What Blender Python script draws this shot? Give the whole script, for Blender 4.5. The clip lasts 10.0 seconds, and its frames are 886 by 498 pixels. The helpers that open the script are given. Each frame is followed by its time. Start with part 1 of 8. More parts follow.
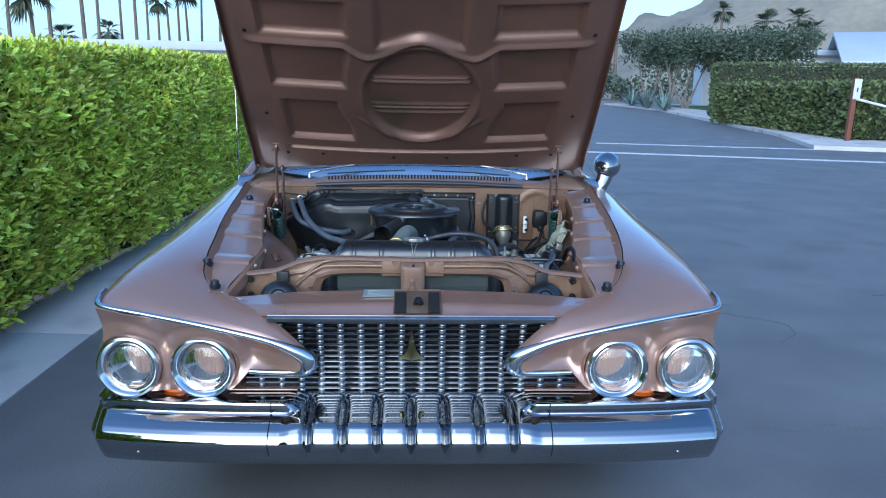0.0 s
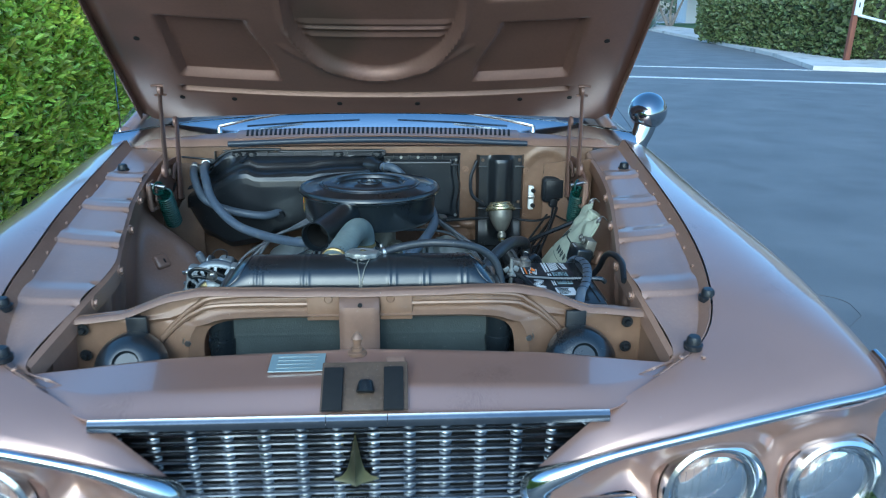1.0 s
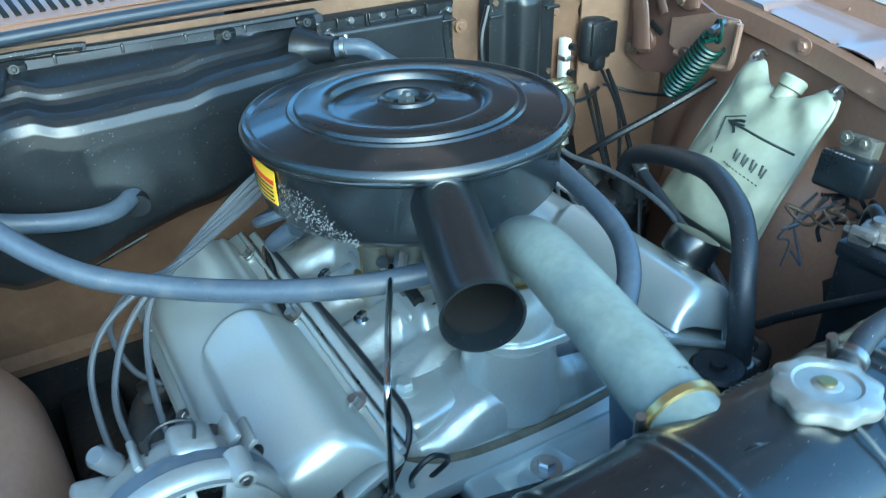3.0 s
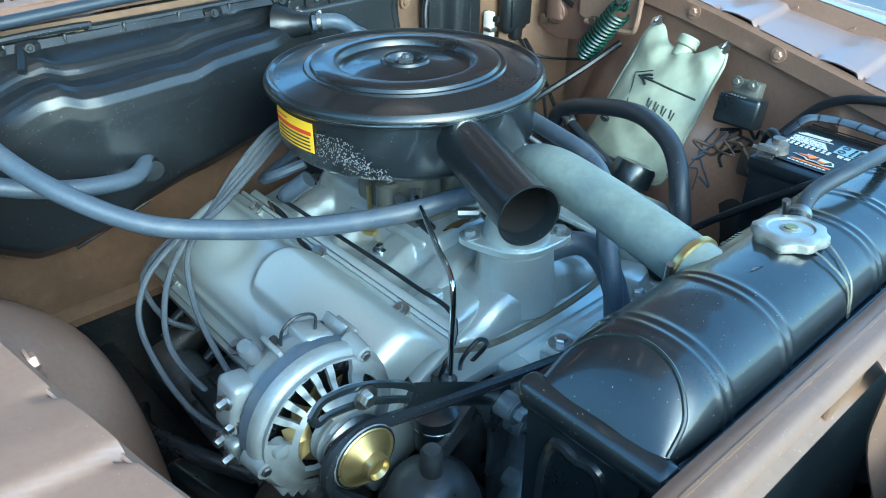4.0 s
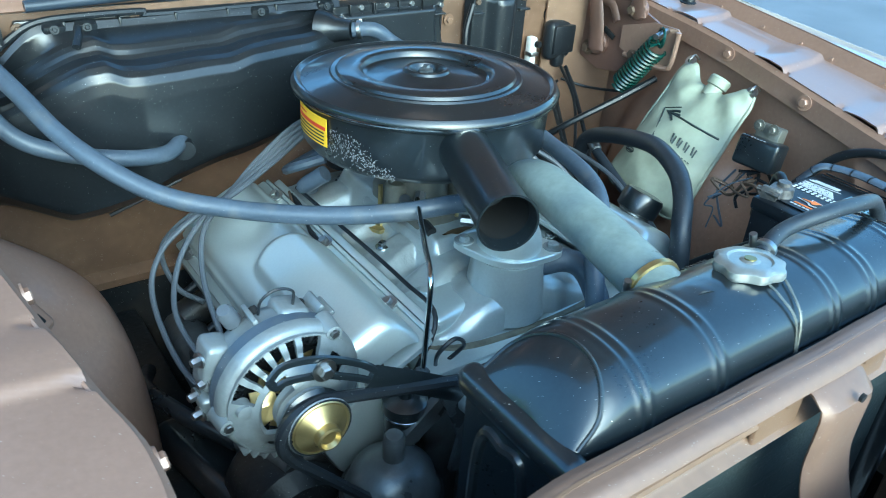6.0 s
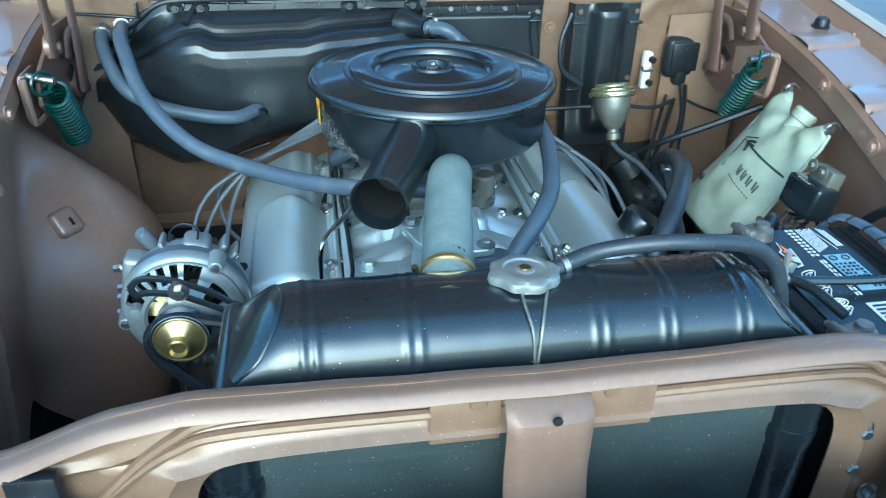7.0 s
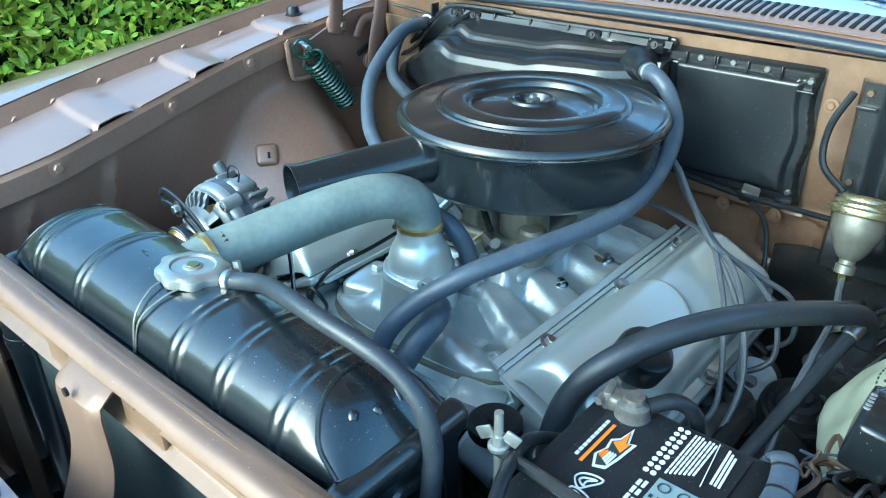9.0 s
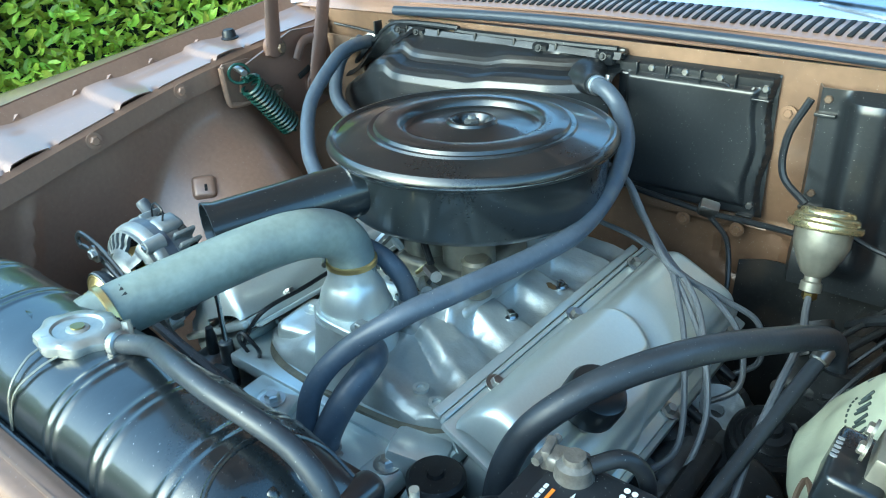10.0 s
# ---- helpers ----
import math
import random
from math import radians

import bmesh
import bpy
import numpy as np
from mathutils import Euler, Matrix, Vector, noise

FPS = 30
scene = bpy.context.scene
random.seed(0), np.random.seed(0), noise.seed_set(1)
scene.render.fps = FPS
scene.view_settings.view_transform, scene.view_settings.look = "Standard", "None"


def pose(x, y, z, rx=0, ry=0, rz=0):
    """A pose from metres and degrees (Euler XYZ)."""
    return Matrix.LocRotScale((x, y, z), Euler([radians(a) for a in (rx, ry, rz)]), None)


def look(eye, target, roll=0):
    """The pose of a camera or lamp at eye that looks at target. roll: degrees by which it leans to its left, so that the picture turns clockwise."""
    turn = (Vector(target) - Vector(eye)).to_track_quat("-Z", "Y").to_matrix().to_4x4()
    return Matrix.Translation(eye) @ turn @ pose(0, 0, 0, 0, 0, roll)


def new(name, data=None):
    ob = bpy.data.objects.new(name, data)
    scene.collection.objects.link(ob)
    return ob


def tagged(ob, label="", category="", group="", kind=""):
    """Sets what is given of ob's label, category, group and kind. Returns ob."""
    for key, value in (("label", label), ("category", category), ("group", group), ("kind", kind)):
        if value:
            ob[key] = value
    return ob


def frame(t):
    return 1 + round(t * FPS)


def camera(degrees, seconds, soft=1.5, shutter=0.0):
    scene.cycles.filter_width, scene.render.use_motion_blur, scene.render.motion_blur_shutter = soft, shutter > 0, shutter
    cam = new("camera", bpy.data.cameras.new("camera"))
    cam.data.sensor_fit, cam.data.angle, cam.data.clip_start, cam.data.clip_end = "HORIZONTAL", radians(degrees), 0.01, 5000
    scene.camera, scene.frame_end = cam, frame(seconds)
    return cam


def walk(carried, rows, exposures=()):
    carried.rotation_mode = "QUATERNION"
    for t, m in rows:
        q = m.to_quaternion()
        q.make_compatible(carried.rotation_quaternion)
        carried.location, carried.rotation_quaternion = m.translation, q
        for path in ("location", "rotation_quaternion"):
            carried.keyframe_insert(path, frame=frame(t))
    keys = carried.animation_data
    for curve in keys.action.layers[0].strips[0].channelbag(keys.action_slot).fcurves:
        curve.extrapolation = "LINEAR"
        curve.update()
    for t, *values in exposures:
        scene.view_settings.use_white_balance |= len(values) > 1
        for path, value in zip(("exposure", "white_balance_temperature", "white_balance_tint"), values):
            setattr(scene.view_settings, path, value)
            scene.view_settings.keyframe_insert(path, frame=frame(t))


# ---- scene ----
cam = camera(59.5, 10.0, soft=1.0, shutter=0.2)
PATH = [
    (0, (0.0230, 0.0000, 1.5000), (0.0830, 1.9554, 1.0842), 0.77),
    (0.5, (0.0312, 0.5478, 1.4818), (0.1056, 2.4805, 0.9728), 0.68),
    (1, (0.0792, 1.1100, 1.4711), (0.1934, 3.0126, 0.8653), 0.48),
    (1.5, (0.0256, 1.6250, 1.4311), (0.2326, 3.4848, 0.7251), 0.09),
    (2, (-0.0652, 2.0781, 1.3895), (0.3062, 3.8703, 0.5833), -0.38),
    (2.5, (-0.1894, 2.3651, 1.3271), (0.3810, 4.0452, 0.4041), -1.16),
    (3, (-0.3984, 2.4682, 1.3060), (0.4548, 3.9559, 0.2770), -1.35),
    (3.2, (-0.4769, 2.4749, 1.3217), (0.4548, 3.8831, 0.2498), -1.43),
    (4.3, (-0.6937, 2.4026, 1.3361), (0.4821, 3.6425, 0.2969), 1.42),
    (4.5, (-0.7046, 2.3928, 1.3344), (0.4817, 3.6307, 0.3046), 1.72),
    (5, (-0.7055, 2.3931, 1.3311), (0.4937, 3.6285, 0.3135), 2.59),
    (5.5, (-0.6960, 2.3892, 1.3320), (0.4715, 3.6565, 0.3166), 3.26),
    (5.7, (-0.6892, 2.3827, 1.3325), (0.4502, 3.6784, 0.3211), 3.91),
    (6.8, (-0.2810, 2.0916, 1.3697), (0.1931, 3.7426, 0.3453), 2.43),
    (7, (-0.1879, 2.0617, 1.3719), (0.1155, 3.7510, 0.3451), 1.49),
    (7.5, (0.0785, 2.0868, 1.3605), (-0.0655, 3.7962, 0.3323), -0.92),
    (8, (0.3237, 2.1754, 1.3457), (-0.2363, 3.8079, 0.3351), -2.32),
    (8.5, (0.5332, 2.2616, 1.3477), (-0.4228, 3.7164, 0.3631), -2.39),
    (9, (0.6160, 2.3531, 1.3340), (-0.5567, 3.6632, 0.3808), -1.17),
    (9.5, (0.6389, 2.4094, 1.3212), (-0.5700, 3.7037, 0.3920), -1.27),
    (10, (0.6088, 2.4516, 1.3205), (-0.5403, 3.8021, 0.3955), -3.03),
]
EXPOSURES = [(0.0, 0.98, 4900, 3), (1.0, 1.22, 4720, -10), (1.5, 1.35, 4700, -18), (2.2, 2.1, 4600, -18), (4.5, 2.42, 4900, -18), (5.5, 2.40, 4900, -18), (7.2, 2.10, 4640, -18), (8.5, 2.42, 4850, -18), (9.5, 2.60, 5350, -18), (10.0, 2.58, 5450, -18)]
walk(cam, [(t, look(eye, target, roll)) for t, eye, target, roll in PATH], EXPOSURES)

# ---- world and sun: even light after sunset, clear sky ----
world = bpy.data.worlds.new("sky")
scene.world = world
world.use_nodes = True
wt = world.node_tree
sky = wt.nodes.new("ShaderNodeTexSky")
sky.sky_type, sky.sun_disc = "NISHITA", False
sky.sun_elevation, sky.sun_rotation = radians(28), radians(195)
sky.air_density, sky.dust_density, sky.ozone_density = 1.0, 2.4, 2.6
wt.links.new(sky.outputs["Color"], wt.nodes["Background"].inputs["Color"])
wt.nodes["Background"].inputs["Strength"].default_value = 0.15
sun = new("sun", bpy.data.lights.new("sun", "SUN"))
sun.data.energy, sun.data.angle, sun.data.color = 0.32, radians(60), (1.0, 0.97, 0.94)
sun.matrix_world = look((-7, -20, 13), (0, 3, 0))


# ---- materials ----
def mat(name, col, rough=0.5, metal=0.0, var=0.18, scale=5.0, fine=90.0, bump=0.05, coat=0.0, speck=0.0, speck_col=(0.6, 0.58, 0.54), rvar=0.12, stretch=None, islands=False, pieces=False, emit=0.0, dirt=0.0, dirt_col=(0.10, 0.07, 0.05), coat_rough=0.06, spec=0.5):
    m = bpy.data.materials.new(name)
    m.use_nodes = True
    nt = m.node_tree
    b = nt.nodes["Principled BSDF"]
    tc = nt.nodes.new("ShaderNodeTexCoord")
    vec = tc.outputs["Object"]
    if stretch:
        mp = nt.nodes.new("ShaderNodeMapping")
        mp.inputs["Scale"].default_value = stretch
        nt.links.new(vec, mp.inputs["Vector"])
        vec = mp.outputs["Vector"]

    def nz(s, detail=4.0):
        n = nt.nodes.new("ShaderNodeTexNoise")
        n.inputs["Scale"].default_value, n.inputs["Detail"].default_value = s, detail
        nt.links.new(vec, n.inputs["Vector"])
        return n.outputs["Fac"]

    def mth(op, a, c):
        n = nt.nodes.new("ShaderNodeMath")
        n.operation = op
        for i, x in enumerate((a, c)):
            if isinstance(x, (int, float)):
                n.inputs[i].default_value = x
            else:
                nt.links.new(x, n.inputs[i])
        return n.outputs[0]

    def mix(fac, a, c):
        n = nt.nodes.new("ShaderNodeMix")
        n.data_type = "RGBA"
        if isinstance(fac, float):
            n.inputs["Factor"].default_value = fac
        else:
            nt.links.new(fac, n.inputs["Factor"])
        for key, x in (("A", a), ("B", c)):
            s = [q for q in n.inputs if q.name == key and q.type == "RGBA"][0]
            if isinstance(x, tuple):
                s.default_value = (*x, 1)
            else:
                nt.links.new(x, s)
        return [q for q in n.outputs if q.type == "RGBA"][0]

    big, small = nz(scale), nz(fine, 6.0)
    f = mth("ADD", mth("MULTIPLY", big, 0.65), mth("MULTIPLY", small, 0.35))
    ramp = nt.nodes.new("ShaderNodeMapRange")
    ramp.inputs["From Min"].default_value, ramp.inputs["From Max"].default_value = 0.3, 0.7
    nt.links.new(f, ramp.inputs["Value"])
    f = ramp.outputs["Result"]
    c = mix(f, tuple(min(1, x * (1 - var)) for x in col), tuple(min(1, x * (1 + var)) for x in col))
    if islands or pieces:
        src = nt.nodes.new("ShaderNodeNewGeometry").outputs["Random Per Island"] if islands else nt.nodes.new("ShaderNodeObjectInfo").outputs["Random"]
        hv = nt.nodes.new("ShaderNodeHueSaturation")
        nt.links.new(c, hv.inputs["Color"])
        nt.links.new(mth("ADD", mth("MULTIPLY", src, 0.9), 0.55), hv.inputs["Value"])
        nt.links.new(mth("ADD", mth("MULTIPLY", src, 0.05), 0.475), hv.inputs["Hue"])
        c = hv.outputs["Color"]
    if dirt > 0:
        d = nt.nodes.new("ShaderNodeMapRange")
        d.inputs["From Min"].default_value, d.inputs["From Max"].default_value = 0.62 - dirt * 0.3, 0.75
        nt.links.new(nz(scale * 1.3, 1.2), d.inputs["Value"])
        c = mix(mth("MULTIPLY", d.outputs["Result"], 0.75), c, dirt_col)
    if speck > 0:
        d = nt.nodes.new("ShaderNodeMapRange")
        d.inputs["From Min"].default_value, d.inputs["From Max"].default_value = 0.79 - speck * 0.1, 0.81 - speck * 0.1
        nt.links.new(nz(640.0, 1.0), d.inputs["Value"])
        c = mix(d.outputs["Result"], c, speck_col)
    nt.links.new(c, b.inputs["Base Color"])
    nt.links.new(mth("ADD", rough - rvar * 0.5, mth("MULTIPLY", f, rvar)), b.inputs["Roughness"])
    b.inputs["Metallic"].default_value = metal
    b.inputs["Specular IOR Level"].default_value = spec
    b.inputs["Coat Weight"].default_value = coat
    b.inputs["Coat Roughness"].default_value = coat_rough
    if bump > 0:
        bp = nt.nodes.new("ShaderNodeBump")
        bp.inputs["Strength"].default_value, bp.inputs["Distance"].default_value = bump, 0.004
        nt.links.new(mth("ADD", small, mth("MULTIPLY", big, 0.5)), bp.inputs["Height"])
        nt.links.new(bp.outputs["Normal"], b.inputs["Normal"])
    if emit > 0:
        nt.links.new(c, b.inputs["Emission Color"])
        b.inputs["Emission Strength"].default_value = emit
    return m


def glass(name, col=(1, 1, 1), rough=0.0):
    m = bpy.data.materials.new(name)
    m.use_nodes = True
    b = m.node_tree.nodes["Principled BSDF"]
    b.inputs["Base Color"].default_value = (*col, 1)
    b.inputs["Transmission Weight"].default_value = 1.0
    b.inputs["Roughness"].default_value = rough
    b.inputs["IOR"].default_value = 1.45
    return m


PAINT = mat("rose_metallic_paint", (0.37, 0.232, 0.180), 0.30, 0.5, 0.08, 3, 900, 0.012, coat=1.0, rvar=0.08, speck=0.1)
INNER = mat("tan_inner_paint", (0.215, 0.132, 0.082), 0.40, 0.2, 0.2, 4, 60, 0.07, coat=0.2, speck=0.3, dirt=0.35, dirt_col=(0.10, 0.062, 0.042))
WALLP = mat("dirty_tan_firewall_paint", (0.180, 0.110, 0.067), 0.42, 0.2, 0.3, 5, 60, 0.10, coat=0.2, speck=0.42, dirt=0.4, dirt_col=(0.09, 0.055, 0.036))
APRON = mat("brown_apron_paint", (0.315, 0.198, 0.142), 0.33, 0.3, 0.18, 3, 120, 0.04, coat=0.35, coat_rough=0.16, speck=0.22, dirt=0.10)
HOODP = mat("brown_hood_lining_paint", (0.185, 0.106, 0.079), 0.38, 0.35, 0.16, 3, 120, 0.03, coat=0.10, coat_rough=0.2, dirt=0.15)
CHROME = mat("chrome", (0.385, 0.395, 0.41), 0.04, 1.0, 0.04, 4, 200, 0.003, rvar=0.03)
BEZEL = mat("satin_bright_bezel", (0.62, 0.645, 0.66), 0.15, 1.0, 0.06, 8, 150, 0.01)
DULLCHROME = mat("worn_bright_metal", (0.52, 0.54, 0.56), 0.20, 1.0, 0.12, 8, 150, 0.03)
BLACKP = mat("gloss_black_paint", (0.010, 0.0130, 0.0155), 0.30, 0.0, 0.4, 7, 260, 0.018, speck=0.10, coat=0.60, coat_rough=0.08, rvar=0.10, spec=0.5)
BLACKM = mat("matt_black_plastic", (0.013, 0.015, 0.018), 0.36, 0.0, 0.3, 6, 80, 0.08, speck=0.25, rvar=0.2, spec=0.32)
BOXBLACK = mat("black_moulded_fibre", (0.011, 0.0130, 0.0155), 0.36, 0.0, 0.45, 5, 180, 0.035, coat=0.45, coat_rough=0.22, speck=0.22, rvar=0.14, spec=0.42)
# greasy metal, also the black that paints shade deep in the bay
DARK = mat("greasy_metal_and_bay_shade", (0.014, 0.0155, 0.017), 0.42, 0.1, 0.5, 12, 90, 0.25, speck=0.25, dirt=0.2, dirt_col=(0.04, 0.032, 0.025), spec=0.3)
SHELF = mat("dusty_rose_paint", (0.205, 0.126, 0.087), 0.46, 0.25, 0.16, 4, 120, 0.04, speck=0.2, rvar=0.2, coat=0.1)
OLDZINC = mat("olive_grey_zinc", (0.19, 0.185, 0.155), 0.42, 0.55, 0.25, 20, 120, 0.14, rvar=0.2)
CLAMP = mat("corroded_lead", (0.15, 0.14, 0.125), 0.44, 0.4, 0.4, 40, 160, 0.3, rvar=0.2)
GILT = mat("pale_gilt_zinc", (0.40, 0.36, 0.21), 0.28, 0.85, 0.15, 20, 120, 0.05)
CRACK = mat("dark_crack_filler", (0.105, 0.107, 0.11), 0.8, 0.0, 0.2, 4, 60, 0.1)
RUBBER = mat("bluish_black_rubber", (0.066, 0.084, 0.112), 0.42, 0.0, 0.2, 20, 160, 0.08, rvar=0.15, dirt=0.12, dirt_col=(0.11, 0.12, 0.13), speck=0.06)
HOSE = mat("faded_green_grey_rubber", (0.185, 0.218, 0.200), 0.46, 0.0, 0.32, 12, 120, 0.14, rvar=0.2, dirt=0.45, dirt_col=(0.085, 0.115, 0.14))
LEADS = mat("grey_ignition_cable", (0.088, 0.098, 0.112), 0.45, 0.0, 0.15, 20, 160, 0.05)
GREASE = mat("greasy_grey_iron", (0.098, 0.108, 0.115), 0.34, 0.45, 0.45, 14, 70, 0.25, rvar=0.25, dirt=0.3, dirt_col=(0.035, 0.03, 0.025))
LEDGE = mat("rose_inner_ledge_paint", (0.30, 0.190, 0.140), 0.40, 0.28, 0.16, 4, 160, 0.02, coat=0.55, coat_rough=0.10, speck=0.1, rvar=0.18, dirt=0.08, dirt_col=(0.19, 0.12, 0.09))
ENGINE = mat("silver_engine_paint", (0.53, 0.58, 0.57), 0.29, 0.55, 0.07, 3, 300, 0.006, rvar=0.03)
CAST = mat("cast_aluminium", (0.43, 0.465, 0.46), 0.34, 0.5, 0.10, 9, 260, 0.10, rvar=0.12, dirt=0.16, dirt_col=(0.19, 0.16, 0.11))
DIRTYSILVER = mat("grimy_silver_paint", (0.27, 0.30, 0.31), 0.34, 0.45, 0.35, 16, 120, 0.12, rvar=0.2, dirt=0.25, dirt_col=(0.05, 0.045, 0.04))
OILED = mat("brown_oil_stain", (0.10, 0.062, 0.025), 0.3, 0.1, 0.5, 60, 300, 0.1, rvar=0.2)
GASKET = mat("olive_gasket", (0.13, 0.12, 0.085), 0.55, 0.1, 0.4, 40, 200, 0.2)
ALTCAST = mat("grey_die_casting", (0.245, 0.265, 0.27), 0.38, 0.4, 0.16, 14, 160, 0.14, rvar=0.18, dirt=0.18, dirt_col=(0.13, 0.13, 0.125))
STEEL = mat("plain_steel", (0.42, 0.42, 0.41), 0.35, 1.0, 0.2, 20, 150, 0.06)
GRILLE = mat("greyed_bright_metal", (0.25, 0.262, 0.28), 0.20, 1.0, 0.15, 8, 60, 0.01)
ZINC = mat("yellow_zinc", (0.55, 0.44, 0.20), 0.32, 0.9, 0.2, 20, 120, 0.05)
ZINCW = mat("dull_white_zinc", (0.40, 0.41, 0.385), 0.36, 0.7, 0.18, 30, 150, 0.08, rvar=0.2)
BRASS = mat("gilt_brass", (0.33, 0.28, 0.12), 0.34, 1.0, 0.15, 20, 120, 0.04)
RUSTY = mat("greasy_brown_steel", (0.11, 0.075, 0.05), 0.6, 0.3, 0.4, 14, 120, 0.15, speck=0.3)
CORE = mat("radiator_fins", (0.040, 0.049, 0.047), 0.6, 0.1, 0.35, 14, 300, 0.2, speck=0.3, spec=0.4)
GREEN = mat("green_spring_enamel", (0.008, 0.040, 0.030), 0.3, 0.0, 0.2, 30, 120, 0.03, coat=0.3)
BAG = mat("milky_green_vinyl", (0.31, 0.33, 0.248), 0.46, 0.0, 0.16, 12, 80, 0.10, rvar=0.15)
INK = mat("dark_ink", (0.02, 0.03, 0.03), 0.6, 0.0, 0.2)
YELLOW = mat("yellow_decal", (0.80, 0.50, 0.02), 0.5, 0.0, 0.08, 20, 100, 0.02)
RED = mat("red_print", (0.55, 0.05, 0.02), 0.5, 0.0, 0.1)
ORANGE = mat("orange_print", (0.75, 0.20, 0.02), 0.5, 0.0, 0.1)
WHITE = mat("white_print", (0.58, 0.59, 0.59), 0.5, 0.0, 0.06)
MIRROR = mat("silvered_bowl", (0.80, 0.81, 0.82), 0.12, 1.0, 0.04, 30, 200, 0.05)
CERAMIC = mat("white_ceramic", (0.72, 0.72, 0.68), 0.45, 0.0, 0.06)
PLATE = mat("pale_blue_data_plate", (0.34, 0.45, 0.48), 0.35, 0.5, 0.08)
AMBER = mat("amber_lens", (0.80, 0.16, 0.01), 0.15, 0.0, 0.08, coat=0.5)
BARE = mat("bare_scuffed_metal", (0.28, 0.29, 0.30), 0.46, 0.4, 0.3, 60, 300, 0.1)
# near-black that paints the shade of holes, slots and gaps
VOID = mat("opening_shade_black", (0.004, 0.004, 0.004), 0.8, 0.0, 0.1, bump=0)
BLUESTRIP = mat("blue_grey_weather_strip", (0.03, 0.04, 0.058), 0.42, 0.0, 0.15, 20, 120, 0.06)
HOSEBLK = mat("black_rubber_hose", (0.026, 0.031, 0.038), 0.40, 0.0, 0.25, 20, 160, 0.08, rvar=0.15, speck=0.15)
GLASS = glass("clear_glass", (0.98, 1.0, 1.0))
CABIN = mat("dim_cabin_lining", (0.12, 0.10, 0.09), 0.8, 0.0, 0.2)
ASPHALT = mat("worn_asphalt", (0.150, 0.152, 0.154), 0.7, 0.0, 0.30, 1.3, 110, 0.6, speck=0.15, speck_col=(0.19, 0.19, 0.19), dirt=0.2, dirt_col=(0.115, 0.116, 0.118))
CONCRETE = mat("grey_concrete", (0.56, 0.54, 0.51), 0.85, 0.0, 0.14, 1.2, 60, 0.3, dirt=0.15, dirt_col=(0.2, 0.19, 0.18))
SAND = mat("dry_sandy_ground", (0.26, 0.21, 0.16), 0.9, 0.0, 0.25, 0.3, 20, 0.4)
LINE = mat("white_road_paint", (0.62, 0.63, 0.64), 0.7, 0.0, 0.15, 2, 60, 0.2)
LEAF = mat("glossy_hedge_leaf", (0.50, 0.575, 0.07), 0.32, 0.0, 0.5, 1.6, 30, 0.0, islands=True)
LEAFTOP = mat("young_hedge_leaf", (0.62, 0.68, 0.10), 0.32, 0.0, 0.35, 1.6, 30, 0.0, islands=True)
LEAFB = mat("clipped_hedge_leaf", (0.105, 0.13, 0.045), 0.55, 0.0, 0.35, 1.2, 20, 0.0, islands=True)
# near-black green: the shade deep between hedge leaves, put into colour
HEDGE_SHADE = mat("hedge_inner_shade", (0.02, 0.026, 0.012), 0.8, 0.0, 0.4, 8, 40, 0.3)
OLIVE = mat("olive_leaf", (0.075, 0.098, 0.062), 0.6, 0.0, 0.3, 0.8, 10, 0.0, islands=True)
PALM = mat("palm_frond", (0.085, 0.095, 0.055), 0.6, 0.0, 0.3, 1, 10, 0.0, islands=True)
TRUNK = mat("palm_trunk_bark", (0.16, 0.13, 0.10), 0.9, 0.0, 0.3, 3, 20, 0.4)
BARK = mat("grey_bark", (0.22, 0.19, 0.16), 0.9, 0.0, 0.3, 4, 30, 0.4)
AGAVE = mat("agave_blue_green", (0.17, 0.24, 0.22), 0.6, 0.0, 0.2, 3, 20, 0.0, islands=True)
WALLW = mat("white_stucco", (0.74, 0.74, 0.74), 0.85, 0.0, 0.05, 1, 40, 0.1)
ROOFW = mat("white_roof", (0.52, 0.56, 0.62), 0.8, 0.0, 0.06, 1, 20, 0.1)
POSTW = mat("red_brown_wood", (0.16, 0.06, 0.035), 0.8, 0.0, 0.3, 10, 60, 0.2, stretch=(1, 1, 0.15))
GRASS = mat("green_lawn", (0.06, 0.12, 0.03), 0.9, 0.0, 0.3, 2, 40, 0.3)
HILL = mat("bare_desert_hill", (0.26, 0.235, 0.18), 0.95, 0.0, 0.35, 0.02, 0.3, 0.3)
TYRE = mat("tyre_rubber", (0.02, 0.02, 0.02), 0.8, 0.0, 0.2)


# ---- builders ----
def obj(name, bm, material, parent=None, label="", sharp=38):
    me = bpy.data.meshes.new(name)
    bmesh.ops.recalc_face_normals(bm, faces=bm.faces)
    bm.to_mesh(me)
    bm.free()
    me.materials.append(material)
    me.shade_smooth()
    me.set_sharp_from_angle(angle=radians(sharp))
    ob = new(name, me)
    if parent:
        ob.parent = parent
        ob.matrix_parent_inverse = parent.matrix_basis.inverted()
    if label:
        ob["label"] = label
    return ob


def part(name, bm, material, parent, label=""):
    return obj(name, bm, material, parent, label)


def thing(name, label, category, at=(0, 0, 0), group="", kind=""):
    e = new(name)
    e.matrix_basis = Matrix.Translation(at)
    e.empty_display_size = 0.05
    return tagged(e, label, category, group, kind)


def B():
    return bmesh.new()


def put(bm, other, m=None):
    me = bpy.data.meshes.new("tmp")
    if m is not None:
        bmesh.ops.transform(other, matrix=m, verts=other.verts)
    other.to_mesh(me)
    other.free()
    bm.from_mesh(me)
    bpy.data.meshes.remove(me)
    return bm


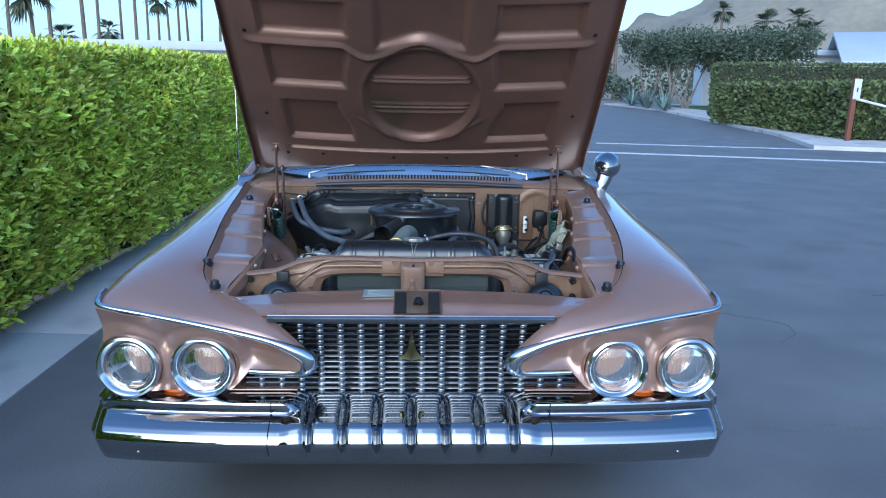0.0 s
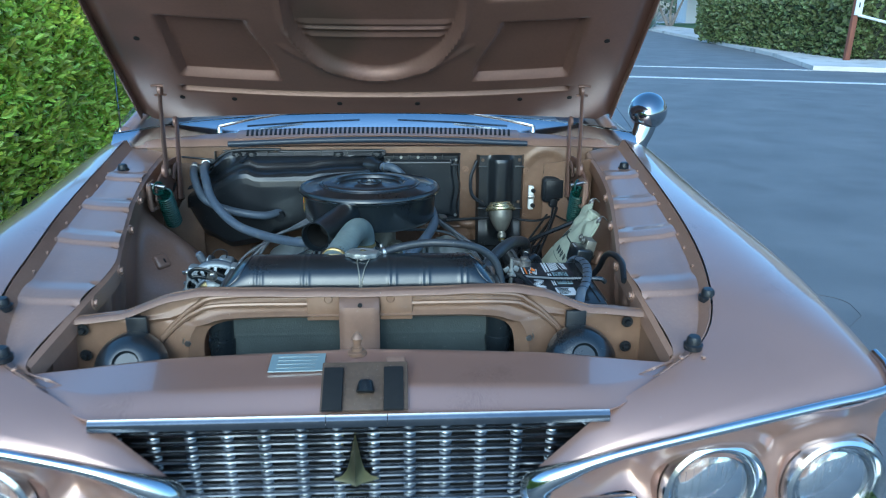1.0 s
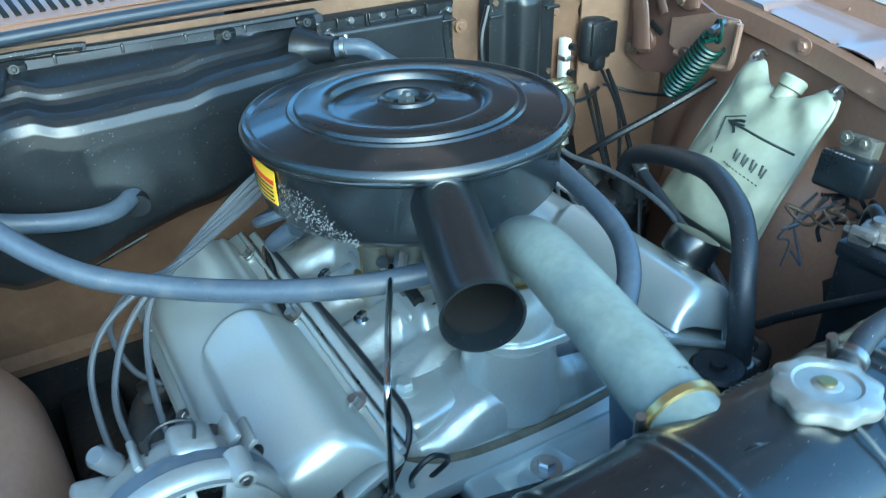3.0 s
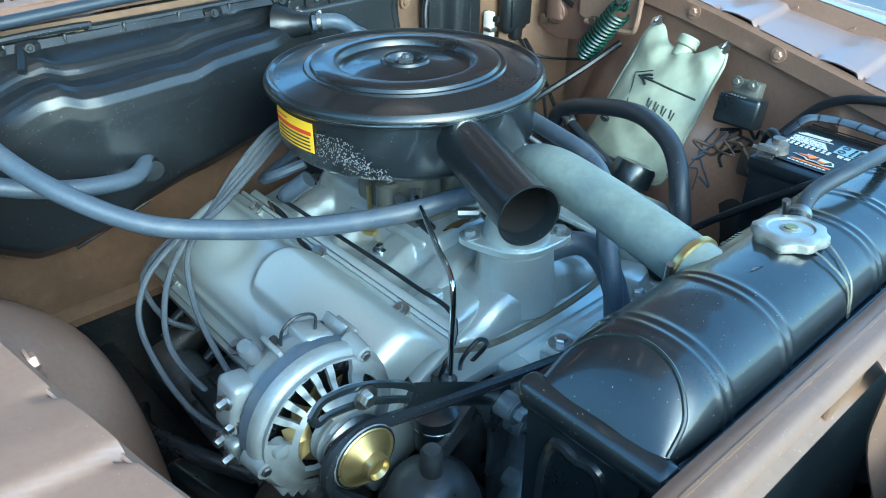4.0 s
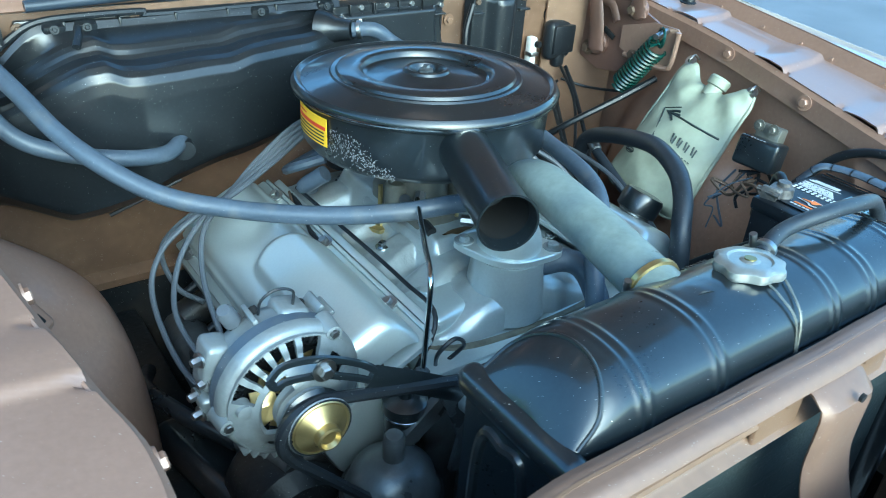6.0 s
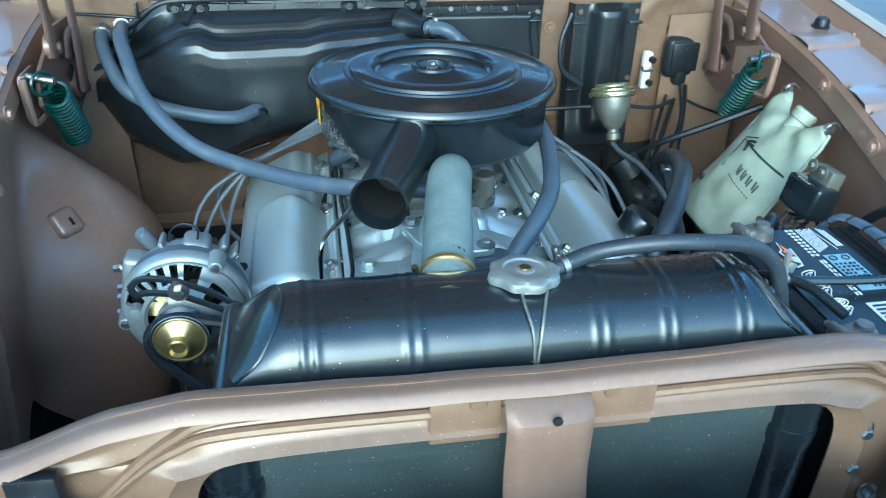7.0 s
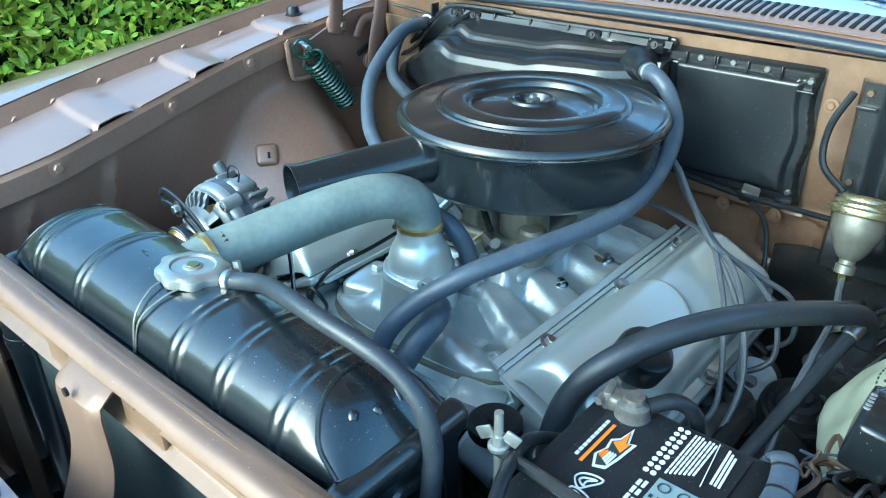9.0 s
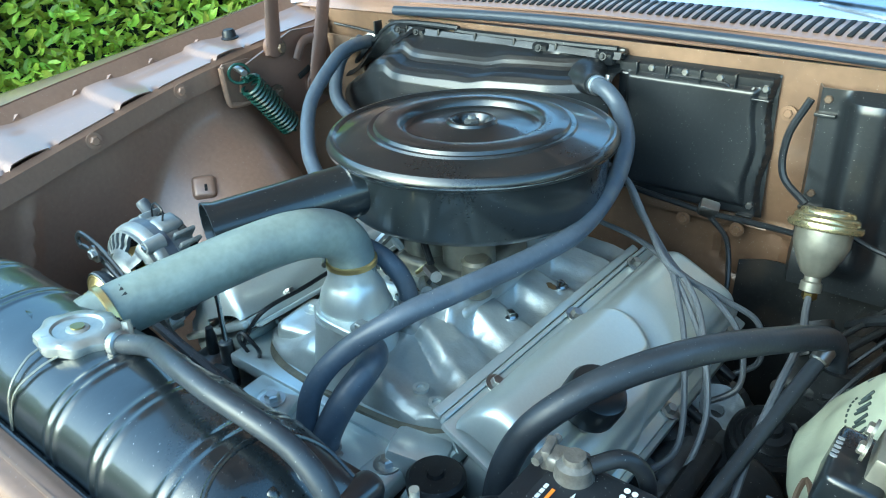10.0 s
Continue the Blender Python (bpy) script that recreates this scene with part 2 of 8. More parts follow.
def box(bm, c, s, rot=(0, 0, 0), bev=0.003, seg=2):
    o = B()
    bmesh.ops.create_cube(o, size=1.0)
    bmesh.ops.scale(o, vec=s, verts=o.verts)
    bev = min(bev, min(s) * 0.45)
    if bev > 0:
        bmesh.ops.bevel(o, geom=o.edges[:], offset=bev, segments=seg, profile=0.5, affect="EDGES")
    return put(bm, o, pose(*c, *rot))


def axis(p0, p1):
    d = Vector(p1) - Vector(p0)
    return Matrix.Translation(p0) @ d.to_track_quat("Z", "Y").to_matrix().to_4x4(), d.length


def lathe(bm, prof, m=None, seg=40, cap=True):
    m = m or Matrix()
    rings = []
    for r, z in prof:
        if r < 1e-5:
            rings.append([bm.verts.new(m @ Vector((0, 0, z)))])
        else:
            rings.append([bm.verts.new(m @ Vector((r * math.cos(2 * math.pi * k / seg), r * math.sin(2 * math.pi * k / seg), z))) for k in range(seg)])
    for a, b in zip(rings[:-1], rings[1:]):
        for k in range(seg):
            j = (k + 1) % seg
            if len(a) == 1 and len(b) == 1:
                continue
            if len(a) == 1:
                bm.faces.new((a[0], b[j], b[k]))
            elif len(b) == 1:
                bm.faces.new((a[k], a[j], b[0]))
            else:
                bm.faces.new((a[k], a[j], b[j], b[k]))
    if cap:
        for ring in (rings[0], rings[-1]):
            if len(ring) > 2:
                bm.faces.new(ring)
    return bm


def rod(bm, p0, p1, r, r1=None, seg=16, bev=0.0):
    m, n = axis(p0, p1)
    r1 = r if r1 is None else r1
    prof = [(r, 0), (r1, n)] if bev <= 0 else [(r - bev, 0), (r, bev), (r1, n - bev), (r1 - bev, n)]
    return lathe(bm, prof, m, seg)


def spline(pts, n=8):
    P = [Vector(p) for p in pts]
    P = [P[0] * 2 - P[1]] + P + [P[-1] * 2 - P[-2]]
    out = []
    for i in range(1, len(P) - 2):
        for k in range(n):
            t = k / n
            a, b, c, d = P[i - 1:i + 3]
            out.append(0.5 * ((2 * b) + (c - a) * t + (2 * a - 5 * b + 4 * c - d) * t * t + (3 * b - a - 3 * c + d) * t ** 3))
    out.append(P[-2])
    return out


def tube(bm, pts, r, seg=14, n=8, flat=1.0, smooth=True, up=None):
    Q = spline(pts, n) if smooth else [Vector(p) for p in pts]
    rings = []
    d = (Q[1] - Q[0]).normalized()
    u = Vector(up) if up else (Vector((0, 0, 1)) if abs(d.z) < 0.9 else Vector((1, 0, 0)))
    for i, q in enumerate(Q):
        d = (Q[min(i + 1, len(Q) - 1)] - Q[max(i - 1, 0)]).normalized()
        u = (u - d * u.dot(d)).normalized()
        w = d.cross(u)
        rr = r(i / (len(Q) - 1)) if callable(r) else r
        rings.append([bm.verts.new(q + (u * math.cos(2 * math.pi * k / seg) * flat + w * math.sin(2 * math.pi * k / seg)) * rr) for k in range(seg)])
    for a, b in zip(rings[:-1], rings[1:]):
        for k in range(seg):
            bm.faces.new((a[k], a[(k + 1) % seg], b[(k + 1) % seg], b[k]))
    bm.faces.new(rings[0])
    bm.faces.new(rings[-1])
    return bm


def sheet(bm, f, nu, nv, thick=0.0, closed_u=False):
    V = [[bm.verts.new(f(i / nu, j / nv)) for j in range(nv + 1)] for i in range(nu + (0 if closed_u else 1))]
    F = []
    for i in range(nu):
        for j in range(nv):
            a, b = V[i], V[(i + 1) % len(V)]
            F.append(bm.faces.new((a[j], b[j], b[j + 1], a[j + 1])))
    if thick:
        bmesh.ops.recalc_face_normals(bm, faces=F)
        bm.normal_update()
        W = [[bm.verts.new(v.co - v.normal * thick) for v in row] for row in V]
        nu2 = len(V)
        for i in range(nu):
            for j in range(nv):
                a, b = W[i], W[(i + 1) % nu2]
                bm.faces.new((a[j + 1], b[j + 1], b[j], a[j]))
            for j in (0, nv):
                bm.faces.new((V[i][j], V[(i + 1) % nu2][j], W[(i + 1) % nu2][j], W[i][j]))
        if not closed_u:
            for i in (0, nu):
                for j in range(nv):
                    bm.faces.new((V[i][j], V[i][j + 1], W[i][j + 1], W[i][j]))
    return bm


def lerp(table, x):
    xs = [t[0] for t in table]
    if x <= xs[0]:
        return table[0][1]
    for (x0, a), (x1, b) in zip(table[:-1], table[1:]):
        if x <= x1:
            k = (x - x0) / (x1 - x0)
            k = k * k * (3 - 2 * k) * 0.35 + k * 0.65
            return a + (b - a) * k
    return table[-1][1]


def curve_at(pts, s):
    """A point a share s of the way along a smooth curve through pts."""
    Q = spline(pts, 10)
    L = [0.0]
    for a, b in zip(Q[:-1], Q[1:]):
        L.append(L[-1] + (b - a).length)
    d = s * L[-1]
    for i in range(len(Q) - 1):
        if d <= L[i + 1] + 1e-9:
            return Q[i].lerp(Q[i + 1], (d - L[i]) / max(1e-9, L[i + 1] - L[i]))
    return Q[-1]


def plate(bm, pts, normal, thick):
    """A flat plate from its outline, thick along normal."""
    n = Vector(normal).normalized() * thick
    a = [bm.verts.new(Vector(p)) for p in pts]
    b = [bm.verts.new(Vector(p) + n) for p in pts]
    bm.faces.new(a)
    bm.faces.new(b[::-1])
    for i in range(len(a)):
        j = (i + 1) % len(a)
        bm.faces.new((a[i], a[j], b[j], b[i]))
    return bm


def bolt(bm, at, normal, r=0.007, h=0.006, washer=True):
    m, _ = axis(at, Vector(at) + Vector(normal))
    if washer:
        lathe(bm, [(r * 1.7, -0.001), (r * 1.7, 0.0015)], m, 14)
    lathe(bm, [(r, 0), (r, h * 0.8), (r * 0.8, h)], m, 6)
    return bm


def sstep(a, b, x):
    k = max(0.0, min(1.0, (x - a) / (b - a)))
    return k * k * (3 - 2 * k)


# ---- setting: ground, road, kerbs ----
bm = B()
sheet(bm, lambda u, v: Vector((-2500 + 5000 * u, -2500 + 5000 * v, -0.03)), 8, 8)
tagged(obj("ground", bm, SAND), "dry sandy ground that runs to the hills", "ground", kind="structure")
bm = B()
plate(bm, [(-1.93, -60, -0.028), (90, -60, -0.028), (90, -9, -0.028), (11.5, 18.9, -0.028), (10.0, 19.5, -0.028), (11.5, 25, -0.028), (13.2, 36, -0.028), (15.3, 50, -0.028), (15.4, 66, -0.028), (10, 90, -0.028), (-1.93, 90, -0.028)], (0, 0, 1), 0.028)
tagged(obj("road", bm, ASPHALT), "worn grey asphalt road with fine cracks", "road", kind="structure")
bm = B()
for pts in ([(4.79, 21.06), (10.0, 19.65), (9.97, 19.45), (4.75, 20.85)], [(3.0, 18.5), (9.9, 16.32), (9.85, 16.05), (2.95, 18.22)]):
    plate(bm, [(x, y, 0.001) for x, y in pts], (0, 0, 1), 0.004)
tagged(obj("road_marking", bm, LINE), "two thin white lines painted across the road", "road marking", kind="structure")
# cracks sealed in the asphalt
rng = random.Random(4)
bm = B()
for x0, y0, a in ((1.5, 3.2, 0.6), (2.2, 4.4, 0.1), (1.35, 2.2, 1.2), (2.5, 3.6, -0.4), (1.6, 5.3, 0.9), (3.4, 5.5, 0.3)):
    p, ang = Vector((x0, y0, 0.003)), a
    pts = [p.copy()]
    for k in range(12):
        ang += rng.uniform(-0.7, 0.7)
        p = p + Vector((math.cos(ang), math.sin(ang), 0)) * rng.uniform(0.04, 0.12)
        pts.append(p.copy())
    tube(bm, [q - Vector((0, 0, 0.0022)) for q in pts], 0.0022, 5, 2)
tagged(obj("road_crack", bm, CRACK), "fine dark cracks that wander over the asphalt", "crack", kind="structure")
slab = B()
box(slab, (0, 0, 0), (0.62, 2.99, 0.05), bev=0.006)
gutter = thing("gutter", "pale concrete gutter strip between the road and the hedge", "gutter", (-2.25, 5, 0), kind="structure")
first = obj("slab", slab, CONCRETE, gutter)
for k in range(11):
    o = first if k == 0 else new("slab", first.data)
    o.parent, o.matrix_parent_inverse = gutter, gutter.matrix_basis.inverted()
    o.matrix_basis = pose(-2.245, -3 + 3.0 * k, -0.01, 0, 1.2, 0)
bm = B()
plate(bm, [(10.05, 19.6, -0.03), (11.5, 19.0, -0.03), (90, -8.9, -0.03), (90, 90, -0.03), (15.5, 66, -0.03), (15.4, 50, -0.03), (13.3, 36, -0.03), (11.55, 25, -0.03)], (0, 0, 1), 0.13)
tagged(obj("pavement", bm, CONCRETE), "pale concrete pavement with a low kerb", "pavement", kind="structure")
bm = B()
plate(bm, [(17.5, 42, 0.10), (30, 38, 0.10), (34, 60, 0.10), (19, 62, 0.10)], (0, 0, 1), 0.015)
tagged(obj("lawn", bm, GRASS), "strip of green lawn behind the drive", "lawn", kind="structure")


# ---- hedges and plants ----
def leaves(name, material, n, place, size, seed, aspect=0.42, parent=None, label=""):
    """Many small folded leaves, each at places from place(rng): point, outward way."""
    r = random.Random(seed)
    verts, faces = [], []
    for k in range(n):
        p, out = place(r)
        d = Vector((r.gauss(0, 1), r.gauss(0, 1), r.gauss(0.25, 0.8))) * 0.75 + Vector(out) * 0.9
        d.normalize()
        side = d.cross(Vector((r.gauss(0, 1), r.gauss(0, 1), r.gauss(0, 1)))).normalized()
        up = side.cross(d)
        s = size * r.uniform(0.6, 1.25)
        w = s * aspect
        q = [p]
        for f, g, h in ((0.28, 0.40, 0.03), (0.64, 0.46, 0.02)):
            q += [p + d * s * f + side * w * g + up * s * (h + 0.04), p + d * s * f + up * s * (h - 0.02), p + d * s * f - side * w * g + up * s * (h + 0.04)]
        q.append(p + d * s - up * s * 0.06)
        i = len(verts)
        verts += [tuple(x) for x in q]
        faces += [(i, i + 1, i + 2), (i, i + 2, i + 3), (i + 1, i + 4, i + 5, i + 2), (i + 2, i + 5, i + 6, i + 3), (i + 4, i + 7, i + 5), (i + 5, i + 7, i + 6)]
    me = bpy.data.meshes.new(name)
    me.from_pydata(verts, [], faces)
    me.materials.append(material)
    ob = new(name, me)
    if parent:
        ob.parent, ob.matrix_parent_inverse = parent, parent.matrix_basis.inverted()
    if label:
        ob["label"] = label
    return ob


def hedge_face(y, z):
    return -2.42 + 0.10 * noise.noise(Vector((y * 1.3, z * 1.6, 0.3))) + 0.085 * noise.noise(Vector((y * 4.2, z * 4.2, 7))) - 0.10 * sstep(1.3, 1.75, z)


def hedge_top(y):
    return 1.70 + 0.05 * noise.noise(Vector((y * 1.1, 3, 0))) + 0.012 * max(0, y - 4)


hedge = thing("hedge", "tall dense hedge of glossy bright green leaves beside the gutter", "hedge", (-3.0, 8, 0))
# solid dark sheet behind the leaves, painted as the hedge's inner shade
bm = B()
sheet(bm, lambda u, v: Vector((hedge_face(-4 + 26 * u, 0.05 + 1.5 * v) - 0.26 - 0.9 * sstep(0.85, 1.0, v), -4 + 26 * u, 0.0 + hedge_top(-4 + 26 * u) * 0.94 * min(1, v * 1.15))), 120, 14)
part("inner_growth", bm, HEDGE_SHADE, hedge, "dark core that stands for shade between the leaves")


def hedge_place(r):
    k = r.random()
    y = 1.2 + 10.5 * r.random() ** 1.25 if k < 0.86 else 11.7 + 10 * r.random()
    if r.random() < 0.8:
        z = 0.12 + (hedge_top(y) - 0.12) * r.random()
        return Vector((hedge_face(y, z) + 0.05 - 0.30 * r.random() ** 1.3, y, z)), (0.9, 0, 0.35)
    x = -2.45 - 1.0 * r.random()
    return Vector((x, y, hedge_top(y) - 0.08 * r.random() + 0.04 * noise.noise(Vector((x * 4, y * 4, 0))))), (0.1, 0, 1.0)


tagged(leaves("leaves", LEAF, 78000, hedge_place, 0.072, 11, 0.40, hedge), kind="stuff")


def hedge_tips(r):
    """Young shoots along the crown and scattered over the face."""
    y = 1.2 + 12 * r.random() ** 1.2
    z = hedge_top(y) - 0.30 * r.random() ** 2.2 if r.random() < 0.72 else 0.4 + 1.2 * r.random()
    return Vector((hedge_face(y, z) + 0.03 - (0.7 * r.random() if z > hedge_top(y) - 0.08 else 0.04 * r.random()), y, z + 0.02)), (0.6, 0, 0.8)


tagged(leaves("young_leaves", LEAFTOP, 9500, hedge_tips, 0.060, 13, 0.40, hedge), kind="stuff")


def hedge_rest(r):
    """The stretch behind the start, the far side and the lower skirt."""
    y = -4 + 5.4 * r.random()
    if r.random() < 0.6:
        z = 0.1 + (hedge_top(y) - 0.1) * r.random()
        return Vector((hedge_face(y, z) - 0.18 * r.random(), y, z)), (0.9, 0, 0.35)
    x = -2.45 - 1.0 * r.random()
    return Vector((x, y, hedge_top(y) - 0.08 * r.random())), (0.1, 0, 1.0)


tagged(leaves("leaves", LEAF, 13000, hedge_rest, 0.10, 12, 0.40, hedge), kind="stuff")


def block_hedge(name, label, p0, p1, depth, height, n, seed):
    root = thing(name, label, "hedge", ((p0[0] + p1[0]) / 2, (p0[1] + p1[1]) / 2, 0.1))
    a, b = Vector((*p0, 0.1)), Vector((*p1, 0.1))
    d = (b - a).normalized()
    nrm = Vector((d.y, -d.x, 0))
    if nrm.dot(-a) < 0:
        nrm = -nrm
    # dark box under the leaves stands for the shade inside
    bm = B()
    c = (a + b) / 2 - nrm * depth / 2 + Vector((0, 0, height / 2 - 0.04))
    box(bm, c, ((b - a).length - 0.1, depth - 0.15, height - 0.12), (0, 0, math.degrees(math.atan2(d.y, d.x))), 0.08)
    part("inner_growth", bm, HEDGE_SHADE, root, "dark core that stands for shade between the leaves")

    def place(r):
        u, k = r.random(), r.random()
        base = a + d * (b - a).length * u
        if k < 0.5:
            return base + nrm * (0.04 - 0.12 * r.random()) + Vector((0, 0, height * r.random())), tuple(nrm)
        if k < 0.65:
            return (a if u < 0.5 else b) - nrm * depth * r.random() + Vector((0, 0, height * r.random())), tuple(d * (-1 if u < 0.5 else 1))
        return base - nrm * depth * r.random() + Vector((0, 0, height - 0.06 * r.random())), (0, 0, 1)

    tagged(leaves("leaves", LEAFB, n, place, 0.16, seed, 0.6, root), kind="stuff")
    return root


block_hedge("hedge", "low clipped green hedge on the pavement corner", (12.6, 33.5), (12.3, 22.0), 2.0, 1.55, 9000, 3)
block_hedge("hedge", "long clipped green hedge along the pavement", (12.3, 22.0), (26, 18.5), 1.5, 1.55, 9000, 4)
block_hedge("hedge", "tall clipped hedge before the white house", (14.5, 38.5), (27, 35.5), 1.6, 2.55, 6500, 5)
post = thing("sign_post", "red-brown wooden post with a small white sign", "sign post", (12.02, 21.6, 0.1))
bm = B()
box(bm, (12.02, 21.6, 0.95), (0.13, 0.13, 1.75), (0, 2, 0), 0.01)
part("post", bm, POSTW, post)
bm = B()
box(bm, (12.06, 21.50, 1.52), (0.20, 0.03, 0.55), (0, 2, 0), 0.005)
sg = part("sign", bm, WHITE, post, "small white sign")
bm = B()
box(bm, (12.06, 21.475, 1.50), (0.08, 0.012, 0.12), (0, 2, 45), 0.002)
part("mark", bm, INK, sg)
bm = B()
tube(bm, [(12.06, 21.5, 1.25), (13.2, 21.2, 0.98), (14.2, 21.0, 0.92), (15.5, 20.8, 1.15)], 0.035, 8, 6)
part("chain", bm, WHITE, post, "pale rope that hangs from the post")


def tree(label, at, height, spread, seed, trunks=3):
    root = thing("tree", label, "tree", at, "olive trees by the drive")
    r = random.Random(seed)
    bm = B()
    ends = []
    for k in range(trunks):
        a = 2 * math.pi * (k + r.random() * 0.5) / trunks
        e = Vector((math.cos(a) * spread * 0.35, math.sin(a) * spread * 0.35, height * 0.62))
        tube(bm, [Vector(at) + Vector((math.cos(a), math.sin(a), 0)) * 0.12, Vector(at) + e * 0.4 + Vector((r.uniform(-.2, .2), r.uniform(-.2, .2), 0)), Vector(at) + e], lambda t: 0.11 - 0.075 * t, 8, 5)
        ends.append(Vector(at) + e)
        for q in range(3):
            f = e + Vector((r.uniform(-1, 1) * spread * 0.35, r.uniform(-1, 1) * spread * 0.35, height * r.uniform(0.08, 0.25)))
            tube(bm, [Vector(at) + e * 0.75, Vector(at) + (e + f) * 0.5, Vector(at) + f], lambda t: 0.05 - 0.035 * t, 6, 4)
            ends.append(Vector(at) + f)
    part("trunk", bm, BARK, root)

    def place(rr):
        c = rr.choice(ends)
        v = Vector((rr.gauss(0, 1), rr.gauss(0, 1), rr.gauss(0, 0.6)))
        v = v.normalized() * (rr.random() ** 0.4) * spread * 0.36
        v.z *= 0.62
        return c + v + Vector((0, 0, height * 0.06)), tuple(v.normalized() if v.length > 0 else Vector((0, 0, 1)))

    tagged(leaves("crown", OLIVE, 4600, place, 0.24, seed + 50, 0.45, root), kind="stuff")


for k, (x, y, h, s) in enumerate(((16.2, 51, 4.6, 3.4), (18.3, 54, 5.0, 4.0), (21.0, 52, 4.9, 4.2), (17.6, 60, 5.4, 4.2), (22.5, 58, 5.6, 4.4), (24.5, 54, 5.2, 4.0))):
    tree("round-crowned grey-green olive tree by the drive", (x, y, 0.1), h, s, 20 + k)


def agave(at, size, seed):
    root = thing("agave", "pale blue-green spiky agave by the kerb", "plant", at, "agaves by the kerb")
    r = random.Random(seed)
    bm = B()
    for k in range(22):
        a, e = r.random() * 6.28, r.uniform(0.25, 1.4)
        d = Vector((math.cos(a) * math.cos(e), math.sin(a) * math.cos(e), math.sin(e)))
        s = d.cross(Vector((0, 0, 1))).normalized()
        p = Vector(at)
        q = [p - s * 0.05, p + d * size * 0.45 - s * 0.07, p + d * size, p + d * size * 0.45 + s * 0.07, p + s * 0.05]
        bm.faces.new([bm.verts.new(x) for x in q])
    part("leaves", bm, AGAVE, root)


for k in range(12):
    agave((15.0 + 0.25 * (k % 4) + 0.08 * k, 48 + 1.25 * k, 0.1), 1.0 + 0.25 * (k % 3), 80 + k)


def palm(at, height, crown, seed, trunk_r=0.2, n=34):
    root = thing("palm_tree", "tall slender fan palm with a ragged crown", "palm tree", at, "palms behind the houses")
    r = random.Random(seed)
    lean = Vector((r.uniform(-0.03, 0.03) * height, r.uniform(-0.03, 0.03) * height, 0))
    top = Vector(at) + lean + Vector((0, 0, height))
    bm = B()
    tube(bm, [Vector(at), Vector(at) + lean * 0.3 + Vector((0, 0, height * 0.5)), top], lambda t: trunk_r * (1.25 - 0.5 * t), 9, 6)
    part("trunk", bm, TRUNK, root)
    bm = B()
    for k in range(n):
        a, e = r.random() * 6.28, r.uniform(-1.1, 1.2)
        d = Vector((math.cos(a) * math.cos(e), math.sin(a) * math.cos(e), math.sin(e)))
        s = d.cross(Vector((0, 0, 1))).normalized()
        L = crown * r.uniform(0.7, 1.1)
        for j in range(7):
            b = (j - 3) * 0.22
            w = (d * math.cos(b) + s * math.sin(b)).normalized()
            m = top + d * L * 0.35
            t = m + w * L * 0.65 - Vector((0, 0, L * 0.18))
            bm.faces.new([bm.verts.new(x) for x in (m, m + w * L * 0.3 + s * 0.05 * L, t, m + w * L * 0.3 - s * 0.05 * L)])
        bm.faces.new([bm.verts.new(x) for x in (top - s * 0.02, top + s * 0.02, top + d * L * 0.36 + s * 0.02, top + d * L * 0.36 - s * 0.02)])
    part("crown", bm, PALM, root)


# bearing in degrees from straight ahead, distance, height, crown
for k, (b, dist, h, c) in enumerate(((-29.3, 46, 12, 1.6), (-28.2, 60, 4.6, 2.1), (-26.8, 55, 17, 1.6), (-25.4, 42, 5.6, 2.0), (-24.4, 50, 16, 1.6), (-23.8, 66, 4.6, 2.0), (-22.4, 48, 15, 1.6), (-21.6, 62, 18, 1.7), (-21.0, 70, 5.4, 1.7), (-20.2, 72, 19, 1.7), (-19.3, 58, 15, 1.6), (-18.6, 80, 20, 1.7), (-17.9, 64, 7.4, 1.6), (-17.2, 75, 12.0, 1.7), (-16.6, 70, 11, 1.6), (-16.0, 66, 8.6, 2.2), (-15.2, 70, 10, 1.7), (-14.0, 60, 9, 1.7), (13.8, 95, 12, 1.8), (20.6, 110, 11.2, 2.3), (23.4, 105, 9.3, 3.0), (25.4, 112, 10.2, 3.0), (26.2, 108, 8.5, 2.6), (19.2, 120, 7.0, 2.6))):
    b = radians(b)
    palm((dist * math.sin(b), dist * math.cos(b), 0), h, c * 0.78, 200 + k, 0.10 if b < 0 else 0.2, 34)


far = thing("far_trees", "dark green trees and shrubs far behind the houses", "trees", (40, 90, 0))
FAR = random.Random(77)
CLUMPS = [(radians(FAR.uniform(7.5, 44)), FAR.uniform(85, 105), FAR.uniform(1.5, 5.0), FAR.uniform(1.2, 2.6)) for k in range(46)]


def far_place(r):
    b, dist, h, w = CLUMPS[int(r.random() * len(CLUMPS))]
    v = Vector((r.gauss(0, 1), r.gauss(0, 1), r.gauss(0, 1))).normalized() * r.random() ** 0.35
    return Vector((dist * math.sin(b) + v.x * w, dist * math.cos(b) + v.y * w, max(0.2, h * 0.55 + v.z * h * 0.5))), tuple(v)


tagged(leaves("crowns", OLIVE, 11000, far_place, 0.5, 78, 0.6, far), kind="stuff")


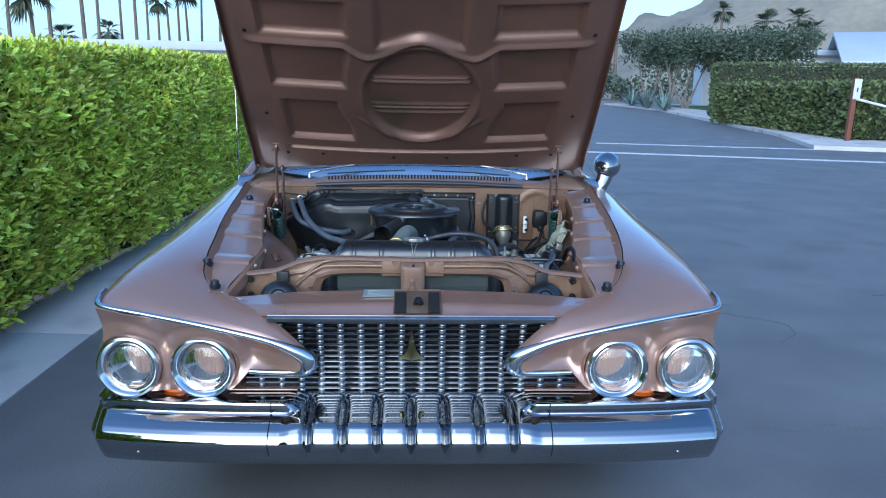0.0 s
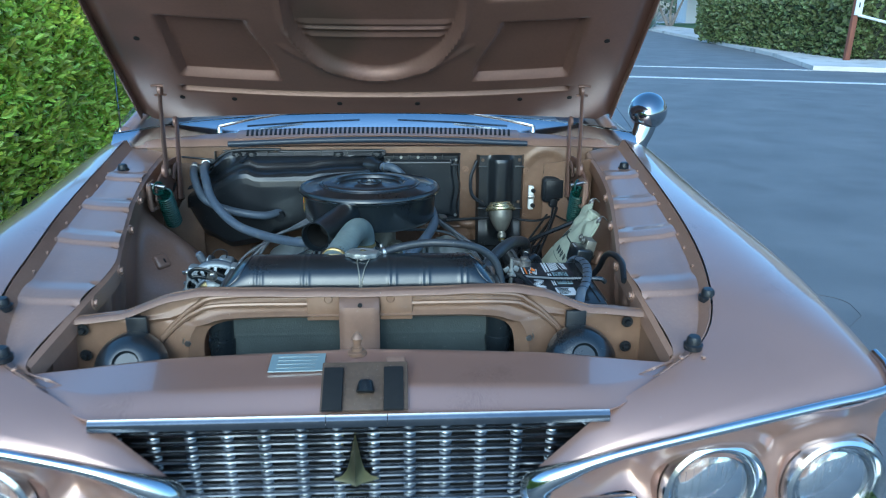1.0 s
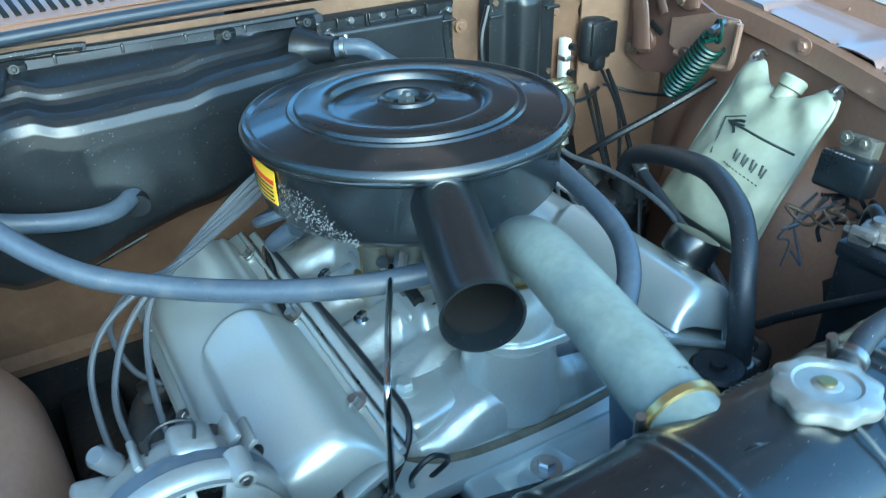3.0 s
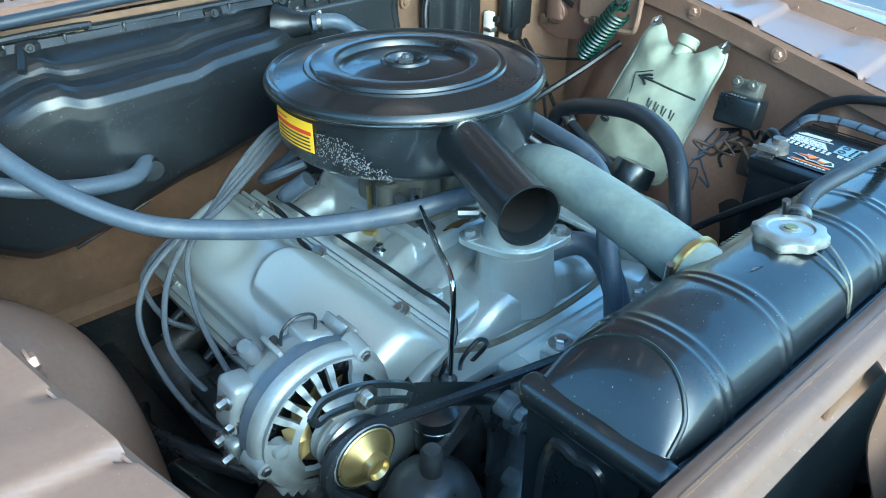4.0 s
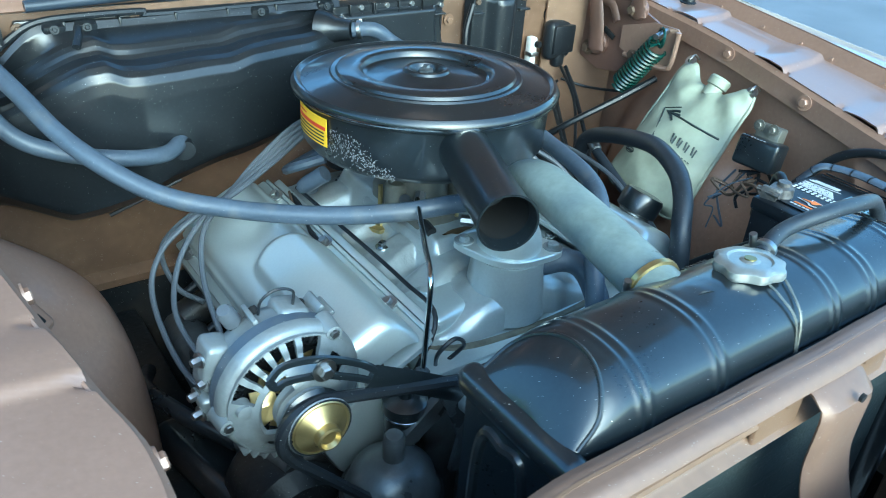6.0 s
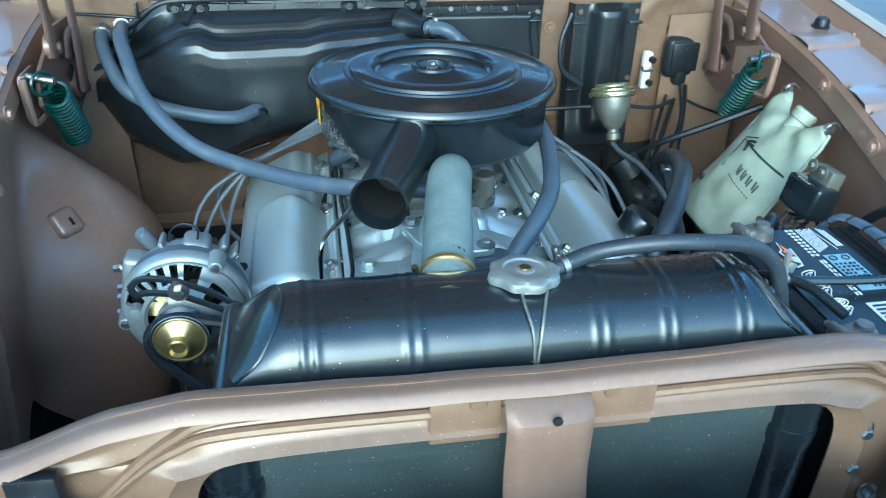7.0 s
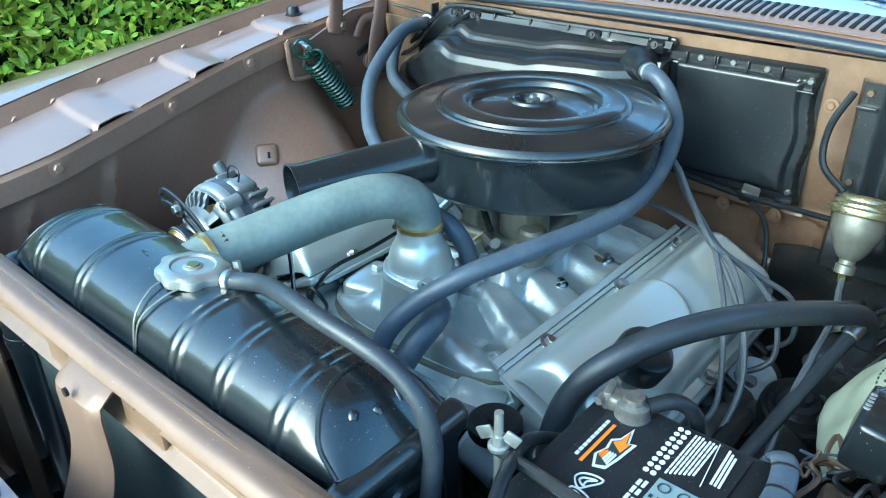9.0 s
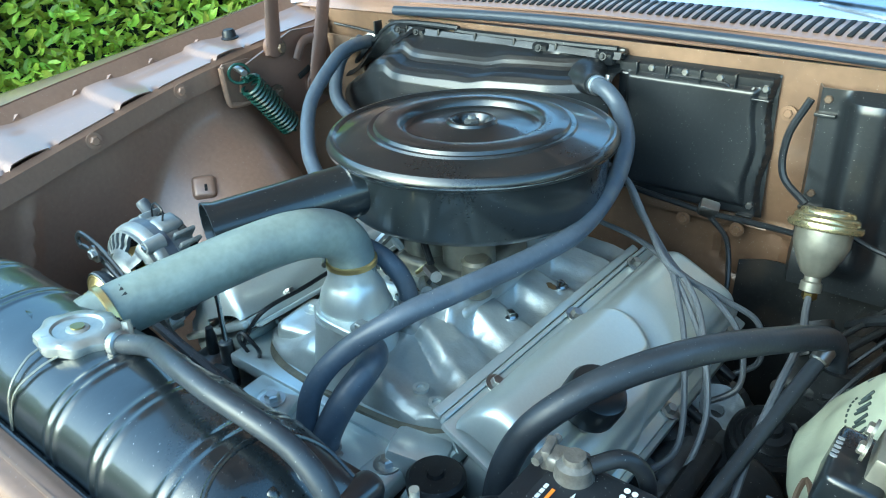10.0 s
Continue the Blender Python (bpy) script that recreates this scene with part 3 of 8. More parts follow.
# ---- houses and hills ----
def house(label, at, w, d, h, roof, rot=0, gable=0.0, windows=()):
    root = thing("house", label, "house", at)
    M = pose(*at, 0, 0, rot)
    bm = B()
    put(bm, box(B(), (0, 0, h / 2), (w, d, h), bev=0.02), M)
    part("wall", bm, WALLW, root)
    bm = B()
    if gable > 0:
        prof = [(-w / 2 - 0.5, h), (0, h + gable), (w / 2 + 0.5, h), (w / 2 + 0.5, h + 0.2), (0, h + gable + 0.25), (-w / 2 - 0.5, h + 0.2)]
        plate(bm, [M @ Vector((x, -d / 2 - 0.5, z)) for x, z in prof], M.to_3x3() @ Vector((0, 1, 0)), d + 1.0)
    else:
        put(bm, box(B(), (0, 0, h + roof / 2), (w + 1.2, d + 1.2, roof), bev=0.03), M)
    part("roof", bm, ROOFW, root, "pale flat roof" if not gable else "pale pitched roof")
    for x, z, ww, hh in windows:
        bm = B()
        put(bm, box(B(), (x, -d / 2 - 0.03, z), (ww, 0.1, hh), bev=0.01), M)
        wi = part("window", bm, WALLW, root)
        bm = B()
        put(bm, box(B(), (x, -d / 2 - 0.085, z), (ww - 0.12, 0.02, hh - 0.12), bev=0.004), M)
        part("pane", bm, BLACKM, wi, "dark glass pane")
    return root


house("long low white house with a flat pale roof", (-12, 32, 0), 22, 8, 2.55, 0.3, 8)
house("white house with arched porch and a flat roof", (31, 64, 0.1), 16, 8, 3.9, 0.4, -14, 0, ((-6.2, 1.4, 0.9, 1.8), (-4.6, 2.2, 0.5, 0.7), (-3.7, 2.2, 0.5, 0.7), (-2.8, 2.2, 0.5, 0.7)))
house("white house with a broad pale pitched roof", (40.5, 53, 0.1), 13, 22, 3.0, 0.3, -112, 2.2)


def ridge(name, label, r0, depth, a0, a1, height, seed):
    def f(u, v):
        a = radians(a0 + (a1 - a0) * u)
        r = r0 + depth * v
        k = noise.fractal(Vector((u * 9 + seed, v * 1.5, seed)), 0.9, 2.1, 6)
        prof = math.sin(min(1, v * 1.15) * math.pi / 2)
        z = height(u) * prof * (1 + 0.22 * k) + 6 * noise.fractal(Vector((u * 40, v * 8, seed)), 0.8, 2.2, 5) * prof
        return Vector((math.sin(a) * r, math.cos(a) * r, z - 1))
    bm = B()
    sheet(bm, f, 150, 26)
    tagged(obj(name, bm, HILL, sharp=180), label, "hill", kind="structure")


ridge("backdrop_hill", "bare brown desert hillside behind the houses", 330, 420, 8, 75, lambda u: 12 + 150 * sstep(-0.05, 0.42, u), 2.0)
ridge("backdrop_hill", "low bare hills on the far side of the town", 1400, 900, 75, 368, lambda u: 45 + 40 * math.sin(u * 9) * math.sin(u * 3.1), 5.0)


# ---- the car: body ----
car = thing("car", "rose-bronze late fifties saloon car with its hood open", "car", (0, 4.6, 0))

FI = [(0.315, 2.280, 0.690), (0.43, 2.300, 0.785), (0.56, 2.365, 0.830), (0.640, 2.415, 0.856), (0.690, 2.490, 0.885), (0.715, 2.600, 0.922), (0.735, 2.750, 0.950), (0.757, 2.950, 0.978), (0.777, 3.200, 1.006), (0.790, 3.400, 1.026), (0.805, 3.640, 1.052), (0.82, 4.10, 1.085), (0.82, 4.55, 1.09)]
FO = [(0.310, 2.268, 0.672), (0.37, 2.252, 0.715), (0.46, 2.250, 0.748), (0.63, 2.258, 0.785), (0.80, 2.275, 0.812), (0.935, 2.295, 0.832), (0.962, 2.340, 0.846), (0.962, 2.50, 0.880), (0.958, 2.75, 0.906), (0.956, 3.05, 0.925), (0.955, 3.45, 0.955), (0.955, 3.9, 0.985), (0.955, 4.55, 1.0)]


def off_axis(pts, s):
    """The body sits a finger's width off the engine's axis towards the rear."""
    return [(x + s * 0.020 * sstep(2.38, 2.75, y), y, z) for x, y, z in pts]


def fender_top(s, a, b):
    p, q = curve_at(off_axis(FI, s), b), curve_at(off_axis(FO, s), b)
    k = p.lerp(q, a)
    d = (q - p).length
    k.z += 0.055 * d * math.sin(math.pi * a) - 0.010 * sstep(0.85, 1.0, a)
    return Vector((k.x * s, k.y, k.z))


def fender_side(s, a, b):
    """From the outer crown down to the sill."""
    q = curve_at(off_axis(FO[5:], s), b)
    prof = [(0.0, 0.0), (0.012, -0.012), (0.018, -0.03), (0.006, -0.06), (-0.01, -0.12), (0.02, -0.28), (0.03, -0.42), (-0.02, -0.62)]
    i = min(int(a * 7), 6)
    k = a * 7 - i
    dx = prof[i][0] + (prof[i + 1][0] - prof[i][0]) * k
    dz = prof[i][1] + (prof[i + 1][1] - prof[i][1]) * k
    front = 1 - sstep(2.29, 2.5, q.y)
    z = max(0.24 + 0.22 * front, q.z - 0.010 + dz)
    return Vector(((q.x + dx - 0.05 * front * sstep(0.1, 0.5, a)) * s, q.y + 0.05 * front * sstep(0.05, 0.3, a), z))


LAMPS = [(0.645, 0.632), (0.872, 0.634)]
for s in (-1, 1):
    bm = B()
    sheet(bm, lambda a, b: fender_top(s, a, b), 14, 70, 0.004)
    fender = part("fender", bm, PAINT, car, "rose-bronze metallic front fender")
    bm = B()
    sheet(bm, lambda a, b: fender_side(s, a, b), 14, 50, 0.004)
    part("fender_side", bm, PAINT, car)
    # wall of the hood channel: from the fender's inner edge down to the ledge
    bm = B()
    G = off_axis(FI[2:], s)

    def channel(a, b):
        p = curve_at(G, b)
        f = sstep(2.40, 2.55, p.y)
        p = Vector((p.x - 0.004, p.y, p.z - 0.002))
        return Vector(((p.x - (0.010 + 0.022 * f) * a) * s, p.y + 0.012 * a * (1 - f), p.z - (0.012 + 0.030 * f) * a))
    sheet(bm, channel, 3, 60, 0.002)
    part("channel_wall", bm, APRON, car, "shaded brown wall of the hood channel")
    # ledge from the channel to the engine bay
    LI = off_axis([(0.520, 2.385, 0.818), (0.597, 2.425, 0.842), (0.574, 2.60, 0.890), (0.568, 2.76, 0.914), (0.587, 2.86, 0.926), (0.614, 2.99, 0.944), (0.652, 3.2, 0.973), (0.673, 3.4, 0.994), (0.684, 3.60, 1.010)], s)
    LO = [Vector((p[0] - 0.021, p[1] + 0.010 * (p[1] < 2.5), p[2] - 0.028 if p[1] > 2.45 else p[2] - 0.02)) for p in off_axis(FI[3:11], s)]

    def ledge(a, b):
        p, q = curve_at(LI, b), curve_at([LO[0] - Vector((0.06, 0.03, 0.01))] + LO, b)
        k = p.lerp(q, a)
        step = 0.0
        for y in (2.60, 2.865, 3.075, 3.30):
            step += 0.0065 * sstep(y - 0.009, y + 0.006, k.y) * sstep(y + 0.085, y + 0.030, k.y)
            for e in (y - 0.006, y + 0.078):
                step -= 0.010 * math.exp(-((k.y - e) / 0.006) ** 2) * sstep(0.10, 0.0, a)
        k.z += step + 0.003 * sstep(0.75, 0.95, a)
        return Vector((k.x * s, k.y, k.z))
    bm = B()
    sheet(bm, ledge, 12, 330, 0.002)
    part("ledge", bm, LEDGE, car, "stepped sheet-metal ledge beside the engine bay")
    # small triangular dimples along the channel
    for y in (2.70, 2.79, 2.86, 2.95, 3.06, 3.13, 3.22, 3.33):
        b = B()
        x = lerp([(p[1], p[0]) for p in LO], y)
        z = lerp([(p[1], p[2]) for p in LO], y)
        lathe(b, [(0.0115, -0.002), (0.007, 0.005), (0.0, 0.013)], pose(s * (x + 0.005), y, z + 0.003, 0, -40 * s, 45), 4)
        part("dimple", b, LEDGE, car)
    # lip under the ledge with its bolts
    bm = B()

    def lip(a, b):
        p = curve_at(LI[1:], b)
        return Vector(((p.x + 0.002 - 0.008 * min(1, a * 5) - 0.003 * a) * s, p.y, p.z - 0.042 * a - 0.001))
    sheet(bm, lip, 10, 60, 0.003)
    part("lip", bm, APRON, car)
    for y in (2.64, 2.78, 3.007, 3.20):
        p = Vector((lerp([(q[1], q[0]) for q in LI], y), y, lerp([(q[1], q[2]) for q in LI], y)))
        b = B()
        bolt(b, (s * (p.x - 0.010), y, p.z - 0.021), (-s, 0, 0.1), 0.008, 0.007)
        part("bolt", b, APRON, car)

    # apron with the wheelhouse bulge
    def apron(a, b):
        y = 2.50 + 1.12 * b
        x0 = lerp([(q[1], q[0]) for q in LI], y) + 0.003
        z0 = lerp([(q[1], q[2]) for q in LI], y) - 0.030
        z = z0 + (0.60 - 0.30 * sstep(2.98, 3.16, y) - z0) * a
        x = x0 + 0.02 * a
        r2 = ((y - 3.31) / (0.30 if y < 3.31 else 0.19)) ** 2 + ((z - 0.50) / 0.405) ** 2
        x -= (0.19 if s < 0 else 0.11) * sstep(1.0, 0.14, r2)
        for yr in (2.66, 2.73, 2.878):
            x -= 0.009 * math.exp(-((y - yr + 0.25 * (0.86 - z) * (yr > 2.7)) / 0.011) ** 2) * sstep(0.05, 0.2, a) * sstep(1.0, 0.8, a)
        return Vector((x * s, y, z))
    bm = B()
    sheet(bm, apron, 44, 130, 0.002)
    part("apron", bm, APRON, car, "brown inner apron with a bulging wheelhouse")
    # added dark sheet: hides the fender's inner paint, reads as shade
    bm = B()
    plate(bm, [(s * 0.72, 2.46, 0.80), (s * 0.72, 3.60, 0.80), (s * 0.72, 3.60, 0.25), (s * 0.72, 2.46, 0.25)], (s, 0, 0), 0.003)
    part("wheel_arch_liner", bm, DARK, car, "dark sheet added for the shade behind the apron")
    # square pressed boss with a slot, on the shoulder of the wheelhouse
    f0, f1 = 0.0, 1.0
    for _ in range(24):
        fm = (f0 + f1) / 2
        f0, f1 = (fm, f1) if apron(fm, 0.607).z > 0.783 else (f0, fm)
    bp0 = apron(f0, 0.607)
    bn = (apron(f0, 0.617) - apron(f0, 0.597)).cross(apron(f0 + 0.02, 0.607) - apron(f0 - 0.02, 0.607)).normalized()
    if bn.x * s > 0:
        bn = -bn
    BMX = axis(bp0, bp0 + bn)[0]
    bm = B()
    put(bm, box(B(), (0, 0, 0.001), (0.044, 0.044, 0.024), bev=0.0095, seg=4), BMX)
    bs = part("boss", bm, APRON, car, "square pressed boss with a slot")
    bm = B()
    put(bm, box(B(), (0.004, -0.004, 0.0125), (0.005, 0.013, 0.003), bev=0.001), BMX)
    part("hole", bm, VOID, bs)
    # front closing wall between ledge and header
    bm = B()
    plate(bm, [(s * 0.597, 2.43, 0.836), (s * 0.582, 2.58, 0.872), (s * 0.582, 2.58, 0.40), (s * 0.597, 2.43, 0.40)], (s, 0, 0), 0.003)
    part("side_wall", bm, INNER, car)
    # rubber stops
    for x, y, z in ((0.630, 2.415, 0.866), (0.700, 2.560, 0.905), (0.745, 3.395, 1.0)):
        x += s * 0.020 * sstep(2.38, 2.75, y)
        b = B()
        lathe(b, [(0.017, -0.012), (0.018, -0.002), (0.014, 0.0), (0.013, 0.010), (0.010, 0.014), (0.0, 0.0145)], pose(s * x, y, z, 4, 0, 0), 20)
        part("rubber_stop", b, BLACKM, car, "black rubber hood stop")
    for x, y, z in ((0.600, 2.39, 0.847), (0.640, 2.385, 0.850)):
        b = B()
        bolt(b, (s * x, y, z), (0, -0.2, 1), 0.005, 0.004, False)
        part("bolt", b, APRON, car)

    # bright moulding that follows the brow and loops round the nose
    brow = [(0.965, 2.385, 0.8535), (0.966, 2.34, 0.842), (0.938, 2.288, 0.829), (0.80, 2.268, 0.808), (0.63, 2.250, 0.780), (0.46, 2.242, 0.743), (0.37, 2.245, 0.710), (0.318, 2.262, 0.672), (0.326, 2.272, 0.635), (0.37, 2.275, 0.622), (0.50, 2.285, 0.622)]
    bm = B()
    tube(bm, [(x * s, y, z) for x, y, z in brow], lambda t: 0.0085 + 0.020 * math.exp(-((t - 0.73) / 0.13) ** 2), 12, 10)
    part("brow_moulding", bm, BEZEL, car, "bright moulding round the brow")

    # scooped panel behind the lamps
    def scoop(a, b):
        x = 0.335 + 0.62 * b
        top = lerp([(0.335, 0.675), (0.37, 0.712), (0.46, 0.743), (0.63, 0.778), (0.80, 0.804), (0.955, 0.826)], x)
        bot = lerp([(0.335, 0.628), (0.50, 0.617), (0.56, 0.56), (0.955, 0.55)], x)
        z = top + (bot - top) * a
        y = 2.262 + 0.075 * math.sin(math.pi * min(1, a * 0.75)) * sstep(0.335, 0.5, x) + 0.02 * sstep(0.85, 0.95, x)
        for lx, lz in LAMPS:
            r = math.hypot(x - lx, z - lz)
            y -= 0.022 * sstep(0.15, 0.105, r)
        return Vector((x * s, y, z))
    bm = B()
    sheet(bm, scoop, 30, 70, 0.003)
    part("lamp_panel", bm, PAINT, car, "scooped rose-bronze panel round the headlights")
    for lx, lz in LAMPS:
        M = pose(s * lx, 2.315, lz, 90, 0, 3 * s)
        bm = B()
        lathe(bm, [(0.100, -0.01), (0.101, 0.020), (0.097, 0.034), (0.090, 0.038), (0.079, 0.030), (0.076, 0.020), (0.0725, 0.021), (0.071, 0.012)], M, 56, False)
        lamp = part("headlight", bm, BEZEL, car, "round headlight in a deep chrome bezel")
        bm = B()
        lathe(bm, [(0.1035, 0.016), (0.1065, 0.010), (0.1085, -0.004), (0.113, -0.020), (0.124, -0.038)], M, 56, False)
        part("lamp_cowl", bm, PAINT, lamp, "rose-bronze cowl round the bezel")
        bm = B()
        lathe(bm, [(0.071, 0.012), (0.066, 0.020), (0.045, 0.027), (0.02, 0.030), (0.0, 0.031)], M, 48, False)
        lathe(bm, [(0.071, 0.010), (0.066, 0.017), (0.045, 0.024), (0.02, 0.027), (0.0, 0.028)], M, 48, False)
        part("lens", bm, GLASS, lamp, "clear ribbed glass lens").visible_shadow = False
        bm = B()
        lathe(bm, [(0.071, 0.009), (0.060, -0.012), (0.035, -0.032), (0.0, -0.042)], M, 48, False)
        part("reflector", bm, MIRROR, lamp, "silvered reflector bowl")
        bm = B()
        for k in range(9):
            x = (k - 4) * 0.0135
            h = math.sqrt(max(0.0, 0.066 ** 2 - x * x))
            put(bm, tube(B(), [Vector((x, -h, 0.0135 + 0.012 * (h / 0.066))), Vector((x, 0, 0.0265)), Vector((x, h, 0.0135 + 0.012 * (h / 0.066)))], 0.0005, 5, 6), M)
        part("rib", bm, GLASS, lamp)
    # amber lamp below, pan behind the bumper
    bm = B()
    lathe(bm, [(0.034, 0), (0.032, 0.02), (0.02, 0.03), (0, 0.033)], pose(s * 0.735, 2.34, 0.555, 90, 0, 0) @ Matrix.Diagonal((1.5, 0.7, 1, 1)), 24)
    part("turn_signal", bm, AMBER, car, "amber turn signal lens")
    bm = B()
    sheet(bm, lambda a, b: Vector((s * (0.36 + 0.55 * b), 2.315 + 0.09 * a, 0.552 + 0.006 * a)), 4, 10, 0.004)
    part("stone_guard", bm, PAINT, car, "brown pan between the headlights and the bumper")
    # front tyre in its dark arch
    bm = B()
    M = pose(s * 0.74, 3.20, 0.345, 0, 90 * s, 0)
    lathe(bm, [(0.19, -0.09), (0.30, -0.10), (0.335, -0.08), (0.345, 0), (0.335, 0.08), (0.30, 0.10), (0.19, 0.09), (0.18, 0.03), (0, 0.02)], M, 40, False)
    wheel = part("wheel", bm, TYRE, car, "black tyre")
    bm = B()
    lathe(bm, [(0.185, 0.07), (0.19, 0.092), (0.15, 0.085), (0.08, 0.10), (0, 0.11)], M, 32)
    part("hub_cap", bm, CHROME, wheel)

# header panel over the grille
HZ = [(0.0, 0.843), (0.35, 0.836), (0.60, 0.820)]


def header(a, b):
    x = -0.60 + 1.2 * b
    ax = abs(x)
    yf = 2.285 + 0.105 * sstep(0.42, 0.60, ax)
    yr = 2.466 - 0.038 * (ax / 0.6) ** 2
    zr = lerp(HZ, ax)
    zf = 0.803 - 0.006 * ax + 0.012 * sstep(0.43, 0.6, ax)
    if a < 0.5:
        k = a / 0.5
        return Vector((x, yf + (2.345 + 0.055 * sstep(0.42, 0.6, ax) - yf) * k, zf + (zr - 0.008 - zf) * sstep(0, 1, k) ** 0.8))
    k = (a - 0.5) / 0.5
    if k < 0.85:
        k /= 0.85
        return Vector((x, (2.345 + 0.055 * sstep(0.42, 0.6, ax)) * (1 - k) + yr * k, zr - 0.008 + 0.008 * k))
    return Vector((x, yr + 0.003, zr - 0.03 * (k - 0.85) / 0.15))


bm = B()
sheet(bm, header, 30, 60, 0.003)
part("header_panel", bm, PAINT, car, "rose-bronze panel over the grille")
bm = B()
plate(bm, [(-0.157, 2.440, 0.8430), (-0.058, 2.440, 0.8440), (-0.058, 2.380, 0.839), (-0.157, 2.380, 0.838)], (0, -0.08, 1), 0.002)
pl = part("data_plate", bm, PLATE, car, "pale blue stamped metal data plate")
for k in range(4):
    bm = B()
    box(bm, (-0.108, 2.391 + 0.013 * k, 0.8415 + 0.0011 * k), (0.07, 0.0018, 0.0008), (5, 0, 0), 0)
    part("line_of_print", bm, STEEL, pl)
# latch opening with its dark plates
latch = B()
box(latch, (0.018, 2.325, 0.836), (0.15, 0.10, 0.006), (28, 0, 0), 0.002)
lt = part("latch_plate", latch, RUSTY, car, "dark brown hood latch plate")
for x in (-0.036, 0.068):
    bm = B()
    box(bm, (x, 2.312, 0.838), (0.034, 0.088, 0.008), (28, 0, 0), 0.002)
    part("latch_slot", bm, VOID, lt)
bm = B()
rod(bm, (0.02, 2.305, 0.833), (0.02, 2.318, 0.852), 0.016, 0.012, 18, 0.003)
part("latch_hook", bm, DARK, lt)
bm = B()
box(bm, (0.072, 2.385, 0.853), (0.034, 0.02, 0.012), (8, 0, 0), 0.003)
part("latch_tab", bm, APRON, lt)
bm = B()
lathe(bm, [(0.018, 0), (0.018, 0.006), (0.011, 0.008), (0.011, 0.014), (0.007, 0.016), (0.008, 0.026), (0.011, 0.032), (0.008, 0.038), (0.003, 0.044), (0, 0.045)], pose(0.0, 2.444, 0.840, -6, 0, 0), 18)
part("latch_pin", bm, INNER, car, "steel hood latch pin")

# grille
# black backing sheet paints the shade behind the openings
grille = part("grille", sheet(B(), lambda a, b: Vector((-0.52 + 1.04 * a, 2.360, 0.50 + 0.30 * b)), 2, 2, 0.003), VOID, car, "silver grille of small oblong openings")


def grille_half(z):
    return lerp([(0.52, 0.53), (0.60, 0.52), (0.625, 0.41), (0.68, 0.39), (0.735, 0.43), (0.79, 0.47)], z)


for k in range(15):
    z = 0.532 + 0.0185 * k
    w = grille_half(z)
    bm = B()
    yb = 2.335 - 0.02 * sstep(0.53, 0.78, z)
    sheet(bm, lambda a, b: Vector((-w + 2 * w * a, yb - 0.008 * math.sin(math.pi * b) + 0.003 * (1 - b), z - 0.003 + 0.0065 * b)), 2, 5, 0.002)
    part("bar", bm, GRILLE, grille)
for k in range(-8, 8):
    x = 0.0635 * (k + 0.5)
    z1 = 0.795
    z0 = 0.528
    if abs(x) > 0.44:
        z1 = 0.612
    bm = B()
    sheet(bm, lambda a, b: Vector((x - 0.010 + 0.020 * a, 2.339 - 0.02 * sstep(0.53, 0.78, z0 + (z1 - z0) * b) - 0.004 * math.sin(math.pi * a) + 0.0025 * math.cos(2 * math.pi * (z0 + (z1 - z0) * b - 0.532) / 0.0185), z0 + (z1 - z0) * b)), 6, 112, 0.002)
    part("upright", bm, GRILLE, grille)
for x0, x1 in ((-0.44, -0.047), (-0.046, 0.057), (0.058, 0.44)):
    bm = B()
    sheet(bm, lambda a, b: Vector((x0 + (x1 - x0) * a, 2.284 - 0.009 * sstep(0.0, 0.45, b) + 0.004 * b, 0.804 - 0.019 * b)), 3, 8, 0.003)
    part("top_bar", bm, GRILLE, grille, "bright top bar")
emblem = B()
front = []
for z, w, y in ((0.0, 0.041, 2.300), (0.006, 0.038, 2.296), (0.014, 0.026, 2.291), (0.028, 0.016, 2.287), (0.048, 0.0105, 2.285), (0.072, 0.006, 2.286), (0.094, 0.0015, 2.290)):
    front.append([emblem.verts.new((-w, y + 0.016, 0.655 + z)), emblem.verts.new((-w * 0.30, y + 0.004, 0.655 + z)), emblem.verts.new((0, y - 0.006, 0.655 + z)), emblem.verts.new((w * 0.30, y + 0.004, 0.655 + z)), emblem.verts.new((w, y + 0.016, 0.655 + z)), emblem.verts.new((0, y + 0.022, 0.655 + z))])
for p, q in zip(front[:-1], front[1:]):
    for k in range(6):
        emblem.faces.new((p[k], p[(k + 1) % 6], q[(k + 1) % 6], q[k]))
emblem.faces.new(front[0])
emblem.faces.new(front[-1])
part("emblem", emblem, BRASS, grille, "three-pointed gilt emblem")

# bumper: flat upper ledge, step, sky-facing nose, upright lower face; folded in the middle
BP = [(2.385, 0.550), (2.300, 0.543), (2.240, 0.537), (2.2345, 0.5355), (2.2325, 0.531), (2.233, 0.520), (2.236, 0.506), (2.234, 0.502), (2.228, 0.499), (2.198, 0.482), (2.180, 0.470), (2.168, 0.457), (2.161, 0.443), (2.1585, 0.436), (2.160, 0.426), (2.172, 0.402), (2.186, 0.375), (2.204, 0.352), (2.245, 0.338)]
BM = [(2.385, 0.553), (2.360, 0.5445), (2.335, 0.536), (2.310, 0.527), (2.290, 0.5195), (2.270, 0.512), (2.250, 0.505), (2.232, 0.4985), (2.216, 0.493), (2.200, 0.487), (2.186, 0.478), (2.173, 0.463), (2.164, 0.448), (2.1595, 0.438), (2.160, 0.426), (2.172, 0.402), (2.186, 0.375), (2.204, 0.352), (2.245, 0.338)]


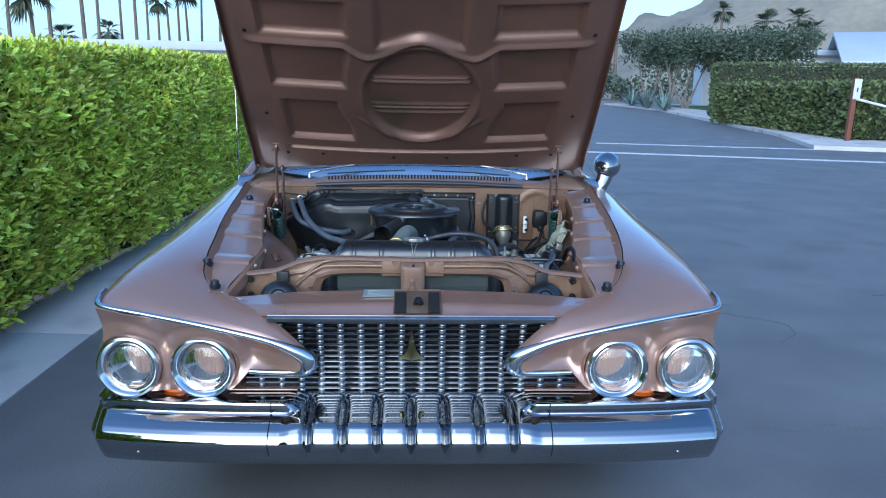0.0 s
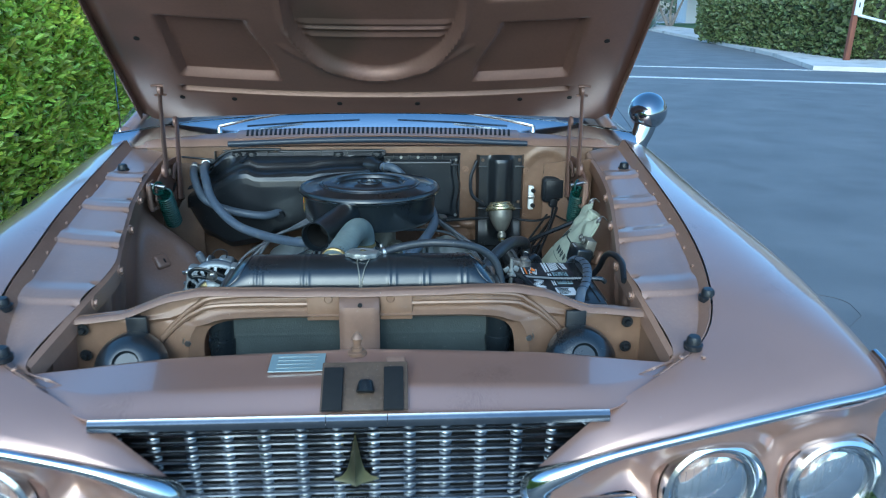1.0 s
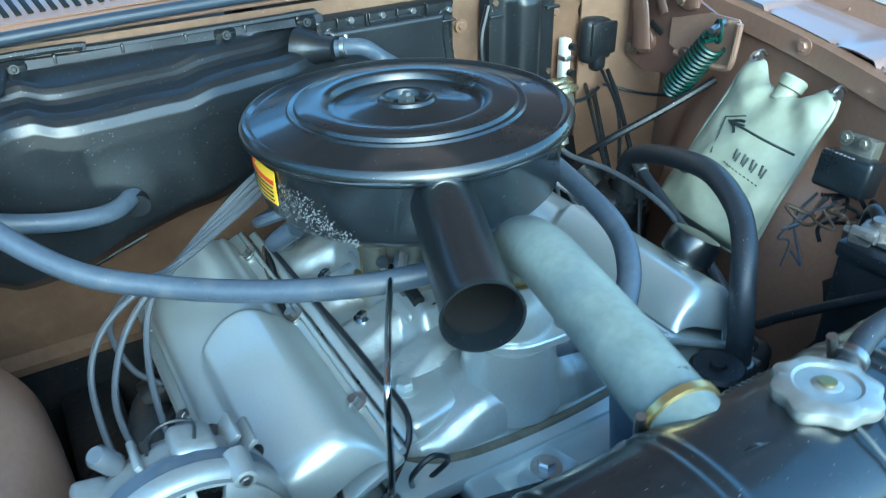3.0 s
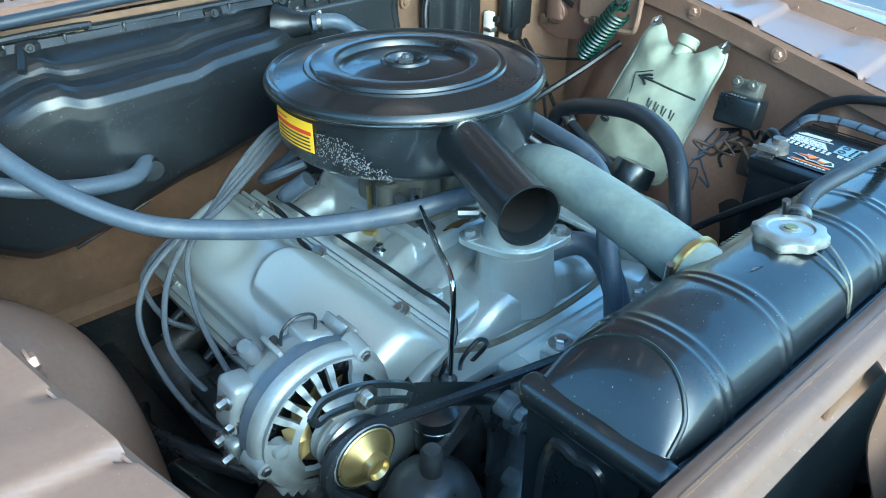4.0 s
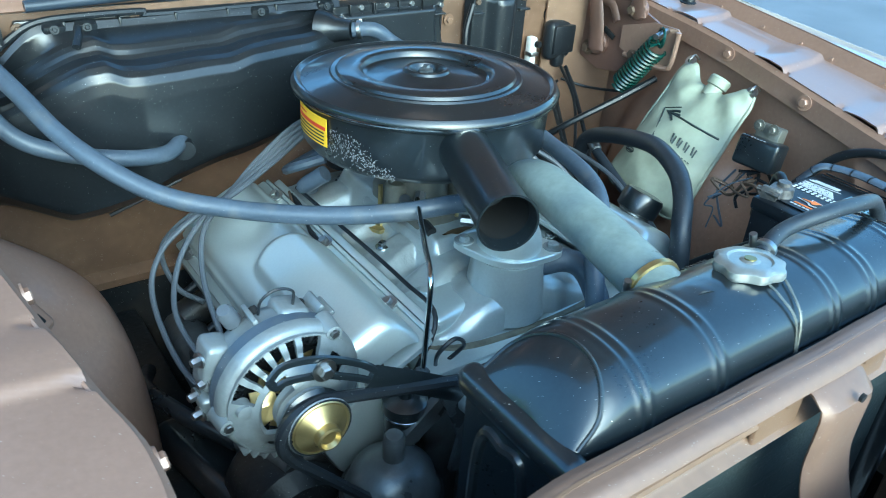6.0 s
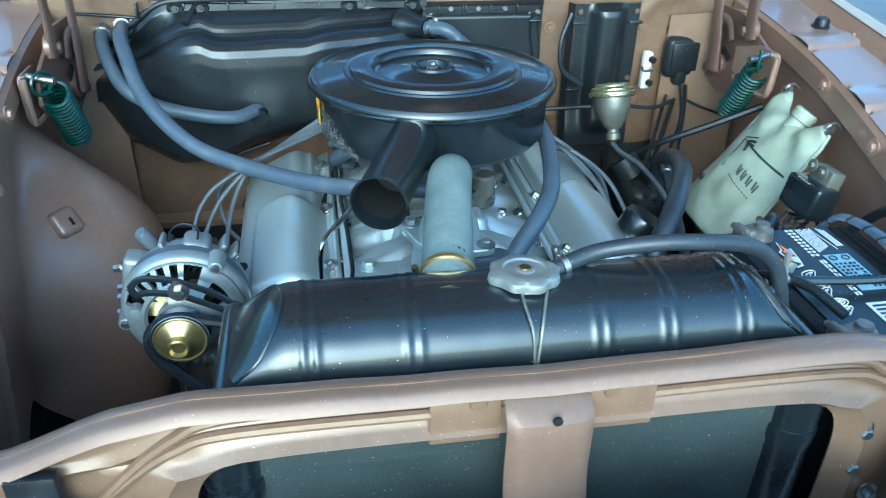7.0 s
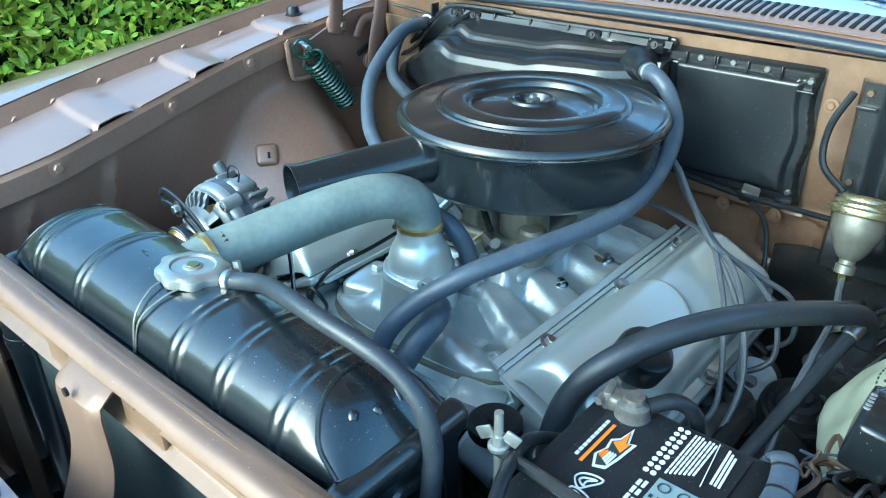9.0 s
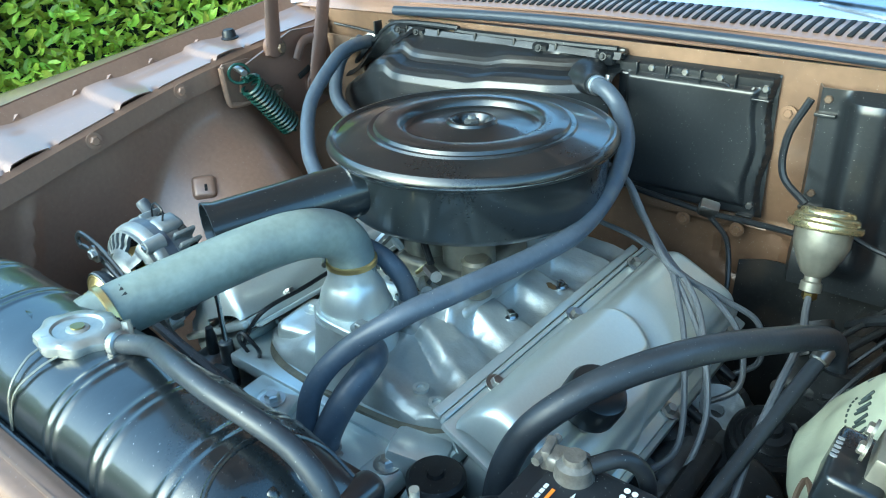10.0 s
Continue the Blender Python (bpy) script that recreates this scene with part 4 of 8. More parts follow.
def bumper_pt(a, b):
    x = -1.0 + 2.0 * b
    ax = abs(x)
    t = a * (len(BP) - 1)
    i = min(int(t), len(BP) - 2)
    k = t - i
    mid = 1 - sstep(0.325, 0.395, ax)
    P = [(p[0] + (q[0] - p[0]) * mid, p[1] + (q[1] - p[1]) * mid) for p, q in zip(BP[i:i + 2], BM[i:i + 2])]
    y = P[0][0] + (P[1][0] - P[0][0]) * k
    z = P[0][1] + (P[1][1] - P[0][1]) * k
    # narrow folds between the flutes
    d = ((x / 0.1045 + 0.5) % 1.0 - 0.5) * 0.1045
    g = math.exp(-(abs(d) / 0.010) ** 1.6)
    body = sstep(0.05, 0.30, a) * (1 - sstep(0.76, 0.95, a)) * (1 - sstep(0.36, 0.40, ax))
    y += body * (0.024 * g - 0.004)
    z -= body * 0.016 * g - 0.004 * body
    y += 0.055 * ax ** 4
    end = sstep(0.93, 1.0, ax)
    y += 0.07 * end ** 2
    z -= 0.022 * end * sstep(0.0, 0.5, 1 - a)
    z += 0.012 * end * sstep(0.5, 1, a)
    return Vector((x, y, z))


bm = B()
sheet(bm, bumper_pt, 72, 400, 0.004)
bumper = part("front_bumper", bm, CHROME, car, "heavy chrome bumper with a scalloped middle")
for x in (-0.43, 0.43):
    bm = B()
    pts = [bumper_pt(a / 14, (x + 1.0) / 2.0) + Vector((0, -0.0015, 0.001)) for a in range(2, 13)]
    tube(bm, pts, 0.0016, 6, 2)
    part("seam", bm, VOID, bumper)
for s in (-1, 1):
    bm = B()
    p = bumper_pt(0.86, (s * 0.83 + 1.0) / 2.0)
    lathe(bm, [(0.009, -0.006), (0.008, 0.002), (0.004, 0.004), (0, 0.0045)], pose(p.x, p.y - 0.001, p.z, 115, 0, 0), 16)
    part("bumper_bolt", bm, CHROME, bumper)

# radiator support panel
def support_top(x):
    return lerp([(0.0, 0.922), (0.31, 0.928), (0.37, 0.918), (0.47, 0.880), (0.60, 0.868)], abs(x))


bm = B()


def support(a, b):
    """One half-ring from the opening's edge to the panel's outer edge."""
    ang = 2 * math.pi * a
    c, s_ = math.cos(ang), math.sin(ang)
    k = 1 / max(abs(c), abs(s_))
    rx, rz = c * k, s_ * k
    xi, zi = 0.318 * math.copysign(abs(c) ** 0.22, c), 0.66 + 0.205 * math.copysign(abs(s_) ** 0.22, s_)
    xo = 0.60 * rx
    zo = support_top(xo) if rz > 0.999 else 0.66 + (0.25 if rz > 0 else 0.30) * rz
    if 0 < rz <= 0.999:
        zo = 0.66 + (support_top(0.6) - 0.66) * rz
    x, z = xi + (xo - xi) * b, zi + (zo - zi) * b
    y = 2.575 - 0.012 * math.exp(-((b - 0.10) / 0.05) ** 2) + 0.006 * sstep(0.2, 0.35, b) - 0.006 * math.exp(-((b - 0.5) / 0.08) ** 2)
    return Vector((x, y, z))


sheet(bm, support, 160, 20, 0.003, closed_u=True)
sup = part("radiator_support", bm, INNER, car, "tan pressed radiator support panel")
bm = B()
sheet(bm, lambda a, b: Vector((-0.60 + 1.2 * b, 2.558 + 0.037 * a, support_top(-0.60 + 1.2 * b) - 0.001 - 0.010 * math.exp(-(a / 0.1) ** 2) - 0.004 * sstep(0.75, 1, a) + 0.0022 * noise.noise(Vector((b * 16, 0.5, 3.0))))), 8, 80, 0.003)
part("support_lip", bm, SHELF, sup, "folded upper lip")
for x0, x1 in ((-0.31, -0.065), (0.065, 0.33)):
    for dz in (0.0, 0.018):
        bm = B()
        e = 0.14 if x1 > 0 else -0.14
        far = x1 if x1 > 0 else x0
        near = x0 if x1 > 0 else x1
        pts = [(near, 2.570, 0.893 + dz), (far - e * 0.3, 2.570, 0.893 + dz), (far + e * 0.1, 2.570, 0.880 + dz * 0.7), (far + e * 0.45, 2.571, 0.845 + dz * 0.3), (far + e * 0.75, 2.572, 0.80)]
        tube(bm, pts, 0.0055, 8, 6)
        part("pressed_rib", bm, INNER, sup)
bm = B()
sheet(bm, lambda a, b: Vector((-0.040 + 0.080 * a, 2.536 + 0.022 * sstep(0.10, 0.0, b) + 0.03 * sstep(0.02, 0, b) - 0.06 * sstep(0.3, 1, b) + 0.008 * (2 * abs(a - 0.5)) ** 6, 0.9165 - 0.2515 * b)), 12, 24, 0.003)
ps = part("centre_post", bm, SHELF, sup, "pale upright post before the radiator")
bm = B()
rod(bm, (0.002, 2.5335, 0.9025), (0.002, 2.5365, 0.9025), 0.0045, seg=10)
part("hole", bm, VOID, ps)
for s in (-1, 1):
    bm = B()
    box(bm, (s * 0.073, 2.5675, 0.888), (0.066, 0.006, 0.058), (0, 0, 0), 0.003)
    part("gusset", bm, INNER, sup, "flat welded pad beside the post")
    bm = B()
    lathe(bm, [(0.009, 0), (0.007, -0.002), (0.0, -0.002)], pose(s * 0.062, 2.5645, 0.905, -90, 0, 0), 14)
    part("weld_dimple", bm, INNER, sup)
    for x, z in ((0.345, 0.815), (0.345, 0.765), (0.55, 0.845), (0.55, 0.79), (0.38, 0.72)):
        bm = B()
        bolt(bm, (s * x, 2.568, z), (0, -1, 0), 0.007, 0.010)
        part("bolt", bm, DARK if x > 0.5 else STEEL, sup)
    # horn under its bracket
    horn = thing("horn", "round black horn bolted to the radiator support", "horn", (s * 0.445, 2.52, 0.79))
    bm = B()
    lathe(bm, [(0.030, -0.03), (0.066, -0.012), (0.072, 0.0), (0.068, 0.012), (0.055, 0.028), (0.034, 0.040), (0.026, 0.040), (0.022, 0.034), (0.0, 0.034)], pose(s * 0.445, 2.520, 0.785, 55, 0, 0), 40)
    part("body", bm, BLACKP, horn)
    bm = B()
    box(bm, (s * 0.44, 2.562, 0.845), (0.042, 0.012, 0.06), (0, 0, 0), 0.003)
    part("bracket", bm, BLACKM, horn)
    # black side tubes by the radiator
    bm = B()
    rod(bm, (s * 0.285, 2.605, 0.50), (s * 0.285, 2.60, 0.862), 0.026, seg=20)
    lathe(bm, [(0.028, 0), (0.029, 0.01), (0.028, 0.02)], pose(s * 0.285, 2.602, 0.79), 20)
    part("side_tube", bm, BLACKP, sup, "black upright tube beside the radiator")

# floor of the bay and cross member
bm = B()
# floor sheet coloured near black for the shade under the engine
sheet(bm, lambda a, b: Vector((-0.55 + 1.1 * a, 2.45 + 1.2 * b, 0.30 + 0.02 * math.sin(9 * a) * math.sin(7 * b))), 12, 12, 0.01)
part("under_tray", bm, DARK, car, "greasy floor of the engine bay, darkened as deep shade")
for s in (-1, 1):
    bm = B()
    box(bm, (s * 0.42, 3.0, 0.42), (0.09, 1.2, 0.13), bev=0.01)
    part("frame_rail", bm, DARK, car)
bm = B()
sheet(bm, lambda a, b: Vector((-0.60 + 1.2 * a, 2.44 + 0.13 * b, 0.45)), 2, 2, 0.005)
part("valance_pan", bm, APRON, car)

# firewall
bm = B()


def firewall(a, b):
    x, z = -0.72 + 1.44 * b, 1.025 - 0.495 * a
    y = 3.615 + 0.02 * sstep(0.9, 0.7, z)
    y -= 0.004 * sstep(0.014, 0.002, abs(math.hypot((x - 0.57) / 1.0, (z - 0.86) / 1.5) - 0.10))
    y -= 0.008 * sstep(0.012, 0.004, abs(z - 0.752)) * sstep(0.05, 0.1, x) * sstep(0.36, 0.3, x)
    y += 0.010 * sstep(0.012, 0.0, abs(math.hypot(x - 0.27, z - 0.70) - 0.055))
    y -= 0.022 * sstep(0.552, 0.544, z) * sstep(0.0, -0.1, x)
    return Vector((x, y, z))


sheet(bm, firewall, 84, 120, 0.004)
fw = part("firewall", bm, WALLP, car, "tan pressed steel firewall")
# toe boards: near-black colour carries the shade below the firewall
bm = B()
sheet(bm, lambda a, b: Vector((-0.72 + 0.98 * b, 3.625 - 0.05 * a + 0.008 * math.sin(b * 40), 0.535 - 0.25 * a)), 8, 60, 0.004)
part("toe_board", bm, DARK, fw, "greasy toe board, darkened as deep shade")
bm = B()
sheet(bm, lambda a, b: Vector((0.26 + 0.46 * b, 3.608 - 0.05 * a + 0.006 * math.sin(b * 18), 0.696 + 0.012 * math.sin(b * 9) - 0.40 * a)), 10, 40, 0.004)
part("toe_board", bm, DARK, fw, "greasy toe board, darkened as deep shade")
bm = B()
rng = random.Random(77)
for k in range(150):
    x, z, q = rng.uniform(-0.48, -0.22), rng.uniform(0.56, 0.74), rng.uniform(0.0008, 0.0022)
    y = firewall((1.025 - z) / 0.495, (x + 0.72) / 1.44).y - 0.0032
    bm.faces.new([bm.verts.new((x + q * math.cos(c) * 0.8, y, z + q * math.sin(c))) for c in (0.3, 1.6, 2.9, 4.2, 5.4)])
sp = part("paint_spatter", bm, WHITE, fw, "pale paint spatter on the firewall")
tagged(sp, kind="stuff")
for x, z in ((0.577, 0.938),):
    bm = B()
    rod(bm, (x, 3.606, z), (x, 3.612, z), 0.017, seg=18)
    part("hole", bm, VOID, fw)
for x, z in ((0.50, 0.945), (0.50, 0.79), (0.66, 0.93), (0.645, 0.80), (0.30, 0.95), (0.16, 0.745), (0.25, 0.748), (-0.30, 0.76)):
    bm = B()
    bolt(bm, (x, 3.606, z), (0, -1, 0), 0.007, 0.006)
    part("bolt", bm, INNER, fw)
# cowl: upper panel, weather strip, vent, windscreen base
bm = B()
sheet(bm, lambda a, b: Vector((-0.80 + 1.6 * b, 3.605 + 0.14 * a - 0.06 * (abs(b - 0.5) * 2) ** 2 * sstep(0.3, 1, a), 1.022 + 0.02 * sstep(0, 0.15, a) + 0.010 * a + 0.012 * math.sin(math.pi * b))), 10, 40, 0.004)
cowl = part("cowl", bm, LEDGE, car, "rose-bronze cowl below the windscreen")
bm = B()
tube(bm, [(-0.46, 3.600, 1.036), (-0.2, 3.600, 1.046), (0.03, 3.600, 1.049), (0.25, 3.600, 1.046), (0.50, 3.600, 1.036)], 0.009, 10, 8)
part("weather_strip", bm, BLUESTRIP, cowl, "dark rubber weather strip")
bm = B()
sheet(bm, lambda a, b: Vector((-0.44 + 0.92 * b, 3.622 + 0.082 * a, 1.050 + 0.014 * a + 0.010 * math.sin(math.pi * b) + 0.004 * math.sin(math.pi * a))), 8, 40, 0.003)
vent = part("cowl_vent", bm, LEDGE, cowl, "slotted air intake before the windscreen")
# slots are black bars on the vent, coloured as shaded gaps
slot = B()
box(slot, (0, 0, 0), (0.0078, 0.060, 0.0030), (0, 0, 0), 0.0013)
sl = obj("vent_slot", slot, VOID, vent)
for k in range(58):
    b = 0.035 + 0.93 * k / 57
    o = sl if k == 0 else new("vent_slot", sl.data)
    o.parent, o.matrix_parent_inverse = vent, Matrix()
    o.matrix_basis = pose(-0.44 + 0.92 * b, 3.664, 1.0608 + 0.010 * math.sin(math.pi * b), 9, 0, 8 - 16 * b)
bm = B()
WS = [(-0.82, 3.62, 1.064), (-0.6, 3.71, 1.088), (-0.3, 3.765, 1.104), (0.02, 3.78, 1.108), (0.34, 3.765, 1.104), (0.64, 3.71, 1.088), (0.86, 3.62, 1.064)]
# trim widened into a bright band that stands for sky reflected in the glass
sheet(bm, lambda a, b: curve_at(WS, b) + Vector((0, -0.050 * (1 - a) + 0.004, -0.046 * (1 - a) + 0.002 + 0.004 * math.sin(math.pi * a))), 8, 50, 0.003)
part("windscreen_trim", bm, BEZEL, car, "bright trim at the windscreen's foot, widened to stand for sky reflected in the glass")
bm = B()


def screen(a, b):
    p = curve_at(WS, b)
    return p + Vector((-(p.x) * 0.18 * a, 0.50 * a + 0.08 * a * a, 0.305 * a))


sheet(bm, screen, 10, 40, 0.005)
part("windscreen", bm, GLASS, car, "curved windscreen glass").visible_shadow = False
for s, x in ((-1, -0.50), (1, 0.53)):
    bm = B()
    rod(bm, (x, 3.672, 1.060), (x, 3.672, 1.084), 0.010, 0.007, 14, 0.002)
    wp = part("wiper", bm, DULLCHROME, car, "windscreen wiper at rest")
    bm = B()
    tube(bm, [(x, 3.672, 1.082), (x - s * 0.10, 3.695, 1.102), (x - s * 0.26, 3.728, 1.126)], 0.006, 8, 5)
    part("arm", bm, DULLCHROME, wp)
    bm = B()
    tube(bm, [(x - s * 0.08, 3.708, 1.118), (x - s * 0.26, 3.734, 1.130), (x - s * 0.45, 3.750, 1.134)], 0.005, 6, 4)
    part("blade", bm, BLACKM, wp, "black wiper blade")
bm = B()
sheet(bm, lambda a, b: Vector((-0.70 + 1.4 * b, 4.08 + 0.25 * a, 1.04 + 0.03 * math.sin(math.pi * b))), 4, 10, 0.01)
part("dashboard", bm, CABIN, car)
# cabin, doors, rear body
bm = B()
sheet(bm, lambda a, b: Vector(((-0.62 + 1.24 * b) , 4.42 + 1.55 * a, 1.385 - 0.05 * (2 * b - 1) ** 4 + 0.035 * math.sin(math.pi * a))), 14, 14, 0.03)
part("roof", bm, PAINT, car)
bm = B()
sheet(bm, lambda a, b: Vector((-0.74 + 1.48 * b + 0.10 * (1 - a) * (1 - 2 * b), 5.98 + 0.50 * (1 - a), 1.06 + 0.31 * a)), 8, 12, 0.005)
part("rear_window", bm, GLASS, car).visible_shadow = False
for s in (-1, 1):
    for y0, y1 in ((3.68, 4.40), (5.13, 5.17), (6.48, 5.98)):
        bm = B()
        rod(bm, (s * 0.80, y0, 1.06), (s * 0.63, y1, 1.37), 0.022, seg=10)
        part("pillar", bm, PAINT, car)
    bm = B()
    sheet(bm, lambda a, b: Vector((s * (0.80 - 0.17 * a), 3.95 + 2.3 * b + 0.35 * a * (1 - 2 * b), 1.07 + 0.29 * a)), 4, 8, 0.005)
    part("side_window", bm, GLASS, car).visible_shadow = False
    bm = B()
    prof = [(0.80, 1.06), (0.90, 1.04), (0.955, 1.0), (0.975, 0.92), (0.97, 0.70), (0.985, 0.45), (0.93, 0.25)]
    sheet(bm, lambda a, b: Vector((s * lerp([(k / 6, prof[k][0]) for k in range(7)], a) * (1 - 0.05 * b ** 3), 4.55 + 2.75 * b, lerp([(k / 6, prof[k][1]) for k in range(7)], a) + 0.12 * sstep(0.55, 1, b) * sstep(0.6, 0.2, a))), 18, 20, 0.01)
    part("body_side", bm, PAINT, car)
bm = B()
sheet(bm, lambda a, b: Vector((-0.85 + 1.7 * b, 6.45 + 0.85 * a, 1.06 - 0.10 * a ** 2 - 0.05 * (2 * b - 1) ** 2)), 8, 14, 0.01)
part("boot_lid", bm, PAINT, car)
bm = B()
box(bm, (0, 7.30, 0.66), (1.72, 0.06, 0.62), bev=0.03)
part("tail_panel", bm, PAINT, car)
bm = B()
box(bm, (0, 7.36, 0.42), (1.85, 0.12, 0.16), bev=0.05, seg=4)
part("rear_bumper", bm, CHROME, car)
bm = B()
box(bm, (0, 5.6, 0.27), (1.7, 3.4, 0.05), bev=0.01)
part("floor_pan", bm, DARK, car)
for s in (-1, 1):
    bm = B()
    M = pose(s * 0.76, 6.20, 0.345, 0, 90 * s, 0)
    lathe(bm, [(0.19, -0.09), (0.30, -0.10), (0.335, -0.08), (0.345, 0), (0.335, 0.08), (0.30, 0.10), (0.19, 0.09), (0.18, 0.03), (0, 0.02)], M, 40, False)
    part("wheel", bm, TYRE, car, "black tyre")

# hood, raised on its hinges
TH = radians(38)
HUP, HN = Vector((0, -math.cos(TH), math.sin(TH))), Vector((0, -math.sin(TH), -math.cos(TH)))
H0 = Vector((0.022, 3.66, 1.056))


def rrect(u, v, u0, u1, v0, v1, soft=0.016):
    d = min(u - u0, u1 - u, v - v0, v1 - v)
    return sstep(-soft * 0.5, soft, d)


def hood_relief(u, v):
    au = abs(u)
    h = 0.0
    h = max(h, rrect(au, v, 0.285 + 0.05 * sstep(0.33, 0.56, v), 0.565, 0.292, 0.565))
    h = max(h, rrect(au, v, 0.295 - 0.02 * sstep(0.68, 0.89, v), 0.585, 0.662, 0.885))
    h = max(h, rrect(au, v, 0.270, 0.585, 0.955, 1.12))
    h = max(h, rrect(au, v, -1, 0.165, 0.930 + 0.03 * math.cos(u * 18), 1.20))
    h = max(h, 0.9 * rrect(au, v, -1, 0.585, 0.205, 0.228, 0.012))
    e = math.hypot(u / 0.232, (v - 0.61) / 0.292)
    h = max(h, sstep(1.0, 0.92, e))
    z = -0.024 * h
    if e < 0.93:
        for vv in (0.715, 0.690, 0.545, 0.520, 0.492):
            z += 0.008 * math.exp(-((v - vv) / 0.006) ** 2) * sstep(0.93, 0.85, e)
    # rim bead round the disc and diagonal creases
    z += 0.010 * math.exp(-((e - 1.03) / 0.035) ** 2) * (0.4 + 0.6 * sstep(0.66, 0.50, v))
    wave = 0.943 - 0.093 * sstep(0.0, 0.205, au) + 0.066 * sstep(0.205, 0.31, au)
    z += 0.013 * math.exp(-((v - wave) / 0.013) ** 2) * sstep(0.66, 0.62, au)
    w = (au - 0.16) * 0.66 - (v - 0.375) * 0.75
    z += 0.006 * math.exp(-(w / 0.012) ** 2) * sstep(-0.02, 0.02, 0.07 - abs(w) - abs(au - 0.19))
    return z


def hood_pt(a, b):
    v = 0.048 + 1.347 * a
    hw = 0.775 - 0.075 * a - 0.10 * sstep(0.86, 1.0, a)
    u = -hw + 2 * hw * b
    edge = hw - abs(u)
    z = hood_relief(u, v) - 0.045 * (u / 0.78) ** 2 - 0.02 * sstep(0.05, 0.0, edge)
    z -= 0.03 * (v - 0.6) ** 2
    v2 = v - 0.065 * (1 - sstep(0, 0.07, a)) * (2 * b - 1) ** 2 + 0.055 * (1 - sstep(0, 0.10, a)) * (1 - (2 * b - 1) ** 2)
    return H0 + Vector((u, 0, 0)) + HUP * v2 + HN * (z - 0.012)


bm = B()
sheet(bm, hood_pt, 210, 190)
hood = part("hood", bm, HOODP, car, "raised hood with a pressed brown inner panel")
bm = B()
sheet(bm, lambda a, b: H0 + Vector(((-0.78 + 0.075 * a + 0.10 * sstep(0.86, 1.0, a)) * (1 - 2 * b), 0, 0)) + HUP * (0.046 + 1.356 * a - 0.065 * (1 - sstep(0, 0.07, a)) * (2 * b - 1) ** 2 + 0.055 * (1 - sstep(0, 0.10, a)) * (1 - (2 * b - 1) ** 2)) + HN * (-0.062 - 0.05 * (1 - 2 * b) ** 2 * 0.6 - 0.03 * (1.4 * a - 0.6) ** 2), 40, 40, 0.004)
part("outer_skin", bm, PAINT, hood, "rose-bronze outer skin of the hood")
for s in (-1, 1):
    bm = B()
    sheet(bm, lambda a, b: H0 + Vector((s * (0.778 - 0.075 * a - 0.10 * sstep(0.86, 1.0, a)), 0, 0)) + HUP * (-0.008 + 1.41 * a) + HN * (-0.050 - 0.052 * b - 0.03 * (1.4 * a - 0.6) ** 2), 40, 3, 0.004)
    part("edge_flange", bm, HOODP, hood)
    for u, v in ((0.645, 0.46), (0.64, 0.96), (0.44, 0.17), (0.12, 0.165), (0.60, 0.16)):
        bm = B()
        p = H0 + Vector((s * u, 0, 0)) + HUP * v + HN * (-0.011 - 0.045 * (u / 0.78) ** 2 - 0.03 * (v - 0.6) ** 2)
        rod(bm, p - HN * 0.004, p + HN * 0.0015, 0.008, seg=12)
        part("hole", bm, VOID, hood)

